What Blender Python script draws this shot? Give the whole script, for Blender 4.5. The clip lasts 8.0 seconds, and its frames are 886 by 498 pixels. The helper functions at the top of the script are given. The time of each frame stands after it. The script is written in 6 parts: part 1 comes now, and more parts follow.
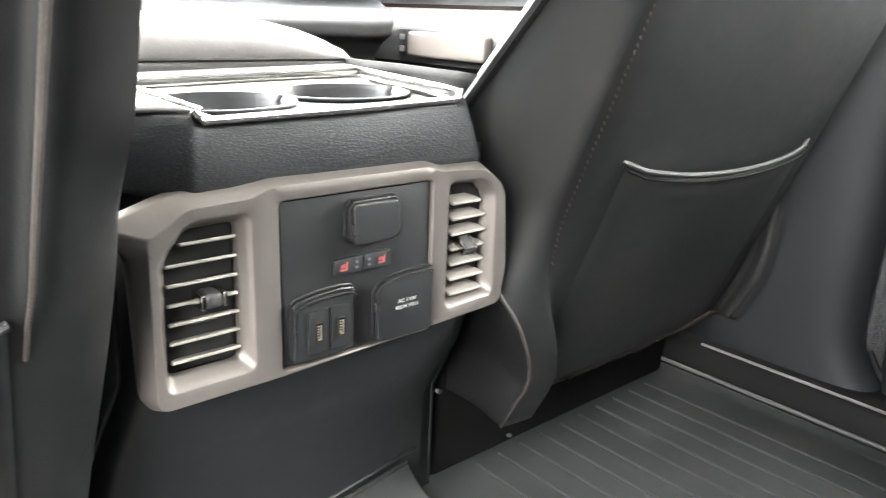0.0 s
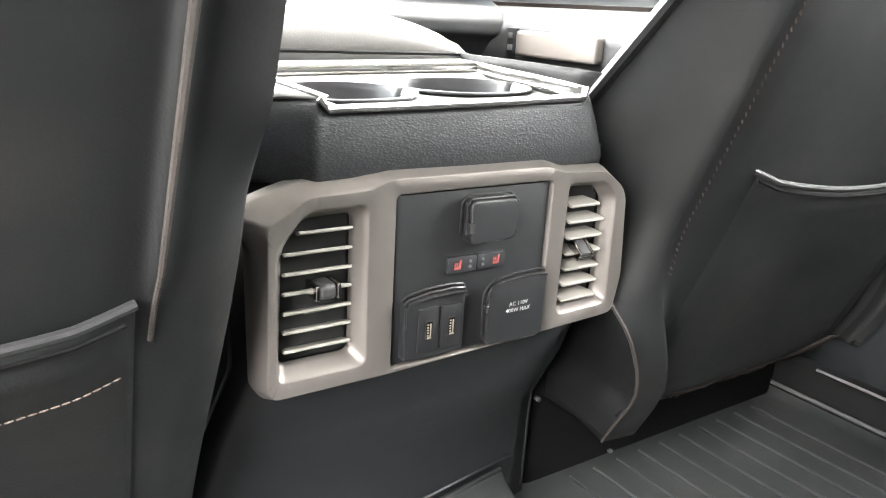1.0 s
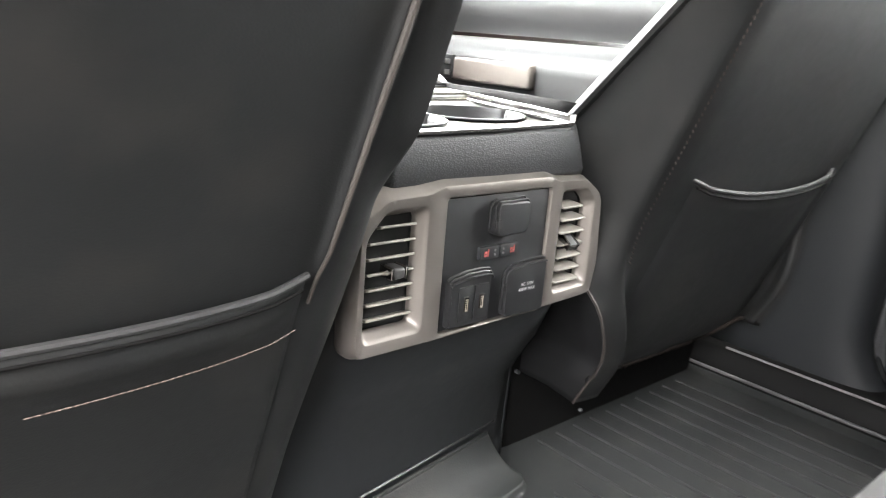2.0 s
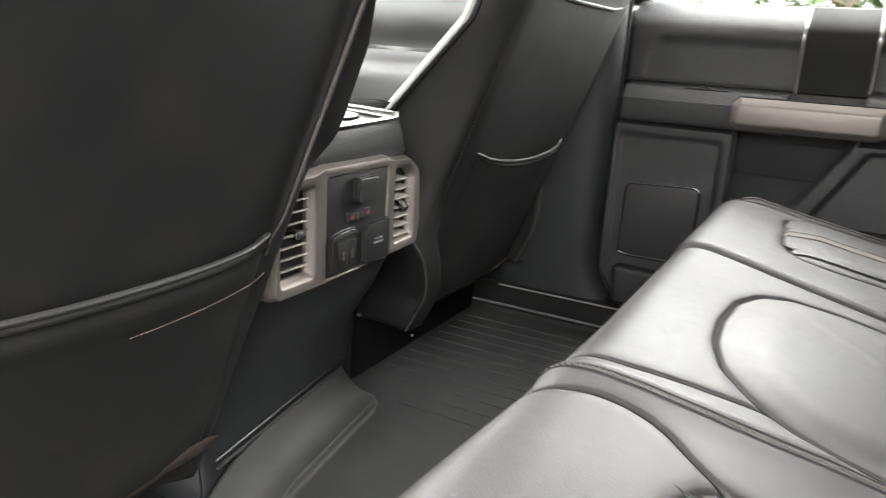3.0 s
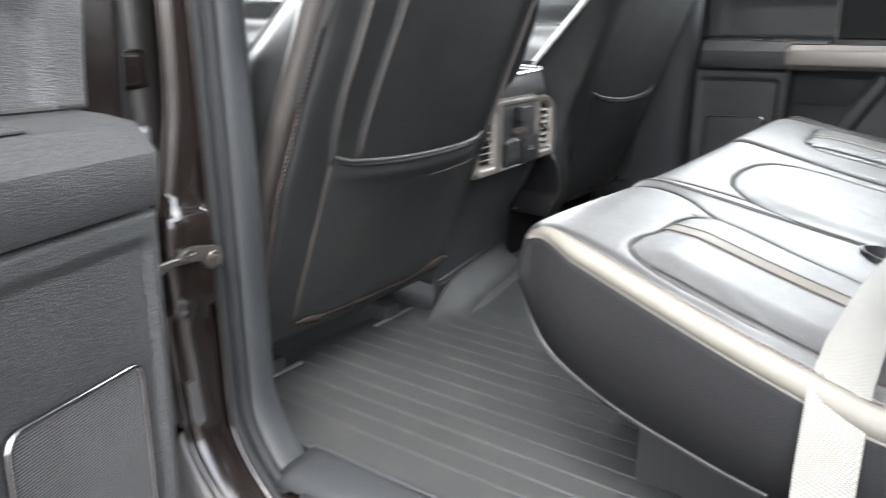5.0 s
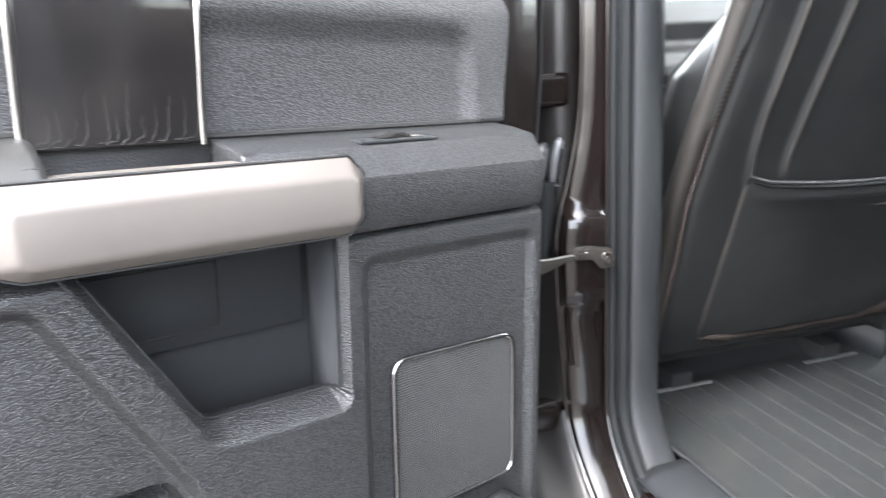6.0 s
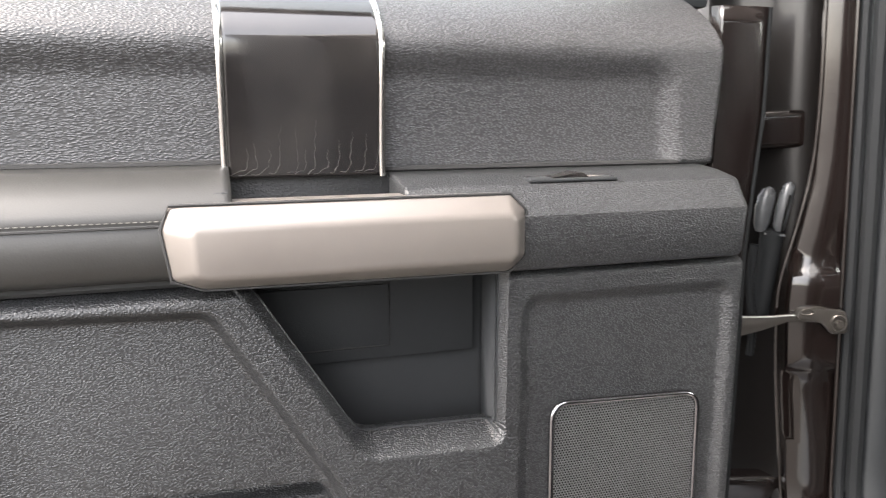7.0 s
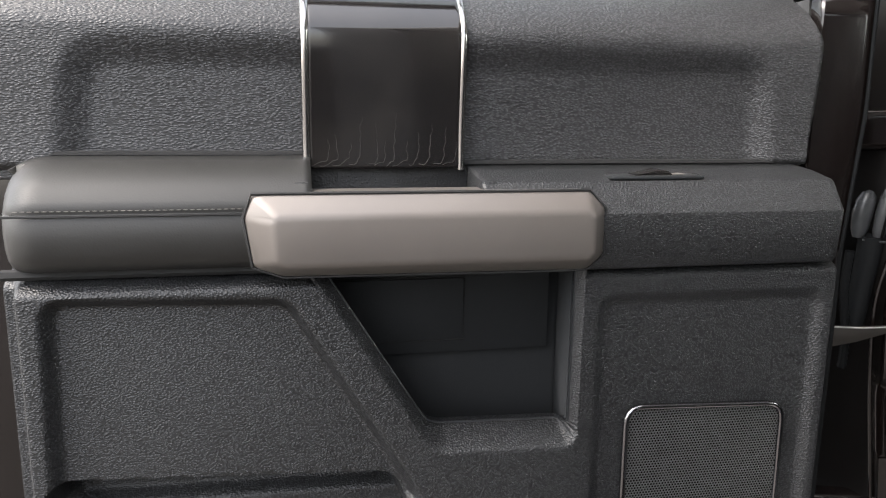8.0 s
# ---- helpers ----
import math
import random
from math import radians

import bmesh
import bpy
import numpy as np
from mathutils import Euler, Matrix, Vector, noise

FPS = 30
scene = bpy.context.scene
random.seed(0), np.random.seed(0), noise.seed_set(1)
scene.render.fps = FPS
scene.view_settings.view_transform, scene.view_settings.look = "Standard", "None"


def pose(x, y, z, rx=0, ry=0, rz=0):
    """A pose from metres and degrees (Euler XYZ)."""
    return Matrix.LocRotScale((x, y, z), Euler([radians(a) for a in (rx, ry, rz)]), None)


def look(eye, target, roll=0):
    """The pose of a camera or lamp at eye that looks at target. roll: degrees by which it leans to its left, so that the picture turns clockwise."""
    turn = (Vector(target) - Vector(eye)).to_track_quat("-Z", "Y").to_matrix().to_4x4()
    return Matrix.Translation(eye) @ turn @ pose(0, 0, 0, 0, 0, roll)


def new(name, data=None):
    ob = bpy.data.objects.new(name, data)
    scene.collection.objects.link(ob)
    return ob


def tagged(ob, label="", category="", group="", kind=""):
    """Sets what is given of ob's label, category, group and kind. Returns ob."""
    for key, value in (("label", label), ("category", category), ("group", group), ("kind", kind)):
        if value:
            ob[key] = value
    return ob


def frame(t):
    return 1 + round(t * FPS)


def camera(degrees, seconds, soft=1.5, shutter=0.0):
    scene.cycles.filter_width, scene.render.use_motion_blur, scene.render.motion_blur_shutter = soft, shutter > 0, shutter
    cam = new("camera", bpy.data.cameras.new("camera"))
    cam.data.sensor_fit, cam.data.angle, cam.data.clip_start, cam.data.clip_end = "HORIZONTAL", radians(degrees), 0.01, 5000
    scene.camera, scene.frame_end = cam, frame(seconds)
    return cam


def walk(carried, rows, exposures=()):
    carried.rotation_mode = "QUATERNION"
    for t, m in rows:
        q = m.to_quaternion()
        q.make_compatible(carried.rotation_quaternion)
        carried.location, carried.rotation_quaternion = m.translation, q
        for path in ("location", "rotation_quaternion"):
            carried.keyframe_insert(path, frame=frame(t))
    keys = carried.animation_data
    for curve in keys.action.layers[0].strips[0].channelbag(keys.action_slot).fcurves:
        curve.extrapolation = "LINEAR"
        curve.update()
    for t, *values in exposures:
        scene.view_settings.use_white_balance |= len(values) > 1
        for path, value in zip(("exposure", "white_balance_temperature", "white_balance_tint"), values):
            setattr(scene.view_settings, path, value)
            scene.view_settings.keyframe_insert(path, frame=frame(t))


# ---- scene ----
cam = camera(61.0, 8.0, 1.1, 0.35)
PATH = [
    (0, (-0.298, -0.432, 0.516), (0.967, 0.998, -0.08), 2.2),
    (0.5, (-0.301, -0.41, 0.51), (0.834, 1.121, -0.096), 2.7),
    (1, (-0.303, -0.406, 0.509), (0.779, 1.164, -0.095), 3.4),
    (1.2, (-0.314, -0.409, 0.51), (0.776, 1.16, -0.083), 3.6),
    (2.3, (-0.565, -0.471, 0.53), (0.872, 0.811, -0.008), 4.6),
    (2.5, (-0.623, -0.482, 0.533), (0.906, 0.688, -0.005), 4.4),
    (3, (-0.75, -0.513, 0.552), (0.964, 0.372, 0.023), 3.6),
    (3.5, (-0.893, -0.545, 0.56), (0.914, 0.139, 0.042), 1.4),
    (4, (-1.057, -0.578, 0.561), (0.777, 0.013, 0.024), 0.1),
    (4.2, (-1.124, -0.606, 0.556), (0.704, -0.014, 0.001), 0.1),
    (5.3, (-1.317, -0.805, 0.566), (-0.023, 0.604, -0.018), -0.8),
    (5.5, (-1.297, -0.83, 0.568), (-0.214, 0.752, -0.002), -1.3),
    (6, (-1.241, -0.878, 0.564), (-0.712, 0.982, 0.053), -3.1),
    (6.5, (-1.176, -0.895, 0.57), (-1.106, 1.053, 0.124), -3.3),
    (7, (-1.14, -0.886, 0.569), (-1.356, 1.061, 0.162), -3.1),
    (7.5, (-1.133, -0.881, 0.566), (-1.502, 1.042, 0.158), -2.8),
    (8, (-1.137, -0.883, 0.567), (-1.563, 1.028, 0.16), -2.5),
]
EXPOSURES = [(0, 5.35, 6800, 11), (1, 5.35, 6800, 11), (2.5, 4.5, 6900, 12), (3, 4.05, 7000, 12), (3.5, 3.57, 7100, 12), (4.2, 3.52, 7200, 12), (5.3, 4.4, 6250, 10), (6, 4.4, 6300, 10), (6.5, 4.06, 6750, 12), (7, 3.93, 6950, 12), (7.5, 3.8, 6900, 12), (8, 2.76, 6750, 11)]
walk(cam, [(t, look(eye, target, roll)) for t, eye, target, roll in PATH], EXPOSURES)

# ---- daylight ----
SUN_ELEV, SUN_AZIM = radians(58), radians(236)   # azimuth from +y towards +x
world = bpy.data.worlds.new("sky")
scene.world = world
world.use_nodes = True
wn = world.node_tree.nodes
sky = wn.new("ShaderNodeTexSky")
sky.sky_type = "NISHITA"
sky.sun_disc = False
sky.sun_elevation, sky.sun_rotation = SUN_ELEV, SUN_AZIM
sky.dust_density, sky.air_density = 3.0, 1.0
wn["Background"].inputs["Strength"].default_value = 0.15
haze = wn.new("ShaderNodeHueSaturation")   # thin bright cloud: little blue left in the sky
haze.inputs["Saturation"].default_value = 0.35
world.node_tree.links.new(sky.outputs["Color"], haze.inputs["Color"])
world.node_tree.links.new(haze.outputs["Color"], wn["Background"].inputs["Color"])
sun_data = bpy.data.lights.new("sun", "SUN")
sun_data.energy, sun_data.angle, sun_data.color = 0.15, radians(30), (1.0, 0.92, 0.83)
sun = new("sun", sun_data)
sun.matrix_world = look((math.sin(SUN_AZIM) * math.cos(SUN_ELEV) * 20, math.cos(SUN_AZIM) * math.cos(SUN_ELEV) * 20, math.sin(SUN_ELEV) * 20), (0, 0, 0))


def skylight(name, eye, target, width, height, watts):
    """An added area lamp standing in for sky light at one of the cab's openings."""
    lamp = bpy.data.lights.new(name, "AREA")
    lamp.shape, lamp.size, lamp.size_y, lamp.energy, lamp.color = "RECTANGLE", width, height, watts, (0.97, 0.98, 1.0)
    ob = new(name, lamp)
    ob.matrix_world = look(eye, target)
    return ob


skylight("windscreen_light", (0, 1.08, 0.95), (0, 0.2, 0.2), 1.45, 0.7, 5.4)
skylight("front_window_light", (0.93, 0.45, 0.87), (0, 0.3, 0.4), 0.75, 0.36, 2.2)
skylight("rear_door_window_light", (1.0, -0.46, 0.86), (0, -0.5, 0.3), 0.66, 0.36, 1.05)
skylight("rear_window_light", (0, -1.15, 0.80), (0, 0, 0.5), 1.2, 0.36, 0.12)
skylight("open_doorway_light", (-0.86, -0.52, 0.86), (0.55, -0.15, 0.0), 0.60, 0.36, 0.44)


# ---- materials ----
def material(name, col, rough=0.5, metal=0.0, grain=None, fine=None, vary=0.15, dust=0.0, coat=0.0, spec=0.5, aniso=None, valley=1.0):
    """A surface with a colour that varies at two scales, grain = (cells a metre, depth in metres) as cells, fine = the
    same as noise, valley = shade put into the colour between the grains.
    """
    m = bpy.data.materials.new(name)
    m.use_nodes = True
    n, l = m.node_tree.nodes, m.node_tree.links
    b = n["Principled BSDF"]
    b.inputs["Metallic"].default_value = metal
    b.inputs["Specular IOR Level"].default_value = spec
    b.inputs["Coat Weight"].default_value = coat
    b.inputs["Coat Roughness"].default_value = 0.06
    tc = n.new("ShaderNodeTexCoord")
    big, small = n.new("ShaderNodeTexNoise"), n.new("ShaderNodeTexNoise")
    big.inputs["Scale"].default_value, small.inputs["Scale"].default_value = 5.0, 90.0
    big.inputs["Detail"].default_value = small.inputs["Detail"].default_value = 4.0
    add = n.new("ShaderNodeMath")
    add.operation = "MULTIPLY_ADD"
    add.inputs[1].default_value = 0.4
    for t in (big, small):
        l.new(tc.outputs["Object"], t.inputs["Vector"])
    l.new(small.outputs["Fac"], add.inputs[0])
    l.new(big.outputs["Fac"], add.inputs[2])
    ramp = n.new("ShaderNodeMapRange")
    ramp.inputs["From Min"].default_value, ramp.inputs["From Max"].default_value = 0.45, 0.95
    ramp.inputs["To Min"].default_value, ramp.inputs["To Max"].default_value = 1 - vary, 1 + vary
    l.new(add.outputs[0], ramp.inputs["Value"])
    mix = n.new("ShaderNodeVectorMath")
    mix.operation = "SCALE"
    mix.inputs[0].default_value = col
    l.new(ramp.outputs["Result"], mix.inputs["Scale"])
    colour = mix.outputs[0]
    if dust:
        specks = n.new("ShaderNodeTexNoise")
        specks.inputs["Scale"].default_value, specks.inputs["Detail"].default_value = 14.0, 8.0
        l.new(tc.outputs["Object"], specks.inputs["Vector"])
        dr = n.new("ShaderNodeMapRange")
        dr.inputs["From Min"].default_value, dr.inputs["From Max"].default_value = 0.5, 0.85
        dr.inputs["To Max"].default_value = dust
        l.new(specks.outputs["Fac"], dr.inputs["Value"])
        dm = n.new("ShaderNodeMix")
        dm.data_type = "RGBA"
        l.new(dr.outputs["Result"], dm.inputs[0])
        l.new(colour, dm.inputs[6])
        dm.inputs[7].default_value = (0.16, 0.14, 0.12, 1)
        colour = dm.outputs[2]
    l.new(colour, b.inputs["Base Color"])
    rr = n.new("ShaderNodeMapRange")
    rr.inputs["From Min"].default_value, rr.inputs["From Max"].default_value = 0.4, 1.0
    rr.inputs["To Min"].default_value, rr.inputs["To Max"].default_value = rough * 0.82, min(1, rough * 1.2)
    l.new(add.outputs[0], rr.inputs["Value"])
    l.new(rr.outputs["Result"], b.inputs["Roughness"])
    normal = None
    if grain:
        v = n.new("ShaderNodeTexVoronoi")
        v.feature = "F1"
        v.inputs["Scale"].default_value = grain[0]
        warp = n.new("ShaderNodeTexNoise")
        warp.inputs["Scale"].default_value = grain[0] * 0.35
        wv = n.new("ShaderNodeVectorMath")
        wv.operation = "MULTIPLY_ADD"
        wv.inputs[1].default_value = (0.5 / grain[0],) * 3
        l.new(tc.outputs["Object"], warp.inputs["Vector"])
        l.new(warp.outputs["Color"], wv.inputs[0])
        if aniso:
            mp = n.new("ShaderNodeMapping")
            mp.inputs["Scale"].default_value = aniso
            l.new(tc.outputs["Object"], mp.inputs["Vector"])
            l.new(mp.outputs["Vector"], wv.inputs[2])
        else:
            l.new(tc.outputs["Object"], wv.inputs[2])
        l.new(wv.outputs[0], v.inputs["Vector"])
        bp = n.new("ShaderNodeBump")
        bp.inputs["Distance"].default_value = grain[1]
        bp.inputs["Strength"].default_value = 0.8
        pebble = n.new("ShaderNodeMapRange")
        pebble.interpolation_type = "SMOOTHSTEP"
        pebble.inputs["From Max"].default_value = 0.75
        pebble.inputs["To Min"].default_value, pebble.inputs["To Max"].default_value = 1.0, 0.0
        l.new(v.outputs["Distance"], pebble.inputs["Value"])
        l.new(pebble.outputs["Result"], bp.inputs["Height"])
        normal = bp.outputs["Normal"]
        # shade between the pebbles is put into the colour
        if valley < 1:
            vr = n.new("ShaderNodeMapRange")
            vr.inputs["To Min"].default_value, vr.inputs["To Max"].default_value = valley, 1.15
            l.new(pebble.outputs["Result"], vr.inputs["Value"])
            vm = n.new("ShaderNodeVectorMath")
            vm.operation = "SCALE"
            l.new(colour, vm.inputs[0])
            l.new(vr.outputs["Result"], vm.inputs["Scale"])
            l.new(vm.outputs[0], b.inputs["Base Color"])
    if fine:
        f = n.new("ShaderNodeTexNoise")
        f.inputs["Scale"].default_value, f.inputs["Detail"].default_value = fine[0], 5.0
        l.new(tc.outputs["Object"], f.inputs["Vector"])
        bp = n.new("ShaderNodeBump")
        bp.inputs["Distance"].default_value = fine[1]
        bp.inputs["Strength"].default_value = 0.7
        l.new(f.outputs["Fac"], bp.inputs["Height"])
        if normal:
            l.new(normal, bp.inputs["Normal"])
        normal = bp.outputs["Normal"]
    if normal:
        l.new(normal, b.inputs["Normal"])
    return m


def weave(name, col, col2, scale, rough=0.5, depth=0.0006, angle=0.6, metal=0.0):
    """Fine crossed rows of dots: pierced leather, grille cloth or webbing, in object space."""
    m = material(name, col, rough, metal, spec=0.2)
    n, l = m.node_tree.nodes, m.node_tree.links
    tc = next(x for x in n if x.type == "TEX_COORD")
    b = n["Principled BSDF"]
    waves = []
    for a in (angle, -angle):
        w = n.new("ShaderNodeTexWave")
        w.bands_direction = "X"
        w.inputs["Scale"].default_value = scale
        mp = n.new("ShaderNodeMapping")
        mp.inputs["Rotation"].default_value = (a, a, a)
        l.new(tc.outputs["Object"], mp.inputs["Vector"])
        l.new(mp.outputs["Vector"], w.inputs["Vector"])
        waves.append(w)
    mul = n.new("ShaderNodeMath")
    mul.operation = "MULTIPLY"
    for i, w in enumerate(waves):
        l.new(w.outputs["Fac"], mul.inputs[i])
    mx = n.new("ShaderNodeMix")
    mx.data_type = "RGBA"
    mx.inputs[6].default_value, mx.inputs[7].default_value = (*col2, 1), (*col, 1)
    l.new(mul.outputs[0], mx.inputs[0])
    l.new(mx.outputs[2], b.inputs["Base Color"])
    bp = n.new("ShaderNodeBump")
    bp.inputs["Distance"].default_value = depth
    l.new(mul.outputs[0], bp.inputs["Height"])
    l.new(bp.outputs["Normal"], b.inputs["Normal"])
    return m


def pierced(name, col, hole, pitch, flat, rough=0.5, fill=0.30, metal=0.0, depth=0.0004):
    """Staggered round holes of one pitch, laid over the object's x and its y (flat) or z."""
    m = material(name, col, rough, metal)
    n, l = m.node_tree.nodes, m.node_tree.links
    tc = next(x for x in n if x.type == "TEX_COORD")
    b = n["Principled BSDF"]
    turn, mp, v = n.new("ShaderNodeMapping"), n.new("ShaderNodeMapping"), n.new("ShaderNodeTexVoronoi")
    turn.inputs["Rotation"].default_value = (0, 0, 0) if flat else (radians(90), 0, 0)
    mp.inputs["Rotation"].default_value = (0, 0, radians(45))
    mp.inputs["Scale"].default_value = (1 / pitch,) * 3
    v.voronoi_dimensions = "2D"
    v.inputs["Scale"].default_value, v.inputs["Randomness"].default_value = 1.0, 0.0
    l.new(tc.outputs["Object"], turn.inputs["Vector"])
    l.new(turn.outputs["Vector"], mp.inputs["Vector"])
    l.new(mp.outputs["Vector"], v.inputs["Vector"])
    r = n.new("ShaderNodeMapRange")
    r.inputs["From Min"].default_value, r.inputs["From Max"].default_value = fill, fill + 0.12
    l.new(v.outputs["Distance"], r.inputs["Value"])
    mx = n.new("ShaderNodeMix")
    mx.data_type = "RGBA"
    mx.inputs[6].default_value, mx.inputs[7].default_value = (*hole, 1), (*col, 1)
    l.new(r.outputs["Result"], mx.inputs[0])
    l.new(mx.outputs[2], b.inputs["Base Color"])
    bp = n.new("ShaderNodeBump")
    bp.inputs["Distance"].default_value = depth
    l.new(r.outputs["Result"], bp.inputs["Height"])
    l.new(bp.outputs["Normal"], b.inputs["Normal"])
    return m


M = dict(
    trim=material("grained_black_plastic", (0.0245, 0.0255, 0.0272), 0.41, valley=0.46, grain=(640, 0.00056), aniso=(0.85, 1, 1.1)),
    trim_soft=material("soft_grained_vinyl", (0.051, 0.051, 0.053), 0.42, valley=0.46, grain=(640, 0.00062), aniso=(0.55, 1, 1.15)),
    well_shade=material("grained_well_shade", (0.012, 0.012, 0.013), 0.5, valley=0.6, grain=(500, 0.0004)),
    chrome_dark=material("dark_chrome", (0.22, 0.22, 0.23), 0.16, metal=1.0, vary=0.05),
    trim_plain=material("smooth_black_plastic", (0.014, 0.0155, 0.017), 0.48, fine=(900, 0.00015)),
    leather=material("black_leather", (0.0215, 0.0215, 0.022), 0.50, spec=0.45, grain=(600, 0.00005), fine=(22, 0.0004)),
    leather_back=material("black_vinyl_seat_back", (0.0084, 0.0089, 0.0091), 0.50, spec=0.35, grain=(650, 0.00006), fine=(24, 0.0004), dust=0.06),
    arm_leather=material("dark_bronze_leather", (0.017, 0.0165, 0.0152), 0.52, spec=0.45, grain=(600, 0.00005), fine=(22, 0.0004)),
    pierced=pierced("pierced_black_leather", (0.0255, 0.0255, 0.0262), (0.014, 0.014, 0.014), 0.0017, True, 0.48, 0.20, depth=0.0001),
    edging=material("pale_tan_leather", (0.086, 0.080, 0.068), 0.58, grain=(420, 0.0001)),
    edging_pale=material("cream_piping_leather", (0.115, 0.108, 0.096), 0.5, grain=(420, 0.0001)),
    piping_grey=material("grey_seam_leather", (0.040, 0.040, 0.041), 0.45, fine=(300, 0.0002)),
    tan=material("olive_tan_leather", (0.063, 0.055, 0.042), 0.66, grain=(520, 0.00012), fine=(60, 0.0003)),
    thread=material("reddish_thread", (0.062, 0.039, 0.033), 0.7),
    thread_red=material("dull_red_thread", (0.036, 0.022, 0.019), 0.8),
    thread_mid=material("brown_grey_thread", (0.085, 0.079, 0.071), 0.7),
    thread_grey=material("grey_thread", (0.12, 0.11, 0.10), 0.7),
    silver=material("warm_silver_paint", (0.160, 0.146, 0.133), 0.43, metal=0.6, fine=(700, 0.00008), vary=0.06),
    handle=material("satin_champagne_paint", (0.152, 0.136, 0.124), 0.40, metal=0.5, fine=(900, 0.00006), vary=0.05),
    chrome=material("chrome", (0.40, 0.39, 0.38), 0.14, metal=1.0, vary=0.04),
    black_trim=material("shiny_black_plastic", (0.005, 0.005, 0.005), 0.6, spec=0.15, fine=(600, 0.0001)),
    gloss=material("gloss_black", (0.010, 0.009, 0.009), 0.10, fine=(220, 0.00003), coat=0.5, dust=0.10),
    paint=material("dark_brown_car_paint", (0.0052, 0.0036, 0.0033), 0.16, metal=0.05, spec=0.35, coat=0.35, vary=0.08, fine=(30, 0.0004)),
    rubber=material("black_rubber", (0.008, 0.0088, 0.0096), 0.68, spec=0.15, fine=(300, 0.0004)),
    mat=material("ribbed_rubber_mat", (0.0215, 0.0235, 0.0235), 0.58, spec=0.3, fine=(500, 0.0003), dust=0.10),
    lip_sheen=material("pale_lip_sheen", (0.16, 0.155, 0.15), 0.4, vary=0.3),
    rim_sheen=material("mat_rim_sheen", (0.075, 0.075, 0.074), 0.5, vary=0.3),
    # near-black that stands for the shade in hollows and under the seat
    pit_shade=material("black_pit_shade", (0.003, 0.003, 0.003), 0.9, spec=0.1),
    worn_edge=material("scuffed_vinyl_edge", (0.030, 0.0255, 0.0225), 0.55, grain=(500, 0.0002), vary=0.45),
    thread_tan=material("tan_thread", (0.085, 0.060, 0.050), 0.75),
    side_vinyl=material("matte_black_vinyl", (0.0062, 0.0064, 0.0068), 0.72, spec=0.14, grain=(600, 0.00015), fine=(24, 0.0004)),
    carpet=material("black_carpet", (0.012, 0.012, 0.012), 0.95, fine=(700, 0.003)),
    dark=material("dark_underside", (0.010, 0.010, 0.010), 0.8),
    webbing=weave("grey_webbing", (0.168, 0.166, 0.152), (0.120, 0.119, 0.108), 190, 0.6, 0.0004, 0.35),
    webbing_black=weave("black_webbing", (0.006, 0.006, 0.0065), (0.003, 0.003, 0.003), 130, 0.6, 0.0006, 0.35),
    grille=pierced("pierced_grille", (0.065, 0.065, 0.066), (0.004, 0.004, 0.004), 0.0025, False, 0.4, 0.34, depth=0.0006),
    steel_dark=material("greasy_dark_steel", (0.06, 0.055, 0.05), 0.35, metal=0.7, fine=(200, 0.0004)),
    steel=material("zinc_steel", (0.42, 0.42, 0.41), 0.35, metal=0.9, fine=(200, 0.0003)),
    red=material("dull_red_plastic", (0.24, 0.062, 0.050), 0.55, spec=0.3),
    icon_red=material("red_print", (0.24, 0.05, 0.045), 0.6),
    # trim plastic darkened for the shade inside the door pocket
    pocket=material("pocket_shade_plastic", (0.0115, 0.0125, 0.0135), 0.68, spec=0.3, fine=(900, 0.0002)),
    hem=material("worn_brown_hem", (0.027, 0.0215, 0.019), 0.95, spec=0.1, fine=(300, 0.001), dust=0.02),
    border=material("brown_border_vinyl", (0.013, 0.0108, 0.0093), 0.55, grain=(500, 0.0003), dust=0.04),
    headliner=material("grey_headliner", (0.62, 0.61, 0.59), 0.9, fine=(800, 0.0006)),
    ground=material("dusty_paving", (0.085, 0.075, 0.065), 0.85, fine=(120, 0.004), vary=0.3),
)
glass = bpy.data.materials.new("window_glass")
glass.use_nodes = True
gb = glass.node_tree.nodes["Principled BSDF"]
gb.inputs["Transmission Weight"].default_value, gb.inputs["Roughness"].default_value, gb.inputs["IOR"].default_value = 1.0, 0.0, 1.02
gb.inputs["Base Color"].default_value = (0.62, 0.66, 0.64, 1)
M["glass"] = glass

# ---- mesh helpers ----
MIRROR = False


def finish(name, bm, mat, parent=None, label="", smooth=38, solid=0.0):
    """Links a bmesh as one mesh object, under a thing where parent is given."""
    if MIRROR:
        for v in bm.verts:
            v.co.x = -v.co.x
        bmesh.ops.reverse_faces(bm, faces=bm.faces)
    me = bpy.data.meshes.new(name)
    bm.to_mesh(me)
    bm.free()
    if smooth:
        me.shade_smooth()
        me.set_sharp_from_angle(angle=radians(smooth))
    me.materials.append(M[mat])
    ob = new(name, me)
    if parent:
        ob.parent = parent
    if label:
        tagged(ob, label)
    if solid:
        md = ob.modifiers.new("thickness", "SOLIDIFY")
        md.thickness, md.offset = solid, -1
    return ob


part = finish


def thing(name, m, label, category, group="", kind=""):
    ob = new(name)
    ob.empty_display_size = 0.05
    ob.matrix_world = m
    return tagged(ob, label, category, group, kind)


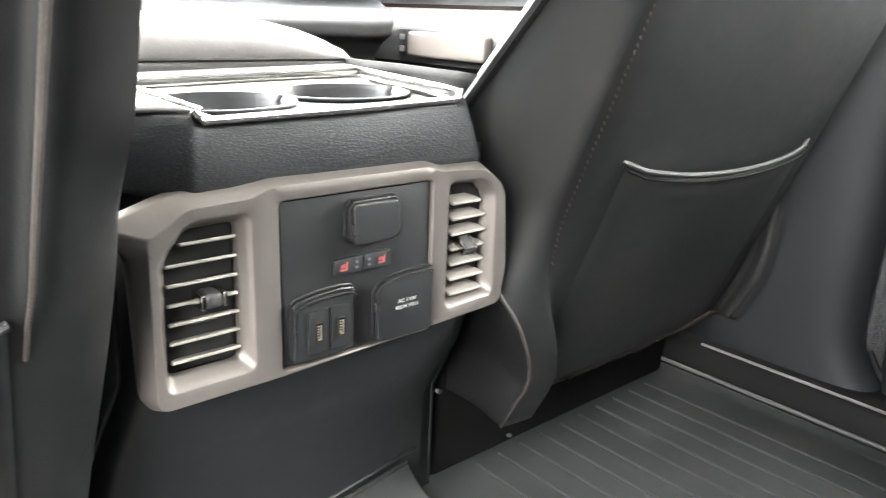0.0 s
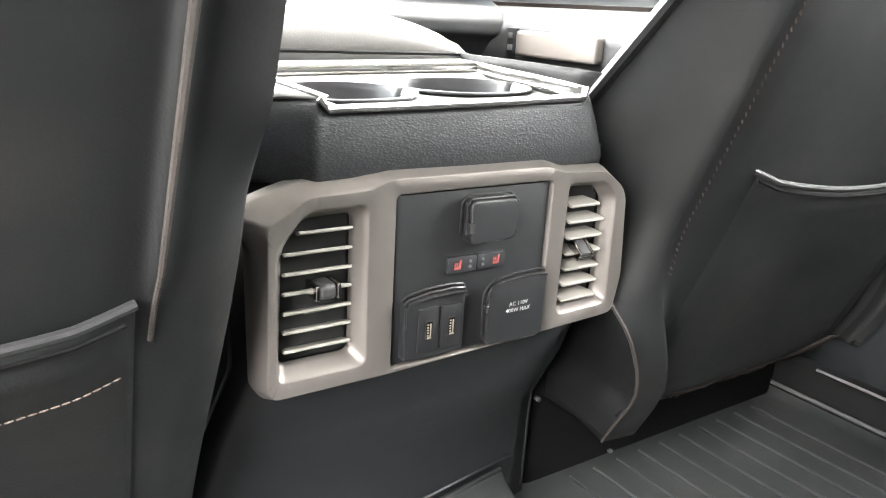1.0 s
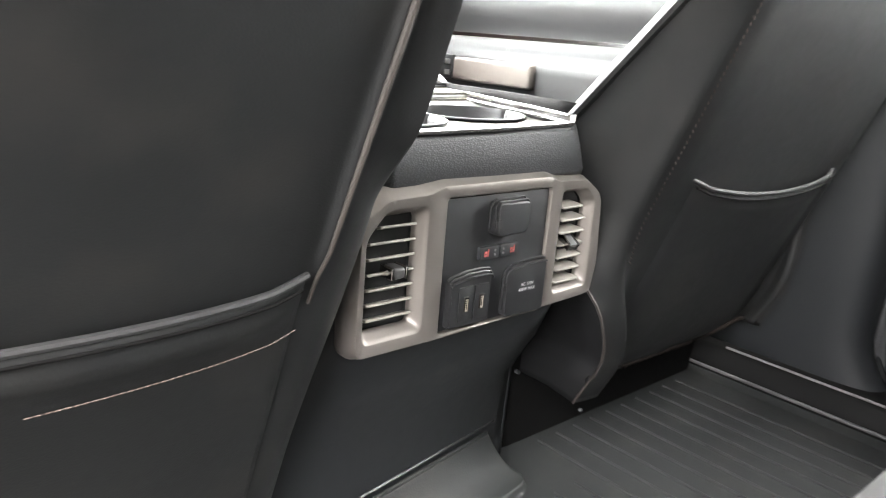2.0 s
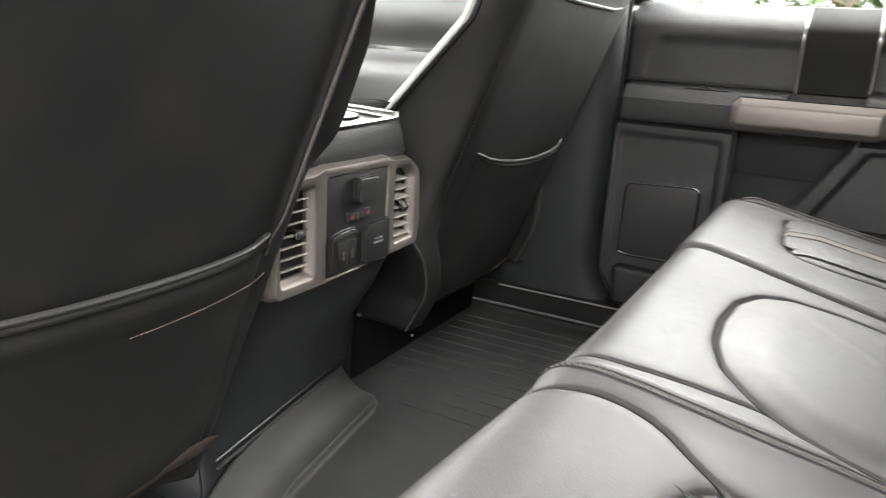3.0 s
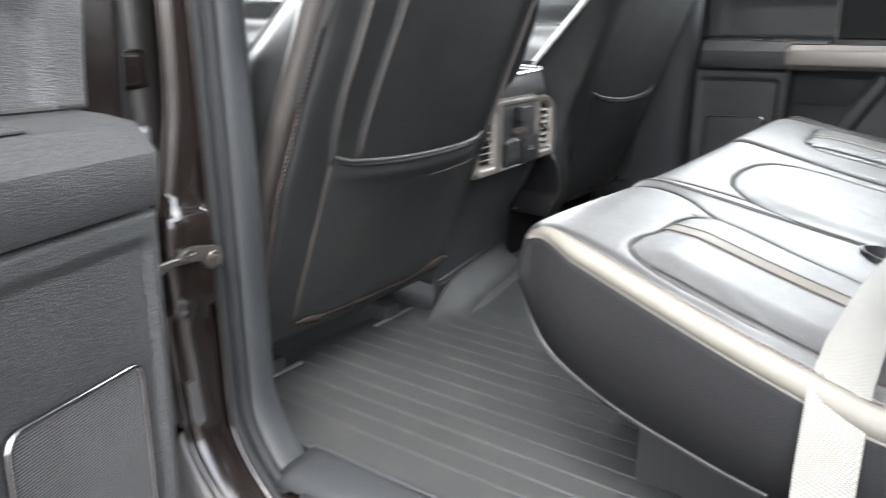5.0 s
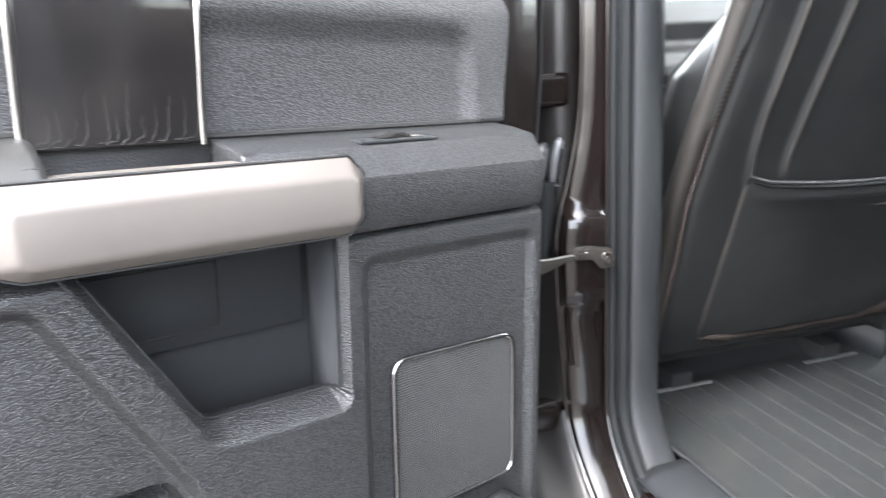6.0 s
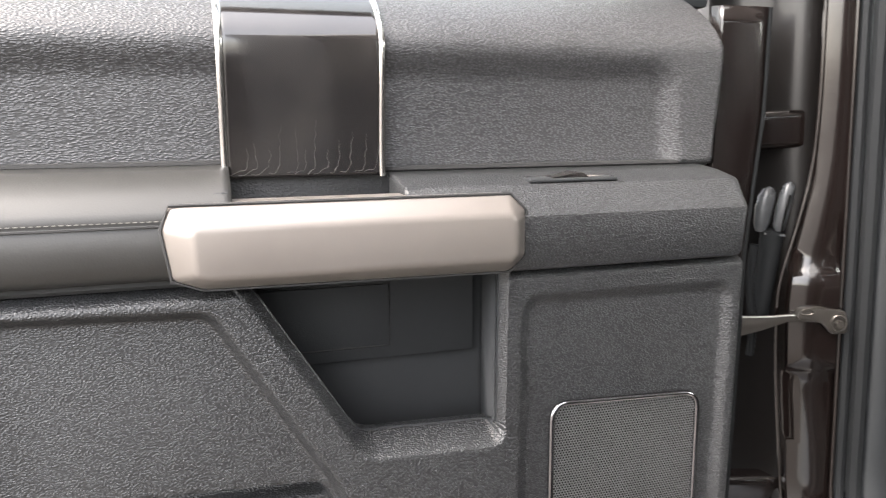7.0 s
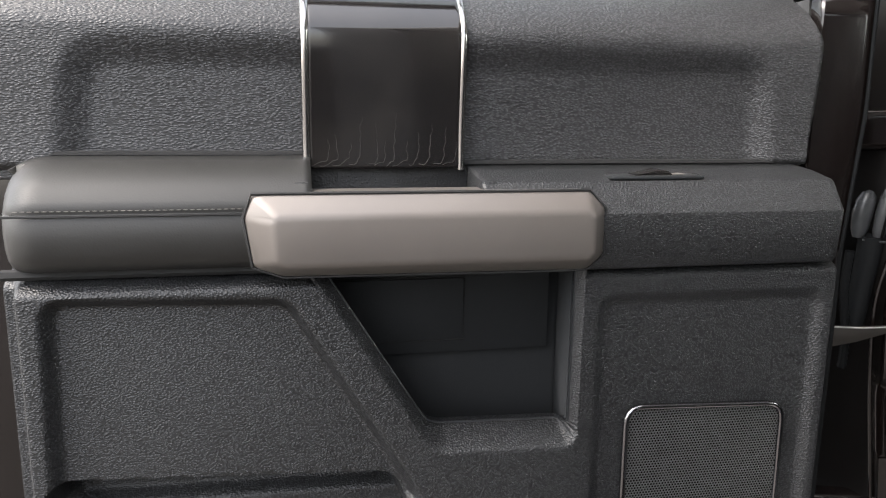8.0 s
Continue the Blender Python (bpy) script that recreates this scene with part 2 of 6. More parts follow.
def array_sheet(P, flip=False):
    """A bmesh from an array of places, rows by columns by 3."""
    nu, nv = P.shape[:2]
    idx = np.arange(nu * nv).reshape(nu, nv)
    f = np.stack([idx[:-1, :-1], idx[1:, :-1], idx[1:, 1:], idx[:-1, 1:]], -1).reshape(-1, 4)
    if flip:
        f = f[:, ::-1]
    me = bpy.data.meshes.new("tmp")
    me.from_pydata(P.reshape(-1, 3).tolist(), [], f.tolist())
    bm = bmesh.new()
    bm.from_mesh(me)
    bpy.data.meshes.remove(me)
    return bm


def rbox(x0, x1, y0, y1, z0, z1, r=0.004, seg=2, bm=None):
    """A box with rounded edges, into bm."""
    out = bm or bmesh.new()
    v = bmesh.ops.create_cube(out, size=1.0)["verts"]
    for p in v:
        p.co = Vector(((x0 + x1) / 2 + p.co.x * (x1 - x0), (y0 + y1) / 2 + p.co.y * (y1 - y0), (z0 + z1) / 2 + p.co.z * (z1 - z0)))
    if r:
        e = list({e for p in v for e in p.link_edges})
        bmesh.ops.bevel(out, geom=e, offset=r, segments=seg, affect="EDGES", profile=0.6)
    return out


def prism(pts, axis, a, b, r=0.0, seg=2, bm=None, inset=0.0):
    """A prism over a polygon. axis 'y': pts are (x, z), from y = a to b; 'z': (x, y); 'x': (y, z). r rounds its edges."""
    out = bm or bmesh.new()

    def at(p, h):
        return {"y": (p[0], h, p[1]), "z": (p[0], p[1], h), "x": (h, p[0], p[1])}[axis]

    lo = [out.verts.new(at(p, a)) for p in pts]
    hi = [out.verts.new(at(p, b)) for p in pts]
    fs = [out.faces.new(lo[::-1]), out.faces.new(hi)]
    for i in range(len(pts)):
        j = (i + 1) % len(pts)
        fs.append(out.faces.new((lo[i], lo[j], hi[j], hi[i])))
    bmesh.ops.recalc_face_normals(out, faces=fs)
    if r:
        bmesh.ops.bevel(out, geom=list({e for f in fs for e in f.edges}), offset=r, segments=seg, affect="EDGES", profile=0.6)
    return out


def tube(pts, r, n=8, closed=False, bm=None, flat=1.0):
    """A round bar along places."""
    out = bm or bmesh.new()
    P = [Vector(p) for p in pts]
    rings = []
    side = None
    for i, p in enumerate(P):
        a, b = P[i - 1] if i or closed else P[i], P[(i + 1) % len(P)] if closed or i + 1 < len(P) else P[i]
        d = (b - a).normalized()
        if side is None:
            side = d.orthogonal().normalized()
        side = (side - d * side.dot(d)).normalized()
        up = d.cross(side)
        rad = r[i] if hasattr(r, "__len__") else r
        rings.append([out.verts.new(p + (side * math.cos(k * math.tau / n) + up * math.sin(k * math.tau / n) * flat) * rad) for k in range(n)])
    for i in range(len(rings) - (0 if closed else 1)):
        s, t = rings[i], rings[(i + 1) % len(rings)]
        for k in range(n):
            out.faces.new((s[k], s[(k + 1) % n], t[(k + 1) % n], t[k]))
    if not closed:
        out.faces.new(rings[0][::-1])
        out.faces.new(rings[-1])
    return out


def ribbon(pts, width_dir, width, thick, bm=None):
    """A flat strap along places; width_dir: the way across, one for all or one each."""
    out = bm or bmesh.new()
    P = [Vector(p) for p in pts]
    rings = []
    for i, p in enumerate(P):
        d = (P[min(i + 1, len(P) - 1)] - P[max(i - 1, 0)]).normalized()
        w = Vector(width_dir[i] if hasattr(width_dir[0], "__len__") else width_dir)
        w = (w - d * w.dot(d)).normalized() * width / 2
        h = d.cross(w).normalized() * thick / 2
        e = w * 0.9
        rings.append([out.verts.new(q) for q in (p - w, p - e + h, p + e + h, p + w, p + e - h, p - e - h)])
    for a, b in zip(rings, rings[1:]):
        for k in range(6):
            out.faces.new((a[k], a[(k + 1) % 6], b[(k + 1) % 6], b[k]))
    out.faces.new(rings[0][::-1])
    out.faces.new(rings[-1])
    bmesh.ops.recalc_face_normals(out, faces=out.faces)
    return out


def stitches(pts, step=0.006, length=0.0042, r=0.0006, bm=None, slant=0.0, normal=(0, 0, 1)):
    """A row of small thread stitches along a line."""
    out = bm or bmesh.new()
    P = [Vector(p) for p in pts]
    left = 0.0
    for a, b in zip(P, P[1:]):
        L = (b - a).length
        d = (b - a) / max(L, 1e-9)
        c = d.cross(Vector(normal)).normalized()
        s = left
        while s < L:
            m = a + d * s
            h = (d + c * slant).normalized() * length / 2
            tube([m - h, m, m + h], [r * 0.5, r, r * 0.5], 5, bm=out)
            s += step
        left = s - L
    return out


def smooth(e0, e1, x):
    t = np.clip((x - e0) / (e1 - e0), 0, 1)
    return t * t * (3 - 2 * t)


def poly_dist(X, Z, pts):
    """The signed distance of places from a polygon, inside negative."""
    d = np.full(X.shape, 1e9)
    s = np.ones(X.shape)
    n = len(pts)
    for i in range(n):
        ax, az = pts[i]
        bx, bz = pts[i - 1]
        ex, ez = bx - ax, bz - az
        wx, wz = X - ax, Z - az
        t = np.clip((wx * ex + wz * ez) / (ex * ex + ez * ez), 0, 1)
        d = np.minimum(d, (wx - ex * t) ** 2 + (wz - ez * t) ** 2)
        c1, c2, c3 = Z >= az, Z < bz, ex * wz > ez * wx
        s = np.where((c1 & c2 & c3) | (~c1 & ~c2 & ~c3), -s, s)
    return s * np.sqrt(d)


def line_dist(X, Y, pts):
    """The distance of places from an open line."""
    d = np.full(X.shape, 1e9)
    for (ax, ay), (bx, by) in zip(pts, pts[1:]):
        ex, ey = bx - ax, by - ay
        t = np.clip(((X - ax) * ex + (Y - ay) * ey) / (ex * ex + ey * ey), 0, 1)
        d = np.minimum(d, (X - ax - ex * t) ** 2 + (Y - ay - ey * t) ** 2)
    return np.sqrt(d)


def snapped(U, Z, pts, near):
    """Moves the grid places that lie within near of an outline onto it, for clean edges."""
    e = 1e-4
    d = poly_dist(U, Z, pts)
    gu, gz = (poly_dist(U + e, Z, pts) - d) / e, (poly_dist(U, Z + e, pts) - d) / e
    k = np.where(np.abs(d) < near, d, 0)
    return U - gu * k, Z - gz * k


def round_poly(pts, r, n=5):
    """A polygon with its corners rounded."""
    out = []
    for i, p in enumerate(pts):
        p, a, b = Vector(p), Vector(pts[i - 1]), Vector(pts[(i + 1) % len(pts)])
        u, v = (a - p), (b - p)
        k = min(r, u.length * 0.45, v.length * 0.45)
        s, e = p + u.normalized() * k, p + v.normalized() * k
        for j in range(n + 1):
            t = j / n
            out.append(tuple(s * (1 - t) ** 2 + p * 2 * t * (1 - t) + e * t * t))
    return out


def offset_poly(pts, d):
    """The outline moved outwards by d (inwards below 0), point by point."""
    area = sum(p[0] * q[1] - q[0] * p[1] for p, q in zip(pts, pts[1:] + pts[:1]))
    out = []
    for i, p in enumerate(pts):
        a_, b_ = pts[i - 1], pts[(i + 1) % len(pts)]
        t_ = Vector((b_[0] - a_[0], b_[1] - a_[1])).normalized()
        n_ = Vector((t_.y, -t_.x)) * (1 if area > 0 else -1)
        out.append((p[0] + n_.x * d, p[1] + n_.y * d))
    return out


def letters(name, text, size, m, mat, parent, depth=0.00012):
    """Flat raised lettering as a mesh under a thing."""
    cu = bpy.data.curves.new(name, "FONT")
    cu.body, cu.size, cu.extrude, cu.align_x, cu.align_y = text, size, depth, "CENTER", "CENTER"
    cu.space_character, cu.resolution_u = 1.08, 6
    tmp = new("tmp", cu)
    me = bpy.data.meshes.new_from_object(tmp.evaluated_get(bpy.context.evaluated_depsgraph_get()))
    bpy.data.objects.remove(tmp)
    me.materials.clear()
    me.materials.append(M[mat])
    ob = new(name, me)
    ob.parent = parent
    ob.matrix_local = m
    return ob


# ---- side doors: u runs back from the hinge edge, w into the cabin, z up ----
M["grille_wire"] = material("dark_grille_metal", (0.085, 0.086, 0.088), 0.40, metal=0.5)
M["drip"] = material("dried_water_mark", (0.030, 0.028, 0.027), 0.6, vary=0.6)
POCKET = [(0.552, 0.470), (0.4550, 0.3145), (0.4475, 0.3050), (0.4370, 0.3000), (0.3315, 0.2968), (0.3305, 0.470)]
INSET = [(0.726, 0.4215), (0.563, 0.4160), (0.553, 0.4100), (0.464, 0.262), (0.455, 0.240), (0.730, 0.246)]


def pocket_rim():
    """The pocket's outline in small steps, and at each how far it belongs to the lower edge."""
    edge = round_poly(POCKET, 0.007, 5)
    edge = [tuple(Vector(p).lerp(Vector(q), k / 6)) for p, q in zip(edge, edge[1:] + edge[:1]) for k in range(6)]
    out = offset_poly(edge, 1.0)
    return edge, [max(0.0, p[1] - q[1]) ** 2 for p, q in zip(edge, out)]


def lower_w(U, Z):
    """How far the lower door trim stands into the cabin."""
    W = np.full(U.shape, 0.032)
    W -= 0.013 * smooth(0.003, -0.008, poly_dist(U, Z, round_poly(INSET, 0.016)))
    d = poly_dist(U, Z, round_poly([(0.108, 0.03), (0.108, 0.406), (0.310, 0.408), (0.310, 0.03)], 0.015))
    W -= 0.006 * smooth(0.005, -0.008, d)
    d = poly_dist(U, Z, round_poly(POCKET, 0.007))
    W -= 0.022 * np.clip((Z - 0.4230) / 0.0120, 0, 1) ** 2 * smooth(-0.001, 0.002, d)
    W -= 0.040 * smooth(0.000, -0.006, poly_dist(U, Z, round_poly([(0.735, 0.281), (0.478, 0.267), (0.40, 0.10), (0.735, 0.10)], 0.012)))
    W -= 0.034 * smooth(0.0045, 0.0, U - 0.0925) + 0.030 * smooth(-0.012, 0.0, U - 0.752)
    return W


def upper_w(U, Z):
    """The upper door trim: a long shallow recess under a rolled top."""
    W = -0.024 + 0.006 * smooth(0.52, 0.61, Z) - 0.070 * np.clip((Z - 0.612) / 0.056, 0, 1) ** 1.7
    d = poly_dist(U, Z, round_poly([(0.126, 0.49), (0.140, 0.606), (0.712, 0.606), (0.728, 0.49)], 0.035))
    W -= 0.010 * smooth(0.004, -0.024, d)
    W -= 0.008 * smooth(0.006, 0.0, U - 0.090) + 0.010 * np.clip((0.5135 - Z) / 0.006, 0, 1) ** 2
    return W


def armrest_sheet(u0, u1, top_edge, ridge, low, reach, du=0.006, round0=0.0, round1=0.0, puffed=False):
    """The armrest's skin between two stations: top, rolled ridge, front face and underside."""
    us = np.arange(u0, u1 + 1e-6, du)
    prof = [(-0.030, top_edge + 0.009), (0.0, top_edge + 0.006), (reach - 0.020, top_edge + 0.001), (reach - 0.017, top_edge), (reach - 0.015, top_edge - 0.0015)]
    prof += [(reach - 0.0015, ridge + 0.002), (reach, ridge), (reach + 0.0003, ridge - 0.003), (reach - 0.003, low + 0.006), (reach - 0.006, low + 0.001), (reach - 0.012, low - 0.001), (-0.01, low - 0.002)]
    if puffed:   # soft cover, pulled in along one seam
        prof = [(-0.030, top_edge + 0.009), (0.0, top_edge + 0.006), (reach - 0.030, top_edge + 0.002), (reach - 0.019, top_edge - 0.003), (reach - 0.010, top_edge - 0.010), (reach - 0.004, ridge + 0.008),
                (reach - 0.0010, ridge + 0.003), (reach - 0.0018, ridge + 0.0004), (reach - 0.0016, ridge - 0.0016), (reach + 0.0002, ridge - 0.005), (reach + 0.0012, ridge - 0.016),
                (reach - 0.0002, low + 0.016), (reach - 0.0040, low + 0.007), (reach - 0.011, low + 0.001), (-0.01, low - 0.002)]
    P = np.zeros((len(us), len(prof), 3))
    for i, u in enumerate(us):
        k = 0.0
        if round0:
            k = max(k, 1 - math.sqrt(max(0, 1 - max(0, (u0 + round0 - u) / round0) ** 2)))
        if round1:
            k = max(k, 1 - math.sqrt(max(0, 1 - max(0, (u - u1 + round1) / round1) ** 2)))
        for j, (w, z) in enumerate(prof):
            P[i, j] = (u, w - k * 0.045 * (w > 0.0), z - 0.012 * k * (z > ridge))
    return array_sheet(P, flip=False)


def door_grid(u0, u1, z0, z1, step, fn):
    us, zs = np.linspace(u0, u1, int((u1 - u0) / step) + 1), np.linspace(z0, z1, int((z1 - z0) / step) + 1)
    U, Z = np.meshgrid(us, zs, indexing="ij")
    if fn is lower_w:
        U, Z = snapped(U, Z, round_poly(INSET, 0.016), step * 0.5)
    sheet = array_sheet(np.stack([U, fn(U, Z), Z], -1), flip=True)
    if fn is lower_w:
        mids = np.array([tuple(q.calc_center_median()) for q in sheet.faces])
        rim_, share = pocket_rim()
        near_ = np.hypot(mids[:, None, 0] - np.array(rim_)[None, :, 0], mids[:, None, 2] - np.array(rim_)[None, :, 1]).argmin(1)
        gone = poly_dist(mids[:, 0], mids[:, 2], round_poly(POCKET, 0.007)) < 0.0055 + 0.0105 * np.array(share)[near_]
        bmesh.ops.delete(sheet, geom=[q for q, k in zip(sheet.faces, gone) if k], context="FACES")
    return sheet


def grille_mesh(outline, w):
    """Pierced sheet: staggered rows of small six-sided holes inside an outline."""
    pu, pz, hole_r = 0.0027, 0.00235, 0.00098
    bm = bmesh.new()
    us_, zs_ = [p[0] for p in outline], [p[1] for p in outline]
    rows_ = int((max(zs_) - min(zs_)) / pz)
    keep, spots = {}, []
    for r in range(rows_ + 1):
        for c in range(int((max(us_) - min(us_)) / pu) + 1):
            spots.append((min(us_) + (c + 0.5 * (r % 2)) * pu, min(zs_) + r * pz))
    inside = poly_dist(np.array([p[0] for p in spots]), np.array([p[1] for p in spots]), outline) < -0.0016
    cell = [(0.5 * pu, pz / 3), (0.0, 2 * pz / 3), (-0.5 * pu, pz / 3), (-0.5 * pu, -pz / 3), (0.0, -2 * pz / 3), (0.5 * pu, -pz / 3)]
    for (u, z), ok in zip(spots, inside):
        if not ok:
            continue
        rim_ = []
        for a_, b_ in cell:
            key = (round((u + a_) * 1e5), round((z + b_) * 1e5))
            if key not in keep:
                keep[key] = bm.verts.new((u + a_, w, z + b_))
            rim_.append(keep[key])
        lip_ = [bm.verts.new((u + math.cos(radians(30 + 60 * k)) * hole_r, w + 0.0003, z + math.sin(radians(30 + 60 * k)) * hole_r)) for k in range(6)]
        for k in range(6):
            bm.faces.new((rim_[k], rim_[(k + 1) % 6], lip_[(k + 1) % 6], lip_[k]))
    bmesh.ops.recalc_face_normals(bm, faces=bm.faces)
    return bm


def side_door(m, label, step, mirror):
    global MIRROR
    MIRROR = mirror
    d = thing("rear_door", m, label, "car door", "rear side doors")
    # painted shell and window frame
    shell = bmesh.new()
    prism(round_poly([(0.055, -0.10), (0.055, 0.640), (0.80, 0.640), (0.86, 0.40), (0.86, 0.10), (0.78, -0.10)], 0.03), "y", -0.15, -0.078, 0.008, bm=shell)
    part("shell", shell, "paint", d, "dark brown painted sheet metal")
    frame_bm = bmesh.new()
    rbox(0.060, 0.105, -0.15, -0.09, 0.66, 1.05, 0.006, bm=frame_bm)
    rbox(0.80, 0.86, -0.15, -0.09, 0.62, 1.05, 0.006, bm=frame_bm)
    rbox(0.060, 0.86, -0.15, -0.09, 1.045, 1.09, 0.006, bm=frame_bm)
    part("window_frame", frame_bm, "trim_plain", d)
    pane = part("pane", rbox(0.10, 0.805, -0.128, -0.123, 0.64, 1.05, 0), "glass", d)
    pane.visible_shadow = False
    part("window_seal", rbox(0.10, 0.80, -0.118, -0.098, 0.640, 0.662, 0.005), "rubber", d)
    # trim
    # the far door takes darker trim here for the dimmer light on it
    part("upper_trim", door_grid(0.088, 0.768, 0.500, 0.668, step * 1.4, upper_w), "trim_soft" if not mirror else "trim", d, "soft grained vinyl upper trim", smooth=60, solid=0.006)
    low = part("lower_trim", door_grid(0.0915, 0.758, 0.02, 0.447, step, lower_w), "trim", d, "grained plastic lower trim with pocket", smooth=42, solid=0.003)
    if mirror:   # the trim carries on round the rear end of the closed door
        part("trim_end", rbox(0.767, 0.812, -0.110, -0.026, 0.460, 0.690, 0.012, 3), "trim", d)
    # painted flange at the hinge edge, with a rubber bead
    zs = np.linspace(0.0, 0.655, 40)
    edge_u = np.interp(zs, (0.0, 0.35, 0.42, 0.487, 0.555, 0.655), (0.043, 0.0428, 0.0437, 0.0393, 0.0340, 0.0350))
    flange = np.array([[(0.094, -0.040, z), (0.088, -0.030, z), (u_ + 0.012, -0.028, z), (u_ + 0.003, -0.0295, z), (u_, -0.034, z), (u_ + 0.004, -0.060, z), (0.058, -0.085, z)] for u_, z in zip(edge_u, zs)])
    part("flange", array_sheet(flange, flip=True), "paint", d, "dark brown painted door edge", smooth=50, solid=0.002)
    part("edge_bead", tube([(u_ - 0.0005, -0.0335, z) for u_, z in zip(edge_u, zs)], 0.0034, 8), "rubber", d)
    # glossy panel between bright strips
    us = np.linspace(0.4165, 0.5405, 24)
    zs = np.linspace(0.508, 0.667, 60)
    U, Z = np.meshgrid(us, zs, indexing="ij")
    lift = -0.0205 + 0.006 * smooth(0.52, 0.61, Z) - 0.070 * np.clip((Z - 0.612) / 0.056, 0, 1) ** 1.7
    # far panel is a dull, darker copy, standing for its dimmer light
    ap = part("applique", array_sheet(np.stack([U, lift + 0.003, Z], -1), flip=True), "black_trim" if mirror else "gloss", d, "" if mirror else "glossy black panel with dried water marks", smooth=60, solid=0.004)
    for uc, half in ((0.5400, 0.0034), (0.4170, 0.0029)):
        strip = []
        for z in np.linspace(0.507, 0.668, 40):
            w = -0.0195 + 0.006 * float(smooth(0.52, 0.61, np.array(z))) - 0.070 * max(0, (z - 0.612) / 0.056) ** 1.7
            strip.append((uc, w + 0.0005, z))
        part("chrome_strip", tube(strip, half, 10), "chrome", d)
    # dried drips at the foot of the glossy panel
    rnd = random.Random(4)
    drips = bmesh.new()
    for k in range(0 if mirror else 12):
        u0, tall = 0.4235 + 0.0090 * k + rnd.uniform(-0.0035, 0.0035), rnd.choice((0.010, 0.018, 0.028, 0.040)) * rnd.uniform(0.8, 1.2)
        bend, turn_, wide_ = rnd.uniform(0.006, 0.016), rnd.uniform(0, 6), rnd.uniform(0.00030, 0.00062)
        pts = [(u0 + bend * (1 - f) ** 2, -0.0162, 0.5110 + 0.008 * f ** 1.5 + 0.001 * math.sin(f * 9 + k)) for f in np.linspace(0, 1, 9)]
        z = 0.519
        while z < 0.519 + tall:
            z += 0.0015
            u0 += 0.00045 * math.sin(z * 620 + turn_) + rnd.uniform(-0.0005, 0.0004)
            pts.append((u0, -0.0162 + 0.006 * float(smooth(0.52, 0.61, np.array(z))), z))
        tube(pts, [wide_ * rnd.uniform(0.45, 1.2) * (1 - 0.7 * i / len(pts)) for i in range(len(pts))], 5, bm=drips, flat=0.5)
    if not mirror:
        part("drip_marks", drips, "drip", ap)
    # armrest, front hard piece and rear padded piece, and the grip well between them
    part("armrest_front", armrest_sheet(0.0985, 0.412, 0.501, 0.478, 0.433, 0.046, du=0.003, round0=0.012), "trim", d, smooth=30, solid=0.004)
    pad = part("armrest_pad", armrest_sheet(0.538, 0.752, 0.510, 0.484, 0.441, 0.042, round1=0.030, puffed=True), "arm_leather", d, "padded armrest", smooth=50, solid=0.004)
    part("seam", tube([(u, 0.0423, 0.4825) for u in np.linspace(0.570, 0.742, 20)], 0.0010, 5), "dark", pad)
    part("stitching", stitches([(0.575, 0.0412, 0.4858), (0.735, 0.0412, 0.4858)], 0.0045, 0.003, 0.0004), "thread_grey", pad)
    # same plastic as the armrest, darkened to stand for shade in the well
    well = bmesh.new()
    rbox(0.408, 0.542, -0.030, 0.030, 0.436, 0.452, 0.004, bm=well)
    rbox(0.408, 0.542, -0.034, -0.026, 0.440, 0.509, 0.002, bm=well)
    part("grip_well", well, "well_shade", d)
    cheek = prism([(-0.02, 0.508), (0.030, 0.503), (0.034, 0.46), (-0.02, 0.46)], "x", 0.5385, 0.552, 0.003)
    prism([(-0.02, 0.508), (0.030, 0.503), (0.034, 0.46), (-0.02, 0.46)], "x", 0.398, 0.4115, 0.003, bm=cheek)
    part("well_cheek", cheek, "trim", d)
    # pull handle: chamfered bar
    bar = bmesh.new()
    outer = [(0.580, 0.4965), (0.330, 0.4965), (0.3165, 0.483), (0.3165, 0.4465), (0.330, 0.4345), (0.560, 0.4365), (0.581, 0.4440), (0.5865, 0.4800)]
    face = [(0.562, 0.4820), (0.334, 0.4820), (0.3295, 0.4780), (0.3285, 0.4500), (0.333, 0.4465), (0.558, 0.4465), (0.5645, 0.4500), (0.5660, 0.4780)]
    rings = [[bar.verts.new((u, w, z)) for u, z in ring] for ring, w in ((outer, 0.012), (outer, 0.0445), (face, 0.0585))]
    for a, b in zip(rings, rings[1:]):
        for k in range(8):
            bar.faces.new((a[k], a[(k + 1) % 8], b[(k + 1) % 8], b[k]))
    bar.faces.new(rings[0][::-1])
    bar.faces.new(rings[-1])
    bmesh.ops.recalc_face_normals(bar, faces=bar.faces)
    bmesh.ops.bevel(bar, geom=bar.edges[:], offset=0.0034, segments=3, affect="EDGES", profile=0.55)
    part("pull_handle", bar, "handle", d, "satin champagne pull handle", smooth=40)
    # dark tube draws the shadow line behind the handle
    gap = tube([(u, 0.0445, z) for u, z in outer], 0.0012, 5, closed=True)
    part("shadow_joint", gap, "dark", d)
    # dark joints between the trim panels
    part("upper_joint", tube([(u, -0.0275, 0.5118) for u in np.linspace(0.095, 0.412, 8)], 0.0026, 6), "dark", d)
    part("upper_joint", tube([(u, -0.0265, 0.5195) for u in np.linspace(0.540, 0.755, 8)], 0.0026, 6), "dark", d)
    part("lower_joint", tube([(u, 0.0200, 0.4335) for u in np.linspace(0.100, 0.318, 6)], 0.0034, 6), "dark", d)
    part("lower_joint", tube([(u, 0.0200, 0.4385) for u in np.linspace(0.570, 0.752, 6)], 0.0040, 6), "dark", d)
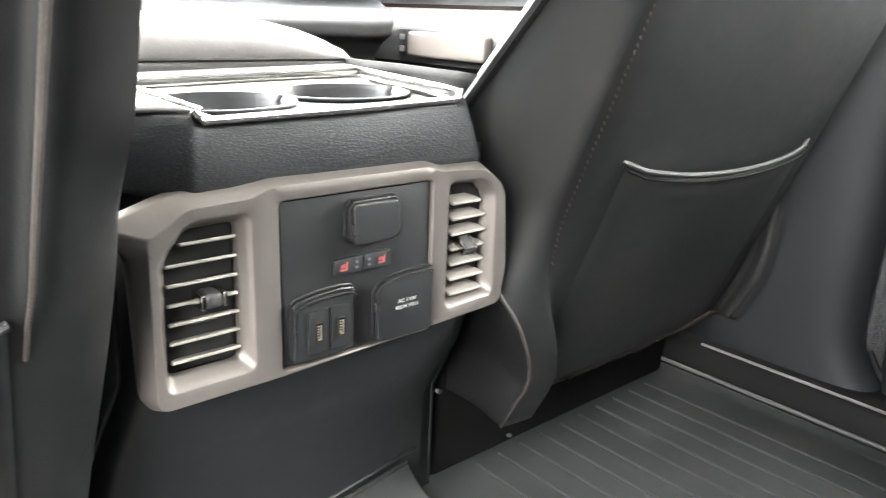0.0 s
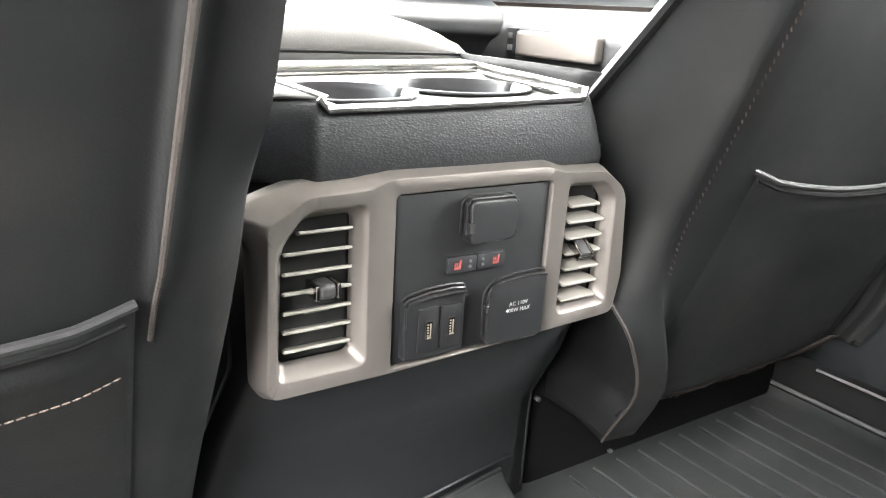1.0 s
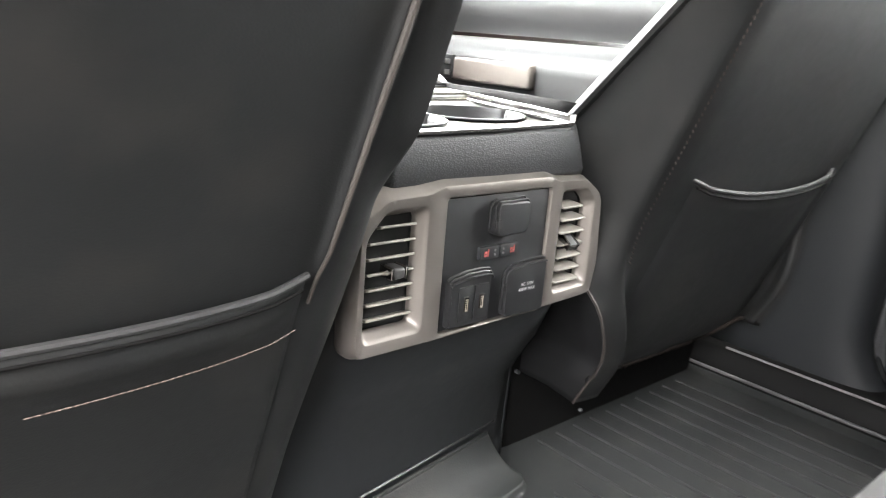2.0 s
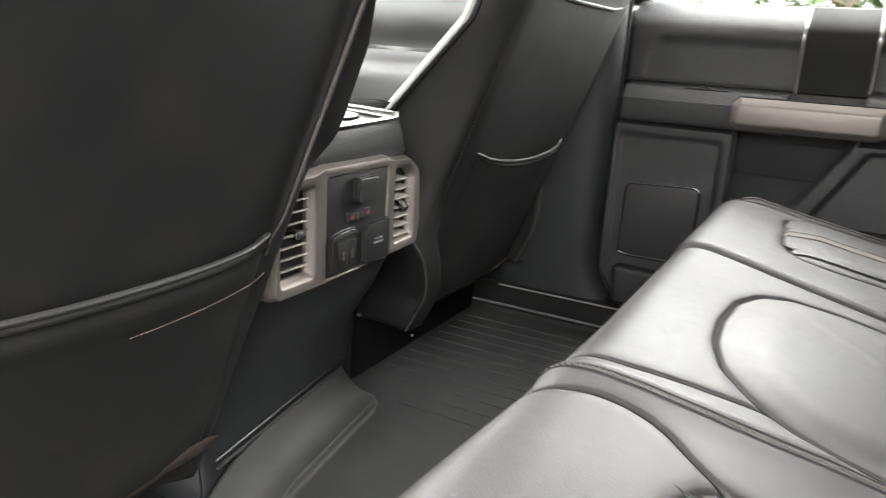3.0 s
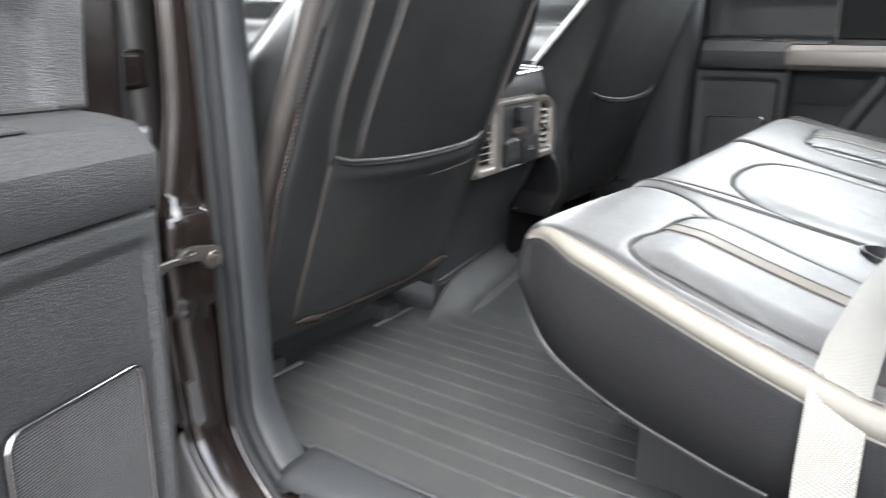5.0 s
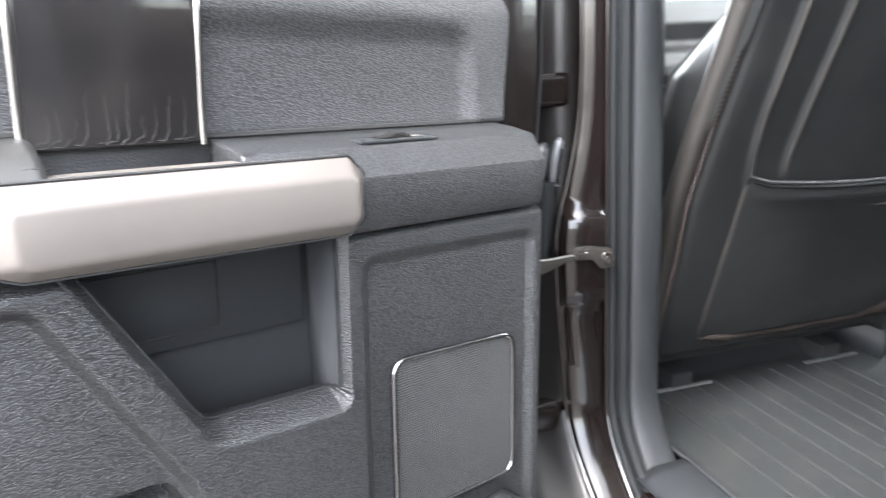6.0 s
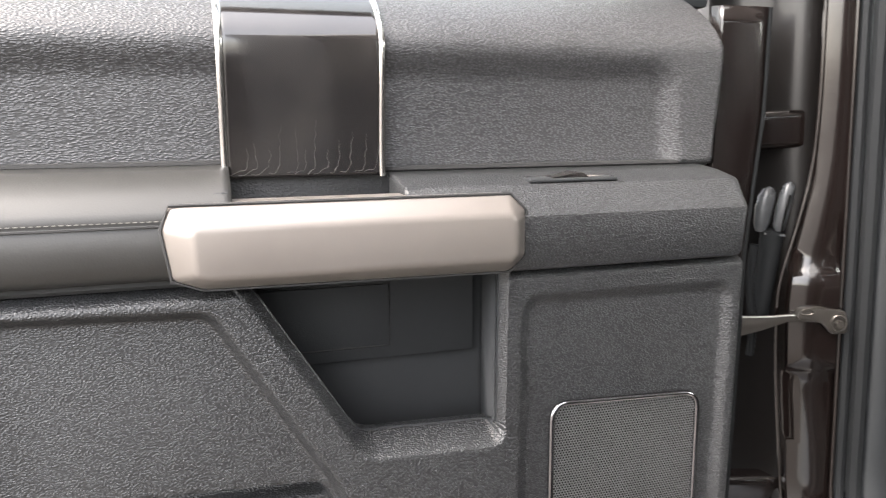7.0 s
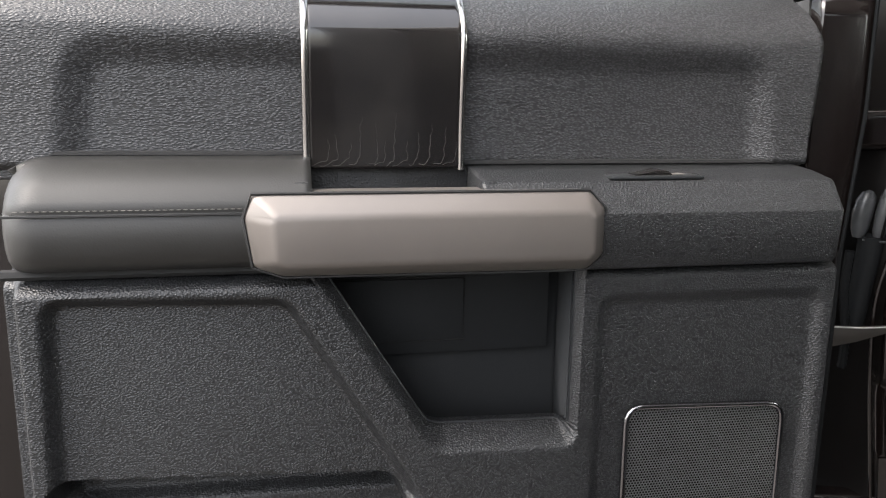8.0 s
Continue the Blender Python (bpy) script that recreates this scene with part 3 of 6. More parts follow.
    # window switch
    sw = part("switch_plate", rbox(0.226, 0.306, 0.004, 0.028, 0.5025, 0.5052, 0.001), "trim_plain", d)
    part("switch_lever", prism([(0.250, 0.5048), (0.256, 0.5092), (0.264, 0.5098), (0.283, 0.5056), (0.283, 0.5048)], "y", 0.008, 0.024, 0.0012), "gloss", sw)
    part("plate_groove", tube([(0.228, 0.007, 0.5053), (0.226, 0.016, 0.5050), (0.229, 0.026, 0.5047), (0.300, 0.026, 0.5047), (0.305, 0.016, 0.5050), (0.302, 0.007, 0.5053)], 0.0008, 5, closed=True), "dark", sw)
    part("switch_mark", rbox(0.238, 0.254, 0.012, 0.020, 0.5054, 0.5058, 0.0001), "thread_grey", sw)
    # lip round the opening: broad and sloping below, narrow at the sides
    edge, low_ = pocket_rim()
    P = np.zeros((len(edge) + 1, 10, 3))
    for j, (f_, back) in enumerate(((1.20, -0.0003), (1.02, -0.0003), (0.92, 0.02), (0.75, 0.16), (0.5, 0.42), (0.25, 0.70), (0.08, 0.90), (0.0, 1.0), (-0.02, 1.2), (-0.03, 2.2))):
        ring_0, ring_1 = offset_poly(edge, 0.0055 * f_), offset_poly(edge, 0.016 * f_)
        for i in range(len(edge) + 1):
            k = i % len(edge)
            m_ = low_[k]
            deep_ = 0.007 + 0.017 * m_
            w_ = 0.0320 - (back * deep_ if 0 <= back <= 1 else (back - 1) * 0.008 + deep_ if back > 1 else back)
            P[i, j] = (ring_0[k][0] * (1 - m_) + ring_1[k][0] * m_, w_, ring_0[k][1] * (1 - m_) + ring_1[k][1] * m_)
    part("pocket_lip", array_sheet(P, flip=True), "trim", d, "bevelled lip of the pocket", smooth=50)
    rim_ = [(P[i, 7][0], P[i, 7][1] - 0.0004, P[i, 7][2]) for i in range(len(edge)) if edge[i][1] < 0.455]
    k_ = max(range(len(rim_)), key=lambda k: math.dist(rim_[k], rim_[k - 1]))
    part("pocket_rim", tube(rim_[k_:] + rim_[:k_], 0.0011, 6), "trim_plain", d)
    # the pocket behind the opening, deeper than its lip, its shade put into the colour
    cav = bmesh.new()
    hollow = round_poly([(0.574, 0.475), (0.440, 0.215), (0.3325, 0.215), (0.3325, 0.475)], 0.008)
    deep = round_poly([(0.574, 0.475), (0.443, 0.222), (0.318, 0.222), (0.318, 0.475)], 0.006)
    ring_a, ring_b = [cav.verts.new((u, 0.0195, z)) for u, z in hollow], [cav.verts.new((u, -0.048, z)) for u, z in deep]
    for k in range(len(ring_a)):
        j = (k + 1) % len(ring_a)
        if hollow[k][1] < 0.46 or hollow[j][1] < 0.46:
            cav.faces.new((ring_a[k], ring_a[j], ring_b[j], ring_b[k]))
    cav.faces.new(ring_b)
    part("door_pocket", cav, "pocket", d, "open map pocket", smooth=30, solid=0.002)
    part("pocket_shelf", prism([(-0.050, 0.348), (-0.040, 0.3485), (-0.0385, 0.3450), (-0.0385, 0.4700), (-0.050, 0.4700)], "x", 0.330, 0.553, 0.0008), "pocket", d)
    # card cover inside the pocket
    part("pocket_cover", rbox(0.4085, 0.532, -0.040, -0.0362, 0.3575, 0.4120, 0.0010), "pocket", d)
    part("cover_joint", tube([(0.520, -0.0380, 0.3565), (0.4075, -0.0380, 0.3565), (0.4075, -0.0380, 0.4130), (0.520, -0.0380, 0.4130)], 0.0010, 5), "dark", d)
    # loudspeaker grille
    sp = round_poly([(0.1335, 0.155), (0.1355, 0.3060), (0.2825, 0.3120), (0.2815, 0.155)], 0.016)
    g = part("speaker_grille", prism(sp, "y", 0.020, 0.0280 if not mirror else 0.0305, 0.0015), "pit_shade" if not mirror else "grille", d, "pierced dark grille")
    if not mirror:
        part("grille_mesh", grille_mesh(sp, 0.0305), "grille_wire", g, "fine pierced mesh")
    part("grille_frame", tube([(u, 0.0310, z) for u, z in sp], 0.0025, 10, closed=True), "chrome_dark", g, "bright frame")
    # bottle holder at the foot
    part("lower_bin", prism(round_poly([(0.145, 0.02), (0.13, 0.135), (0.40, 0.125), (0.42, 0.02)], 0.02), "y", 0.02, 0.062, 0.010, 3), "trim", d)
    MIRROR = False
    return d


TILT = 0.056
a = radians(23.5)
place = Matrix(((-math.cos(a), math.sin(a), 0, -0.8668), (-math.sin(a), -math.cos(a), 0, -0.1331), (0, 0, 1, 0), (0, 0, 0, 1)))
tilt = Matrix.Translation((0.45, 0, 0.45)) @ Matrix.Rotation(-math.atan(TILT), 4, "Y") @ Matrix.Translation((-0.45, 0, -0.45))
side_door(place @ tilt, "open rear door with black grained trim and champagne pull handle", 0.0017, False)
side_door(Matrix(((0, -1, 0, 0.815), (1, 0, 0, 0.0), (0, 0, 1, -0.008), (0, 0, 0, 1))),
                     "closed rear door with black grained trim beyond the bench", 0.0045, True)


# ---- cab body ----
M["cap_grey"] = material("grey_soft_plastic", (0.050, 0.052, 0.055), 0.28, vary=0.4)
M["pillar_trim"] = material("dark_pillar_plastic", (0.013, 0.0145, 0.016), 0.58, spec=0.3, fine=(900, 0.0003))
M["paint_black"] = material("black_primer_jamb", (0.004, 0.0034, 0.0032), 0.40, spec=0.3, coat=0.15)
M["trim_black"] = material("black_grained_plastic", (0.012, 0.0125, 0.013), 0.5, fine=(900, 0.0003))
M["trim_grey"] = material("grey_grained_plastic", (0.022, 0.024, 0.026), 0.5, fine=(900, 0.0003))
def pillar(side, label):
    """The post between the doors: painted jamb, rubber seals and plastic inner trim, standing on the sill."""
    p = thing("door_pillar", pose(0, 0, 0), label, "pillar", "", "structure")

    def post(name, pts, mat, z0, z1, bulge=None, n=40, smooth_=50, label_="", stamp=None):
        zs = np.linspace(z0, z1, n)
        P = np.zeros((n, len(pts), 3))
        for i, z in enumerate(zs):
            flare = max(0.0, (0.13 - z) / 0.13) ** 2
            for j, (x, y) in enumerate(pts):
                bx = bulge(z) * (1 - j / (len(pts) - 1)) if bulge else 0.0
                lug = stamp(z) * (0.0 < j < len(pts) - 1) if stamp else 0.0
                P[i, j] = (side * (x - bx), y - 0.10 * flare - lug, z)
        return part(name, array_sheet(P, flip=side > 0), mat, p, label_, smooth=smooth_, solid=0.002)

    # the jamb's outer edge swells round the check strap and draws in above it
    wave = lambda z: sum(float(np.interp(z + k * 0.018, (0.0, 0.16, 0.24, 0.30, 0.353, 0.405, 0.47, 0.54, 0.70), (-0.006, 0.002, 0.008, 0.0108, 0.0100, -0.005, -0.0195, -0.024, -0.025))) for k in (-1, 0, 1)) / 3
    post("jamb", [(-0.862, -0.070), (-0.858, -0.086), (-0.845, -0.092), (-0.830, -0.093), (-0.818, -0.093), (-0.812, -0.088)], "paint", -0.06, 1.10, wave, 150, label_="dark brown painted jamb", stamp=lambda z: 0.010 * float(smooth(0.066, 0.042, np.array(abs(z - 0.314)))))
    for j_, xy in ((0, (-0.864, -0.078)), (1, (-0.815, -0.092))):
        bead = []
        for z in np.linspace(-0.05, 1.10, 90):
            bx = wave(z) if j_ == 0 else 0.0
            bead.append((side * (xy[0] - bx), xy[1] - 0.10 * max(0.0, (0.13 - z) / 0.13) ** 2 - 0.004, z))
        part("jamb_bead", tube(bead, 0.0022, 8), "paint", p)
    post("hinge_face", [(-0.955, 0.02), (-0.93, -0.015), (-0.90, -0.030), (-0.875, -0.045), (-0.865, -0.060), (-0.832, -0.070)], "paint_black", -0.10, 1.10)
    for x, y, w in ((-0.806, -0.093, 0.006), (-0.792, -0.096, 0.008)):
        pts = [(side * x, y - 0.10 * max(0.0, (0.13 - z) / 0.13) ** 2, z) for z in np.linspace(-0.02, 1.10, 50)]
        part("door_seal", tube(pts, w, 8), "rubber", p)
    post("inner_trim", [(-0.786, -0.092), (-0.778, -0.099), (-0.765, -0.101), (-0.750, -0.097), (-0.735, -0.086), (-0.727, -0.066), (-0.722, -0.03), (-0.722, 0.05), (-0.722, 0.20)], "pillar_trim", -0.02, 1.10, label_="dark grey plastic trim")
    return p


pillar(1, "dark brown door post with rubber seals beside the open door")
pillar(-1, "door post with grey plastic trim behind the passenger seat")

# hinges, check strap and cable boot on the near post
for z in (0.512, 0.098):
    h = thing("door_hinge", pose(-0.868, -0.052, z), "dark painted door hinge on the post", "hinge", "door hinges")
    leaf = rbox(-0.060, 0.024, -0.014, 0.014, -0.020, 0.020, 0.009, 4)
    part("leaf", leaf, "paint", h)
    part("leaf_edge", tube([(0.004, -0.0125, 0.0195), (0.017, -0.0125, 0.0190), (0.0235, -0.0115, 0.012), (0.0240, -0.0110, -0.010), (0.020, -0.0120, -0.018)], 0.0011, 6), "paint", h)
    part("pin", tube([(0.010, 0.0, -0.026), (0.010, 0.0, 0.026)], 0.0060, 14), "paint_black", h)
s = thing("check_strap", pose(-0.83, -0.101, 0.316), "greasy steel door check strap", "door check")
arm = prism([(-0.092, -0.0150), (-0.089, 0.0065), (-0.060, 0.0060), (-0.040, 0.0072), (-0.012, 0.0072), (0.004, 0.0050), (0.004, -0.0020), (-0.040, 0.0008), (-0.066, -0.0085)], "y", -0.004, 0.004, 0.0012)
part("arm", arm, "steel_dark", s)
part("arm_edge", tube([(-0.089, -0.0038, 0.0068), (-0.060, -0.0038, 0.0063), (-0.040, -0.0038, 0.0075), (-0.014, -0.0038, 0.0075)], 0.0009, 6), "steel", s)
part("bracket", prism(round_poly([(-0.034, 0.004), (-0.030, 0.015), (-0.014, 0.017), (0.016, 0.011), (0.018, -0.012), (0.002, -0.013), (-0.008, 0.000)], 0.004), "y", -0.008, 0.004, 0.002), "steel_dark", s)
part("washer", tube([(-0.0235 + 0.0065 * math.cos(t), -0.0085, 0.0120 + 0.0030 * math.sin(t)) for t in np.linspace(0, math.tau, 17)[:-1]], 0.0010, 6, closed=True), "steel_dark", s)
part("washer", tube([(0.008 + 0.0075 * math.cos(t), -0.009, -0.001 + 0.0085 * math.sin(t)) for t in np.linspace(0, math.tau, 21)[:-1]], 0.0014, 6, closed=True), "steel_dark", s)
part("bolt", tube([(0.008, -0.013, -0.001), (0.008, -0.004, -0.001)], [0.0042, 0.0050], 6), "steel_dark", s)
c = thing("cable_boot", pose(-0.884, -0.070, 0.434), "ribbed black rubber cable boot between door and post", "cable boot")
part("cap", tube([(-0.0065, 0, -0.027), (-0.0055, 0, -0.018), (-0.0040, 0, -0.004), (-0.0015, 0, 0.008), (0.0015, 0, 0.016), (0.0035, 0, 0.0195)], [0.0060, 0.0098, 0.0112, 0.0108, 0.0082, 0.0030], 16, flat=0.8), "cap_grey", c, "grey plastic grommet cap")
part("cap_half", tube([(0.0115, -0.002, -0.028), (0.0120, -0.002, -0.022), (0.0150, -0.002, -0.004), (0.0185, -0.002, 0.012), (0.0210, -0.002, 0.021), (0.0220, -0.002, 0.0245)], [0.0050, 0.0074, 0.0088, 0.0088, 0.0068, 0.0025], 16, flat=0.8), "cap_grey", c)
part("slot", tube([(0.0122, -0.0098, -0.026), (0.0155, -0.0105, -0.004), (0.0195, -0.0100, 0.012)], 0.0012, 6), "pit_shade", c)
part("cap_lip", tube([(-0.004, -0.006, -0.0285), (0.006, -0.009, -0.0300), (0.0165, -0.008, -0.0310)], 0.0011, 6), "cap_grey", c)
part("cable", tube([(0.006, 0.001, -0.026), (0.005, 0.002, -0.045), (0.001, 0.002, -0.075), (-0.004, 0.004, -0.125)], [0.0120, 0.0115, 0.0105, 0.0095], 12), "rubber", c)
k_ = thing("cable_conduit", pose(-0.9005, -0.080, 0.334), "thin corrugated cable sleeve along the door edge", "cable")
part("sleeve", tube([(0.002 * math.sin(i / 6), 0, -0.062 + i * 0.003) for i in range(42)], [0.0040 + 0.0008 * (i % 2) for i in range(42)], 8), "rubber", k_)

# floor pan, sills, shell walls, roof
floor = tagged(finish("floor", rbox(-0.72, 0.72, -1.05, 1.30, -0.06, -0.012, 0.004), "carpet"), "black carpeted cab floor", "floor", "", "structure")
for sx, nm in ((-1, "sill_near"), (1, "sill_far")):
    e = thing(nm, pose(0, 0, 0), "painted door sill with black scuff plate", "sill", "", "structure")
    out = prism([(sx * 0.735, -0.12), (sx * 0.735, 0.035), (sx * 0.80, 0.030), (sx * 0.865, -0.005), (sx * 0.93, -0.03), (sx * 0.96, -0.12)], "y", -1.0, 1.2, 0.006)
    part("sill_panel", out, "paint", e)
    # scuff plate: rises from the mat to the lip
    ys = np.linspace(-0.145 if sx < 0 else 0.30, -0.86, 40)
    prof = [(0.690, 0.002), (0.712, 0.018), (0.722, 0.046), (0.735, 0.052), (0.775, 0.050), (0.800, 0.040)] if sx < 0 else [(0.679, 0.002), (0.685, 0.018), (0.690, 0.046), (0.698, 0.052), (0.775, 0.051), (0.800, 0.040)]
    P = np.zeros((40, len(prof), 3))
    for i, y in enumerate(ys):
        for j, (x, z) in enumerate(prof):
            P[i, j] = (sx * x, y, z)
    part("scuff_plate", array_sheet(P, flip=sx < 0), "pillar_trim" if sx < 0 else "black_trim", e, "smooth plastic scuff plate", smooth=60, solid=0.003)
    # far edge is coloured pale for the sheen along the sill's lip
    part("scuff_edge", tube([(sx * (0.730 if sx < 0 else 0.697), y, 0.0525) for y in ys if sx < 0 or y < 0.12], 0.0022, 6), "trim_plain" if sx < 0 else "lip_sheen", e)
    part("sill_seal", tube([(sx * 0.806, y, 0.040) for y in np.linspace(-0.2, -0.9, 20)], 0.008, 8), "rubber", e)

# rear quarter posts, rear wall with its window, roof, windscreen frame
for sx, nm in ((-1, "quarter_near"), (1, "quarter_far")):
    front_ = [(0.80, -0.86)] if sx < 0 else [(0.795, -0.825), (0.888, -0.825), (0.888, -0.86)]   # fuller beside the closed door
    q = prism([(sx * x, y) for x, y in [(0.72, -1.08), (0.72, -0.90)] + front_ + [(0.93, -0.86), (0.97, -1.08)]], "z", -0.1, 1.12, 0.008)
    tagged(finish(nm, q, "trim_grey"), "grey trimmed rear corner post of the cab", "pillar", "", "structure")
back = rbox(-0.80, 0.80, -1.10, -1.05, -0.10, 0.62, 0.005)
rbox(-0.80, 0.80, -1.10, -1.05, 0.98, 1.14, 0.005, bm=back)
rbox(-0.80, -0.62, -1.10, -1.05, 0.60, 1.0, 0.005, bm=back)
rbox(0.62, 0.80, -1.10, -1.05, 0.60, 1.0, 0.005, bm=back)
tagged(finish("wall_rear", back, "trim_grey"), "rear cab wall with a wide window", "wall", "", "structure")
rw = tagged(finish("window_rear", rbox(-0.63, 0.63, -1.078, -1.073, 0.61, 0.99, 0), "glass"), "clear rear cab window", "window", "", "structure")
rw.visible_shadow = False
roof = tagged(finish("ceiling", rbox(-0.92, 0.92, -1.12, 0.70, 1.12, 1.16, 0.01), "headliner"), "pale grey cloth headliner", "ceiling", "", "structure")
for sx in (-1, 1):
    rail = tagged(finish("roof_rail", rbox(min(sx * 0.80, sx * 0.94), max(sx * 0.80, sx * 0.94), -1.0, 0.72, 1.07, 1.13, 0.01), "headliner"), "padded roof rail above the doors", "roof rail", "", "structure")
    ap_ = tube([(sx * 0.80, 0.70, 1.12), (sx * 0.86, 1.05, 0.90), (sx * 0.90, 1.35, 0.66)], 0.04, 8)
    tagged(finish("windscreen_pillar", ap_, "headliner"), "sloping windscreen pillar", "pillar", "", "structure")
ws = bmesh.new()
f = [ws.verts.new(p) for p in ((-0.80, 0.70, 1.13), (0.80, 0.70, 1.13), (0.88, 1.35, 0.66), (-0.88, 1.35, 0.66))]
ws.faces.new(f)
wso = tagged(finish("windscreen", ws, "glass", solid=0.005), "clear sloping windscreen", "window", "", "structure")
wso.visible_shadow = False


# ---- floor mat ----
mat_thing = thing("floor_mat", pose(0, 0, 0), "black ribbed rubber floor mat across the rear footwell", "floor mat")


def mat_z(X, Y):
    """The mat's height: flat, turned up at its rim and over the console's foot."""
    Z = 0.010 * smooth(0.665, 0.690, np.abs(X)) + 0.035 * smooth(0.15, 0.21, Y) * smooth(0.12, 0.2, np.abs(X))
    # moulded step over the tunnel at the console's foot: a broad ledge with a rounded end, rising in a cove to a rim
    ahead = Y - (0.012 + 0.16 * (X + 0.11))
    inside = 0.180 - 0.3 * (Y - 0.056) - X
    r = 0.030
    edge = np.where((ahead < r) & (inside < r), r - np.hypot(r - ahead, r - inside), np.minimum(ahead, inside))
    fade = smooth(-0.25, -0.13, X)
    Z += 0.010 * smooth(-0.002, 0.0035, edge) * smooth(-0.17, -0.06, X)
    Z += 0.043 * np.clip(ahead / 0.062, 0, 1) ** 2.2 * smooth(0.0, 0.016, inside) * fade
    Z -= 0.030 * smooth(0.066, 0.070, ahead) * smooth(0.004, 0.010, inside) * fade
    # sunken panel before the ledge
    Z -= 0.0015 * smooth(-0.001, -0.006, ahead) * smooth(-0.125, -0.105, X) * smooth(0.150, 0.140, X) * smooth(-0.47, -0.45, Y)
    return Z


xs = np.concatenate([np.linspace(-0.69, -0.205, 70), np.linspace(-0.20, 0.20, 190), np.linspace(0.205, 0.69, 70)])
ys = np.concatenate([np.linspace(-0.62, -0.03, 90), np.linspace(-0.026, 0.14, 110), np.linspace(0.144, 0.22, 20)])
X, Y = np.meshgrid(xs, ys, indexing="ij")
part("mat_sheet", array_sheet(np.stack([X, Y, mat_z(X, Y)], -1)), "mat", mat_thing, smooth=70, solid=0.004)
rib_x = [sx * (0.185 + 0.0385 * k) for k in range(12) for sx in (-1, 1)]
for x in rib_x:
    front = 0.125 if abs(x) > 0.24 else 0.03
    yy = np.linspace(-0.56, front, 16)
    zz = mat_z(np.full(16, x), yy)
    part("rib", tube([(x, y, z + 0.0002) for y, z in zip(yy, zz)], 0.0024, 6), "mat", mat_thing)
part("tunnel_rim", tube([(x, 0.0755 + 0.16 * (x + 0.11), 0.0535) for x in np.linspace(-0.17, 0.146, 16)], 0.0026, 8), "mat", mat_thing)
part("rim", tube([(x, 0.165, float(mat_z(np.array(x), np.array(0.165))) + 0.001) for x in np.linspace(0.24, 0.68, 14)], 0.004, 6), "mat", mat_thing)

# pale tube paints the highlight on the mat's far rim
part("rim", tube([(0.674, y, 0.0165) for y in np.linspace(0.17, -0.55, 20)], 0.0030, 8), "rim_sheen", mat_thing)

# ---- centre console ----
M["slat"] = material("pale_grey_slat", (0.205, 0.192, 0.172), 0.45, vary=0.08)
M["panel_black"] = material("satin_black_panel", (0.0125, 0.013, 0.0138), 0.47, spec=0.45, fine=(900, 0.00012), dust=0.03)
M["hood"] = material("shiny_black_hood", (0.014, 0.014, 0.015), 0.36)
# the glare on the console's deck is put into this pale colour
M["satin_glare"] = material("satin_deck_glare", (0.13, 0.127, 0.122), 0.30, metal=0.3, vary=0.05)
M["chrome_soft"] = material("brushed_rim", (0.50, 0.49, 0.47), 0.22, metal=0.9, vary=0.05)
# lid leather coloured pale for the daylight falling on it
M["lid_glare"] = material("lid_leather_glare", (0.20, 0.19, 0.185), 0.42, grain=(420, 0.00006))
M["tongue"] = material("gilt_tongue", (0.20, 0.175, 0.135), 0.4, metal=0.2)
M["dot"] = material("grey_dot", (0.10, 0.10, 0.10), 0.5)
M["icon_white_dim"] = material("pale_plastic_tongue", (0.45, 0.43, 0.40), 0.5)
M["print"] = material("pale_print", (0.34, 0.34, 0.335), 0.6)
M["wheel_grey"] = material("grey_thumb_wheel", (0.030, 0.030, 0.031), 0.5, fine=(900, 0.0003))
M["cup_grey"] = material("grey_cup_plastic", (0.045, 0.045, 0.047), 0.42, fine=(900, 0.0001))
M["trim_band"] = material("leather_grained_plastic", (0.024, 0.025, 0.027), 0.44, valley=0.74, grain=(680, 0.00022), aniso=(0.6, 1, 1.25))
con = thing("centre_console", pose(0, 0, 0), "black centre console with rear vents, sockets and cup holders", "console")
# lower back face slants forward to the floor; sides flare
def panel_y(x, y, z):
    """The panel's foot stands along the mat's rim, which lies askew."""
    w_ = float(smooth(0.24, 0.05, np.array(z)))
    return y * (1 - w_) + (0.1016 + 0.16 * x) * w_


prof = [(-0.155, 0.010, 0.410), (-0.158, 0.012, 0.275), (-0.175, 0.045, 0.20), (-0.185, 0.085, 0.13), (-0.19, 0.115, 0.04), (-0.19, 0.12, 0.0)]
n = 21
P = np.zeros((n, len(prof), 3))
for j, (x, y, z) in enumerate(prof):
    for i in range(n):
        t = i / (n - 1) * 2 - 1
        P[i, j] = (-x * t, panel_y(-x * t, y + 0.03 * abs(t) ** 6, z), z)
part("back_panel", array_sheet(P, flip=True), "trim_plain", con, smooth=50, solid=0.004)
for sx in (-1, 1):
    P = np.zeros((2, len(prof), 3))
    for j, (x, y, z) in enumerate(prof):
        P[0, j] = (sx * -x, panel_y(sx * -x, y + 0.03, z), z)
        P[1, j] = (sx * -x, 1.0, z)
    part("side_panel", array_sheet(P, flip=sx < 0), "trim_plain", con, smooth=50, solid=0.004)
part("foot_bead", tube([(x, panel_y(x, 0.0, 0.05) - 0.0035, 0.060) for x in np.linspace(-0.17, 0.165, 14)], 0.0020, 6), "hood", con)
# grained band round the top: narrower above, its rear corners cut back to the sides
def top_z(x, y=0.0):
    """The console's top rises slightly towards the passenger."""
    return 0.4545 + 0.021 * (x + 0.1135)


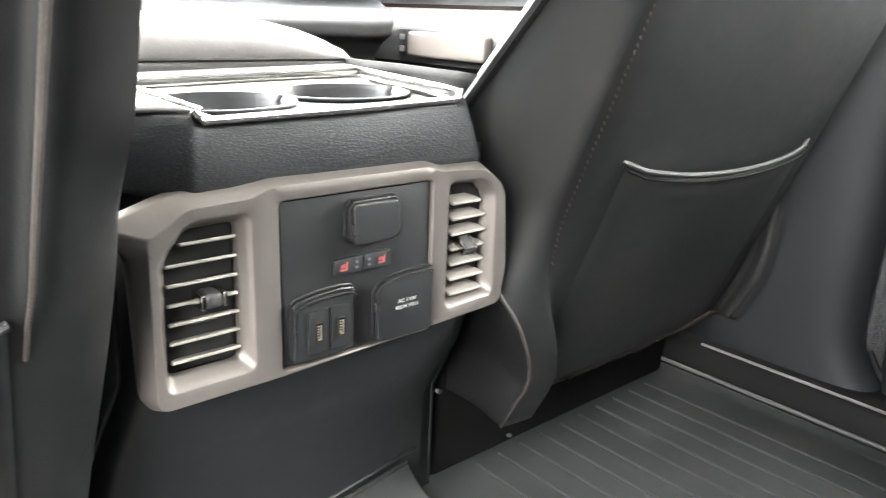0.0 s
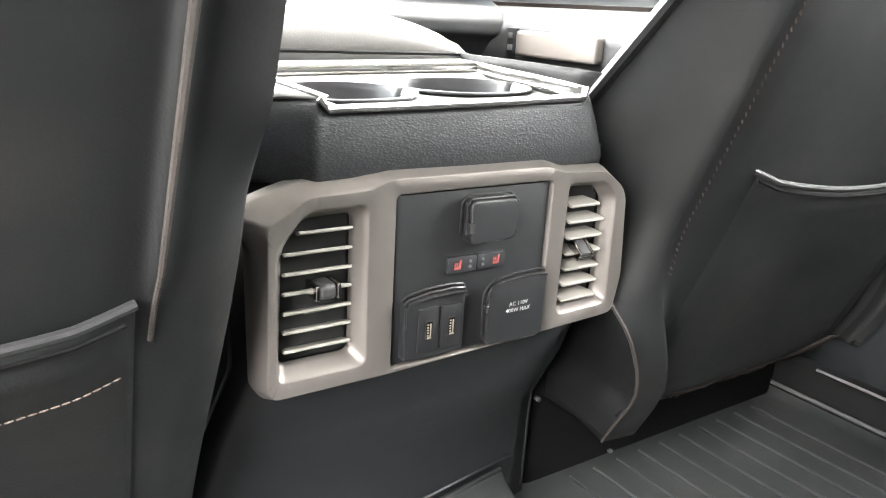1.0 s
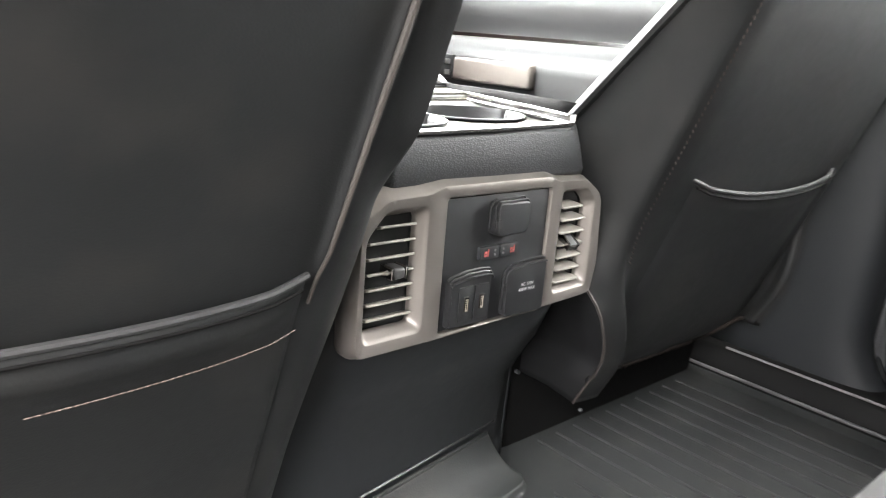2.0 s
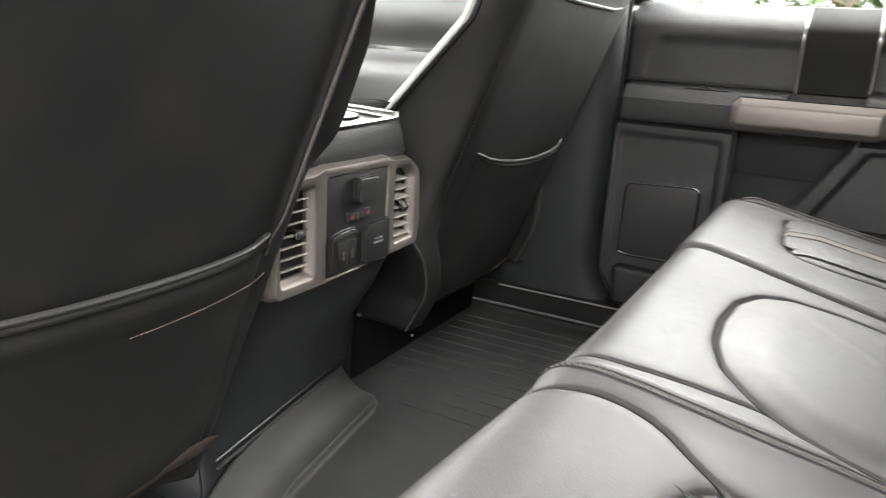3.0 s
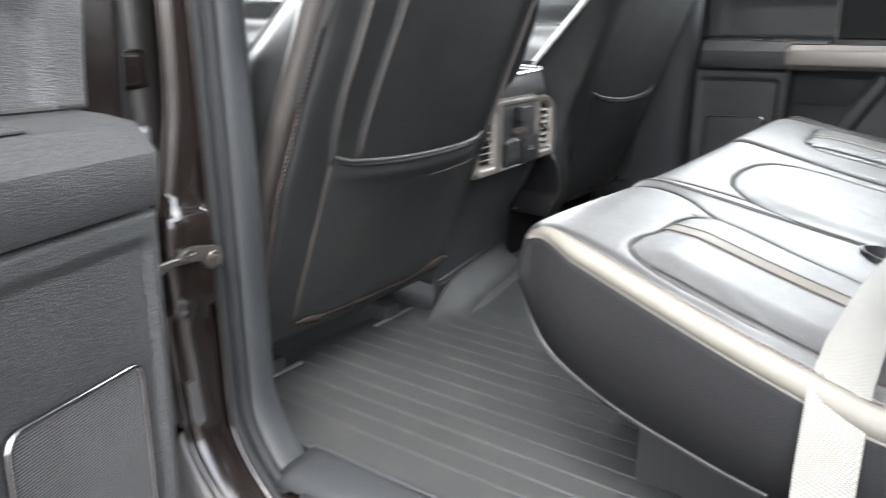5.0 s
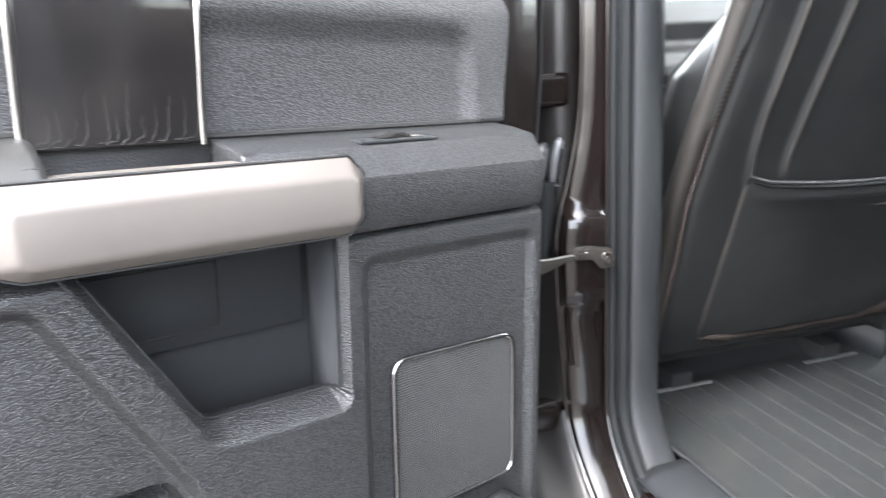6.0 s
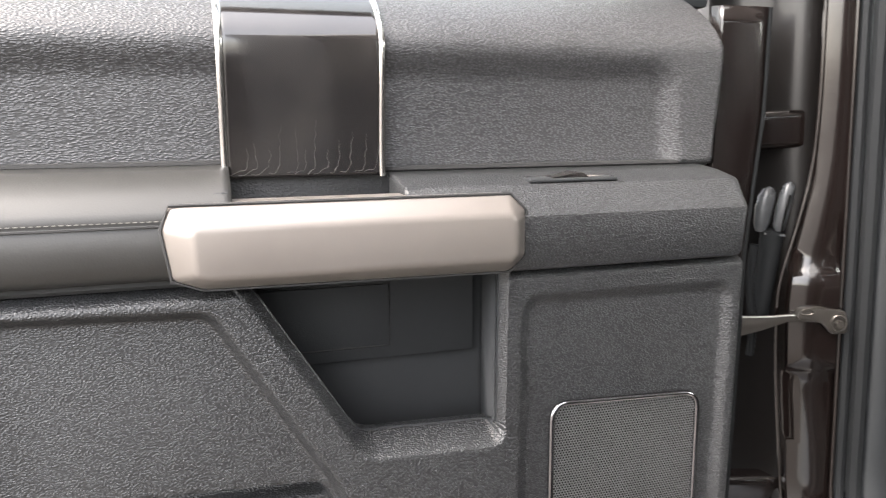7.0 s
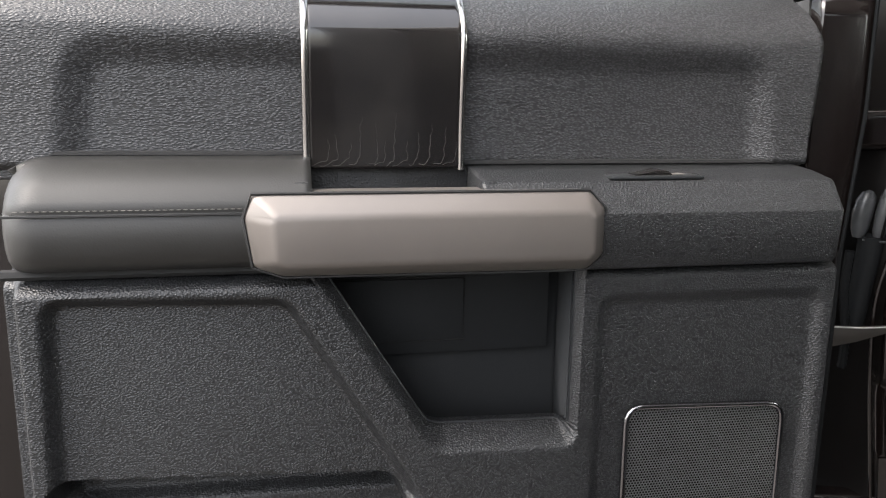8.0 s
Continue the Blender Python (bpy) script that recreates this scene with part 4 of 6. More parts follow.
band = round_poly([(-0.162, 0.040), (-0.117, 0.003), (-0.109, 0.003), (0.0, 0.003), (0.096, 0.004), (0.108, 0.006), (0.119, 0.024), (0.128, 0.060), (0.170, 0.27), (0.170, 0.36), (-0.162, 0.36)], 0.016)
rows = [(0.000, 0.0), (0.005, 0.002), (0.027, 0.001), (0.042, -0.001), (0.0485, -0.003), (0.0515, -0.008)]
P = np.zeros((len(band) + 1, len(rows), 3))
for i in range(len(band) + 1):
    x, y = band[i % len(band)]
    L = math.hypot(x, y - 0.18)
    for j, (h, o) in enumerate(rows):
        low_front = float(smooth(0.030, 0.010, np.array(y)) * smooth(-0.118, -0.108, np.array(x)) * smooth(0.112, 0.104, np.array(x)))
        z = 0.403 + h * (top_z(x) - 0.403) / 0.0515
        wide = 0.017 * float(smooth(0.06, 0.11, np.array(x))) * (1 - h / 0.0515)
        P[i, j] = (x + x / L * o + wide, y + (y - 0.18) / L * o, z - 0.0065 * low_front * max(0.0, (h - 0.022) / 0.03))
part("grained_band", array_sheet(P), "trim_band", con, "leather-grained band", smooth=60, solid=0.004)


# top deck: a satin frame, pale for glare, round a sunken tray with two round cup holders
def deck_strip(name, inner, outer):
    """A rounded strip of the deck between two lines, from the tray up to the rim."""
    n_ = len(inner)
    P_ = np.zeros((n_, 7, 3))
    for i_ in range(n_):
        a_, b_ = Vector((*inner[i_], 0)), Vector((*outer[i_], 0))
        for j_, (f_, h_) in enumerate(((-0.03, -0.010), (0.0, -0.005), (0.02, -0.001), (0.12, 0.0012), (0.5, 0.0018), (0.9, 0.0010), (1.0, -0.003))):
            q_ = a_.lerp(b_, f_)
            P_[i_, j_] = (q_.x, q_.y, top_z(q_.x) + h_)
    return part(name, array_sheet(P_), "satin_glare", con, "satin deck coloured pale for glare", smooth=60, solid=0.002)


deck_strip("deck_side", [(-0.108, 0.008), (-0.104, 0.06), (-0.100, 0.14), (-0.098, 0.205)], [(-0.150, 0.030), (-0.160, 0.06), (-0.160, 0.14), (-0.160, 0.27)])
deck_strip("deck_side", [(0.146, 0.205), (0.130, 0.14), (0.113, 0.06), (0.100, 0.010)], [(0.168, 0.27), (0.143, 0.14), (0.126, 0.06), (0.111, 0.014)])
deck_strip("deck_front", [(-0.098, 0.205), (0.0, 0.207), (0.080, 0.208), (0.146, 0.205)], [(-0.160, 0.27), (0.0, 0.272), (0.09, 0.272), (0.168, 0.27)])
Xt, Yt = np.meshgrid(np.linspace(-0.109, 0.148, 200), np.linspace(0.006, 0.208, 150), indexing="ij")
SUNK = 0.0095   # depth of the tray under the deck
CUPS = ((-0.055, 0.100), (0.059, 0.108))
CUP_R = 0.0555
dt = np.minimum(*[np.hypot(Xt - cx, Yt - cy) / CUP_R for cx, cy in CUPS])
tray = array_sheet(np.stack([Xt, Yt, top_z(Xt) - SUNK + 0.004 * smooth(0.170, 0.200, Yt)], -1))
tray.verts.ensure_lookup_table()
right_edge = 0.099 + 0.235 * (Yt - 0.008)
hole = ((dt < 1.0) | (Xt > right_edge)).reshape(-1)
bmesh.ops.delete(tray, geom=[v for v in tray.verts if hole[v.index]], context="VERTS")
part("tray", tray, "satin_glare", con, smooth=60, solid=0.002)
wall_ = np.array([[(x, 0.0075, top_z(x) - 0.003), (x, 0.0085, top_z(x) - 0.005), (x, 0.0100, top_z(x) - SUNK - 0.001)] for x in np.linspace(-0.108, 0.101, 20)])
part("tray_wall", array_sheet(wall_), "cup_grey", con, smooth=60, solid=0.002)
for cx, cy in CUPS:
    P = np.zeros((33, 5, 3))
    for i, t in enumerate(np.linspace(0, math.tau, 33)):
        for j, (k, dz) in enumerate(((1.05, 0.0010), (1.01, 0.0016), (0.98, -0.0017), (0.95, -0.038), (0.90, -0.080))):
            x, y = cx + CUP_R * k * math.cos(t), cy + CUP_R * k * math.sin(t)
            P[i, j] = (x, y, top_z(x) - SUNK + dz)
    cup = part("cup_holder", array_sheet(P, flip=True), "cup_grey", con, smooth=60, solid=0.002)
    part("cup_floor", tube([(cx, cy, top_z(cx) - SUNK - 0.083), (cx, cy, top_z(cx) - SUNK - 0.079)], 0.051, 24), "trim_plain", cup)
rim_line = [(-0.106, 0.010), (-0.102, 0.10), (-0.098, 0.203), (0.0, 0.206), (0.080, 0.207), (0.143, 0.203), (0.128, 0.14), (0.111, 0.06), (0.099, 0.012)]
part("rim_trim", tube([(x, y, top_z(x) + 0.0012) for x, y in rim_line], [0.0010] + [0.0022] * 7 + [0.0010], 8), "chrome_soft", con)
part("rim_trim", tube([(x * 0.95, 0.010 + (y - 0.010) * 0.955, top_z(x) - 0.0045) for x, y in rim_line], 0.0014, 6), "chrome_soft", con)
part("edge_trim", ribbon([(-0.114, 0.006, top_z(-0.114) + 0.001), (-0.109, 0.004, top_z(-0.11) - 0.0055), (0.0, 0.003, top_z(0) - 0.0058), (0.098, 0.005, top_z(0.098) - 0.0052), (0.103, 0.008, top_z(0.1) + 0.001)], (0, 1, 0.2), 0.0060, 0.003), "chrome_soft", con)
# padded lid ahead of the deck
P = np.zeros((29, 21, 3))
for i in range(29):
    u = i / 28 * 2 - 1
    for j in range(21):
        v = j / 20 * 2 - 1
        k = (1 - abs(u) ** 3.2) * (1 - abs(v) ** 6)
        P[i, j] = (0.010 + 0.185 * u, 0.450 + 0.175 * v, 0.464 + 0.043 * max(k, 0) ** 0.62)
lid = part("lid", array_sheet(P), "lid_glare", con, "padded lid coloured pale for bright daylight", smooth=70, solid=0.004)
part("lid_seam", tube([(x, 0.2755, 0.4655) for x in np.linspace(-0.165, 0.183, 12)], 0.0018, 6), "dark", lid)
part("lid_base", rbox(-0.172, 0.188, 0.272, 0.63, 0.430, 0.464, 0.004), "satin_glare", lid)
part("front_block", rbox(-0.158, 0.160, 0.27, 1.0, 0.20, 0.444, 0.006), "trim_plain", con)

# bezel with two vents and a socket panel
BZ = [(-0.176, 0.3925), (-0.1392, 0.4046), (-0.1233, 0.4085), (-0.0953, 0.4106), (-0.0690, 0.4128), (0.0640, 0.4112), (0.0790, 0.4052), (0.1229, 0.4035), (0.1430, 0.3890),
      (0.1500, 0.3790), (0.1565, 0.3105), (0.1500, 0.2750), (0.1319, 0.2735), (0.0, 0.2690), (-0.0700, 0.2670), (-0.1520, 0.2670), (-0.1578, 0.2757), (-0.1590, 0.3700), (-0.1725, 0.3855)]
FACE = [(-0.1500, 0.3840), (-0.1380, 0.3905), (-0.1266, 0.3990), (-0.0830, 0.4004), (-0.0712, 0.4060), (0.0620, 0.4060), (0.0730, 0.4010), (0.1180, 0.3992), (0.1385, 0.3860),
        (0.1440, 0.3760), (0.1495, 0.3105), (0.1440, 0.2800), (0.1300, 0.2785), (0.0, 0.2735), (-0.0700, 0.2715), (-0.1480, 0.2715), (-0.1525, 0.2770), (-0.1510, 0.3740), (-0.1505, 0.3800)]
LV = [(-0.126, 0.3845), (-0.092, 0.3855), (-0.0925, 0.2895), (-0.1420, 0.2895), (-0.1395, 0.366)]
RV = [(0.0885, 0.3875), (0.1180, 0.3865), (0.1285, 0.3765), (0.1300, 0.2945), (0.0885, 0.2925)]
LVO = [(-0.1275, 0.3925), (-0.0845, 0.3930), (-0.0840, 0.2812), (-0.1475, 0.2812), (-0.1478, 0.3700)]
RVO = [(0.0815, 0.3930), (0.1205, 0.3925), (0.1345, 0.3790), (0.1365, 0.2880), (0.0810, 0.2865)]
PN = [(-0.065, 0.3955), (0.0655, 0.3955), (0.0655, 0.2755), (-0.065, 0.2755)]
bz = bmesh.new()


def loop(pts, y):
    return [bz.verts.new((x, y, z)) for x, z in pts]


def strip(a_, b_):
    for k in range(len(a_)):
        j = (k + 1) % len(a_)
        bz.faces.new((a_[k], a_[j], b_[j], b_[k]))


def cut(pts, x, keep_right):
    """The part of a polygon on one side of an upright line."""
    out = []
    for p, q in zip(pts, pts[1:] + pts[:1]):
        a_, b_ = ((p[0] - x), (q[0] - x)) if keep_right else ((x - p[0]), (x - q[0]))
        if a_ >= 0:
            out.append(p)
        if a_ * b_ < 0:
            f = a_ / (a_ - b_)
            out.append((p[0] + (q[0] - p[0]) * f, p[1] + (q[1] - p[1]) * f))
    return out


def reach_to(pts, c, ang):
    """Where a ray from c leaves the outline."""
    dx, dz, best = math.cos(ang), math.sin(ang), 0.0
    for p, q in zip(pts, pts[1:] + pts[:1]):
        ex, ez = q[0] - p[0], q[1] - p[1]
        den = dx * ez - dz * ex
        if abs(den) > 1e-12:
            t_ = ((p[0] - c[0]) * ez - (p[1] - c[1]) * ex) / den
            k_ = ((p[0] - c[0]) * dz - (p[1] - c[1]) * dx) / den
            if t_ > 0 and -1e-9 <= k_ <= 1 + 1e-9:
                best = max(best, t_)
    return (c[0] + dx * best, c[1] + dz * best)


def between(a_, b_, f_):
    """An outline part of the way from one to another."""
    return [(p[0] + (q[0] - p[0]) * f_, p[1] + (q[1] - p[1]) * f_) for p, q in zip(a_, b_)]


plate, brim = round_poly(FACE, 0.006), round_poly(BZ, 0.006)
rings = [loop(between(plate, brim, f_), y) for f_, y in ((0.0, -0.0160), (0.05, -0.0158), (0.12, -0.0150), (0.50, -0.0098), (0.90, -0.0044), (0.98, -0.0022), (1.0, 0.006))]
for a_, b_ in zip(rings, rings[1:]):
    strip(a_, b_)
BEVEL = ((1.0, -0.0160), (0.86, -0.0154), (0.5, -0.0112), (0.14, -0.0068), (0.0, -0.0055), (0.0, -0.0015))
EDGE = ((1.0, -0.0160), (0.7, -0.0157), (0.2, -0.0145), (0.0, -0.0110), (0.0, -0.0015))
for hole, outer_, r, steps, lo, hi in ((LV, LVO, 0.006, BEVEL, None, -0.0785), (RV, RVO, 0.005, BEVEL, 0.0770, None),
                                       (PN, offset_poly(PN, 0.0022), 0.004, EDGE, -0.0785, 0.0770)):
    field = plate
    if lo is not None:
        field = cut(field, lo, True)
    if hi is not None:
        field = cut(field, hi, False)
    shape, wide_ = round_poly(hole, r), round_poly(outer_, r + 0.002)
    c_ = (sum(p[0] for p in hole) / len(hole), sum(p[1] for p in hole) / len(hole))
    angs = sorted({round(math.atan2(p[1] - c_[1], p[0] - c_[0]), 5) for p in field + wide_ + shape})
    lines = [[reach_to(field, c_, a_) for a_ in angs]] + [[reach_to(between(shape, wide_, f_), c_, a_) for a_ in angs] for f_, y in steps]
    loops = [loop(ln, y) for ln, y in zip(lines, [-0.0160] + [y for f_, y in steps])]
    for a_, b_ in zip(loops, loops[1:]):
        strip(a_, b_)
bmesh.ops.remove_doubles(bz, verts=bz.verts, dist=0.00002)
bmesh.ops.recalc_face_normals(bz, faces=bz.faces)
bezel = part("bezel", bz, "silver", con, "warm silver satin bezel", smooth=50)
bezel.location.y = 0.0085


def vent(opening, x0, x1, tilt_, n, knob_x):
    """A framed air vent: dark throat, slanted slats, thumb wheel."""
    v = part("vent", prism(round_poly(opening, 0.005), "y", 0.004, 0.035, 0.0), "dark", con)
    v.location.y = 0.006
    for k in range(n):
        z = 0.3745 - k * (0.0765 / (n - 1))
        a_, b_ = x0 + (0.0 if knob_x < 0 else 0.0015), x1 - 0.0015
        if z > 0.368:
            a_, b_ = (x0 + 0.0095, b_) if knob_x < 0 else (a_, x1 - 0.008)
        back = [(b_, -0.009), (b_ - 0.0015, -0.002), (b_ - 0.009, 0.009), (a_, 0.009), (a_, -0.009)] if knob_x > 0 else [(b_, -0.009), (b_, 0.009), (a_ + 0.009, 0.009), (a_ + 0.0015, -0.002), (a_, -0.009)]
        sl = prism(round_poly(back, 0.002, 3), "z", -0.0011, 0.0011, 0.0005, 1)
        bmesh.ops.transform(sl, matrix=Matrix.Translation((0, -0.001, z)) @ Matrix.Rotation(tilt_, 4, "X"), verts=sl.verts)
        part("slat", sl, "slat", v)
    for k in range(4):   # upright vanes deep in the throat
        part("vane", rbox(x0 + 0.008 + k * 0.0095, x0 + 0.0092 + k * 0.0095, 0.010, 0.026, 0.292, 0.384, 0.0003, 1), "dark", v)
    if knob_x < 0:
        kb = part("thumb_wheel", rbox(knob_x - 0.0062, knob_x + 0.0062, -0.0150, 0.002, 0.3333, 0.3437, 0.0042, 4), "wheel_grey", v)
        for e in (-0.0086, 0.0060):
            part("wheel_end", rbox(knob_x + e, knob_x + e + 0.0026, -0.0151, 0.002, 0.3334, 0.3436, 0.0012, 3), "chrome", kb)
        part("pivot", tube([(knob_x - 0.0135, -0.0085, 0.3385), (knob_x - 0.0085, -0.0085, 0.3388)], [0.0009, 0.0022], 8), "slat", kb)
        part("link", rbox(knob_x - 0.014, knob_x + 0.002, 0.001, 0.004, 0.3465, 0.3482, 0.0004, 1), "dot", v)
        part("link", rbox(knob_x - 0.010, knob_x + 0.008, 0.001, 0.004, 0.3195, 0.3206, 0.0004, 1), "dot", v)
    else:   # the other lever is turned to show its top
        turn_ = Matrix.Translation((knob_x, -0.002, 0.3425)) @ Matrix.Rotation(radians(-8), 4, "Z") @ Matrix.Rotation(radians(32), 4, "X")
        lever = rbox(-0.0046, 0.0046, -0.0170, 0.0, -0.0036, 0.0036, 0.0016, 2)
        lever.transform(turn_)
        kb = part("thumb_wheel", lever, "wheel_grey", v)
        for e in (-0.0066, 0.0046):
            side = rbox(e, e + 0.0020, -0.0178, 0.001, -0.0042, 0.0042, 0.0008, 2)
            side.transform(turn_)
            part("wheel_end", side, "chrome", kb)
        nose = rbox(-0.0050, 0.0050, -0.0182, -0.0168, -0.0034, 0.0010, 0.0006, 1)
        nose.transform(turn_)
        part("wheel_nose", nose, "chrome", kb)
    return v


vent(LV, -0.141, -0.0925, radians(-19), 7, -0.113)
vent(RV, 0.0885, 0.1290, radians(14), 7, 0.106)
panel = part("socket_panel", rbox(-0.0642, 0.0648, -0.0045, 0.006, 0.2762, 0.3948, 0.0012), "panel_black", con)
cap = part("outlet_cap", prism(round_poly([(-0.014, 0.3895), (0.026, 0.3890), (0.027, 0.364), (0.0225, 0.3595), (-0.0125, 0.3590)], 0.005), "y", -0.018, -0.003, 0.002, 3), "panel_black", con)
for off, y in ((0.0, -0.0150), (0.0018, -0.0105)):
    part("cap_rim", tube([(-0.0152 - off, y, 0.366), (-0.0152 - off, y, 0.386), (-0.0125, y, 0.3902 + off), (0.0235, y, 0.3900 + off), (0.0278, y, 0.386 + off)], 0.0009, 6), "hood", cap)
part("latch_notch", rbox(-0.0150, -0.0105, -0.0184, -0.012, 0.3675, 0.3750, 0.0004, 1), "dark", cap)
sw = part("seat_heater_switch", rbox(-0.0240, 0.0005, -0.0085, -0.004, 0.3365, 0.3485, 0.0012), "trim_plain", con)
sw2 = part("seat_heater_switch", rbox(0.0012, 0.0255, -0.0085, -0.004, 0.3365, 0.3485, 0.0012), "trim_plain", con)
for parent, x in ((sw, -0.0165), (sw2, 0.0165)):
    ic = rbox(x - 0.0026, x + 0.0030, -0.0092, -0.0086, 0.3395, 0.3413, 0.0002, 1)
    prism([(x + 0.0012, 0.3415), (x + 0.0030, 0.3413), (x + 0.0034, 0.3462), (x + 0.0020, 0.3462)], "y", -0.0092, -0.0086, bm=ic)
    for k in range(2):
        prism([(x - 0.0024 + k * 0.0018, 0.3420), (x - 0.0014 + k * 0.0018, 0.3420), (x - 0.0010 + k * 0.0018, 0.3445), (x - 0.0020 + k * 0.0018, 0.3445)], "y", -0.0092, -0.0086, bm=ic)
    part("heater_icon", ic, "icon_red", parent)
    dx = 0.011 if x < 0 else -0.011
    for z in (0.3405, 0.3445):
        part("pilot_dot", tube([(x + dx, -0.0092, z), (x + dx, -0.0084, z)], 0.0011, 8), "dot", parent)
usb = part("usb_module", prism(round_poly([(-0.0585, 0.3235), (-0.040, 0.3262), (-0.0095, 0.3255), (-0.0095, 0.2795), (-0.0585, 0.2795)], 0.003), "y", -0.0115, -0.003, 0.0015), "panel_black", con)
for off, y in ((0.0, -0.0140), (0.0024, -0.0120), (0.0046, -0.0095)):
    part("usb_hood", tube([(-0.0590 - 0.3 * off, y, 0.3195 + off), (-0.0565, y, 0.3222 + off), (-0.040, y, 0.3250 + off), (-0.0205, y, 0.3256 + off), (-0.0115, y, 0.3244 + off), (-0.0095, y, 0.3215 + off)], 0.0010, 6), "hood", usb)
part("hood_side", tube([(-0.0590, -0.0125, 0.3205), (-0.0588, -0.0125, 0.3040)], 0.0010, 6), "hood", usb)
for x in (-0.0400, -0.0215):
    part("port_plate", rbox(x - 0.0083, x + 0.0083, -0.0130, -0.0110, 0.2845, 0.3165, 0.0010), "panel_black", usb)
for x in (-0.0400, -0.0215):
    port = part("usb_port", rbox(x - 0.0030, x + 0.0030, -0.0136, -0.0120, 0.2935, 0.3075, 0.0006), "steel_dark", usb)
    part("usb_throat", rbox(x - 0.0025, x + 0.0025, -0.0139, -0.0130, 0.2941, 0.3069, 0.0002, 1), "pit_shade", port)
    for k in range(5):
        part("usb_contact", rbox(x - 0.0020, x - 0.0006, -0.0143, -0.0137, 0.2965 + 0.002 * k, 0.2975 + 0.002 * k, 0.0001, 1), "tongue", port)
    part("usb_tab", rbox(x - 0.0018, x + 0.0018, -0.0143, -0.0137, 0.2943, 0.2957, 0.0002, 1), "tongue", port)
    part("usb_tongue", rbox(x + 0.0004, x + 0.0015, -0.0143, -0.0136, 0.2945, 0.3055, 0.0002, 1), "tongue", port)
ac = part("mains_cover", prism(round_poly([(0.0105, 0.3175), (0.018, 0.3245), (0.0400, 0.3268), (0.0640, 0.3268), (0.0640, 0.2770), (0.0115, 0.2780)], 0.004), "y", -0.0125, -0.003, 0.0015), "panel_black", con)
for off, y in ((0.0, -0.0128), (0.0026, -0.0095)):
    part("cover_hood", tube([(0.0098 - 0.5 * off, y, 0.3105 if off == 0 else 0.285), (0.0098 - 0.5 * off, y, 0.3170), (0.0125 - 0.4 * off, y, 0.3215 + 0.5 * off), (0.0185, y, 0.3245 + off), (0.040, y, 0.3272 + off), (0.058, y, 0.3276 + off), (0.0635, y, 0.3262 + off)], 0.0010, 6), "hood", ac)
part("cover_notch", rbox(0.0092, 0.0118, -0.0130, -0.008, 0.303, 0.309, 0.0004, 1), "dark", ac)
for text, z in (("AC 110V", 0.3068), ("400W MAX", 0.3018)):
    letters("lettering", text, 0.0043, pose(0.0385, -0.01265, z, 90, 0, 0), "print", ac)
scr = thing("trim_screw", pose(0.183, 0.110, 0.130), "small pale screw head on the console side", "screw")
part("head", tube([(0, -0.003, 0), (0, 0.003, 0)], 0.0026, 8), "cap_grey", scr)


# ---- front seats: back shells seen from behind ----
FOLDS = (((0.386, 0.42, 0.47, 0.53, 0.59), (-0.182, -0.188, -0.190, -0.185, -0.181), 0.0070),
         ((0.380, 0.405, 0.46, 0.53, 0.59), (-0.130, -0.136, -0.1335, -0.126, -0.120), 0.0065),
         ((0.38, 0.78), (0.190, 0.214), 0.0050))   # heights and places of the folds in the cover, and how far they stand out
BORDER = ((0.12, 0.26, 0.35, 0.45, 0.55, 0.75), (-0.246, -0.250, -0.258, -0.252, -0.242, -0.225))   # the stitched outer border


FLAP = ((0.112, 0.150, 0.172, 0.274, 0.33), (0.199, 0.197, 0.197, 0.234, 0.240))         # the passenger seat's rear corner, by height
FLAP_EDGE = ((0.112, 0.144, 0.165, 0.197, 0.2325, 0.267, 0.33), (0.2384, 0.237, 0.229, 0.2395, 0.257, 0.2745, 0.2750))   # the piped edge beyond it


def flap_corner(z):
    """How far the passenger seat's rear corner lies ahead of the back: its foot stands out."""
    return 0.016 - 0.050 * float(smooth(0.36, 0.17, np.array(z)))


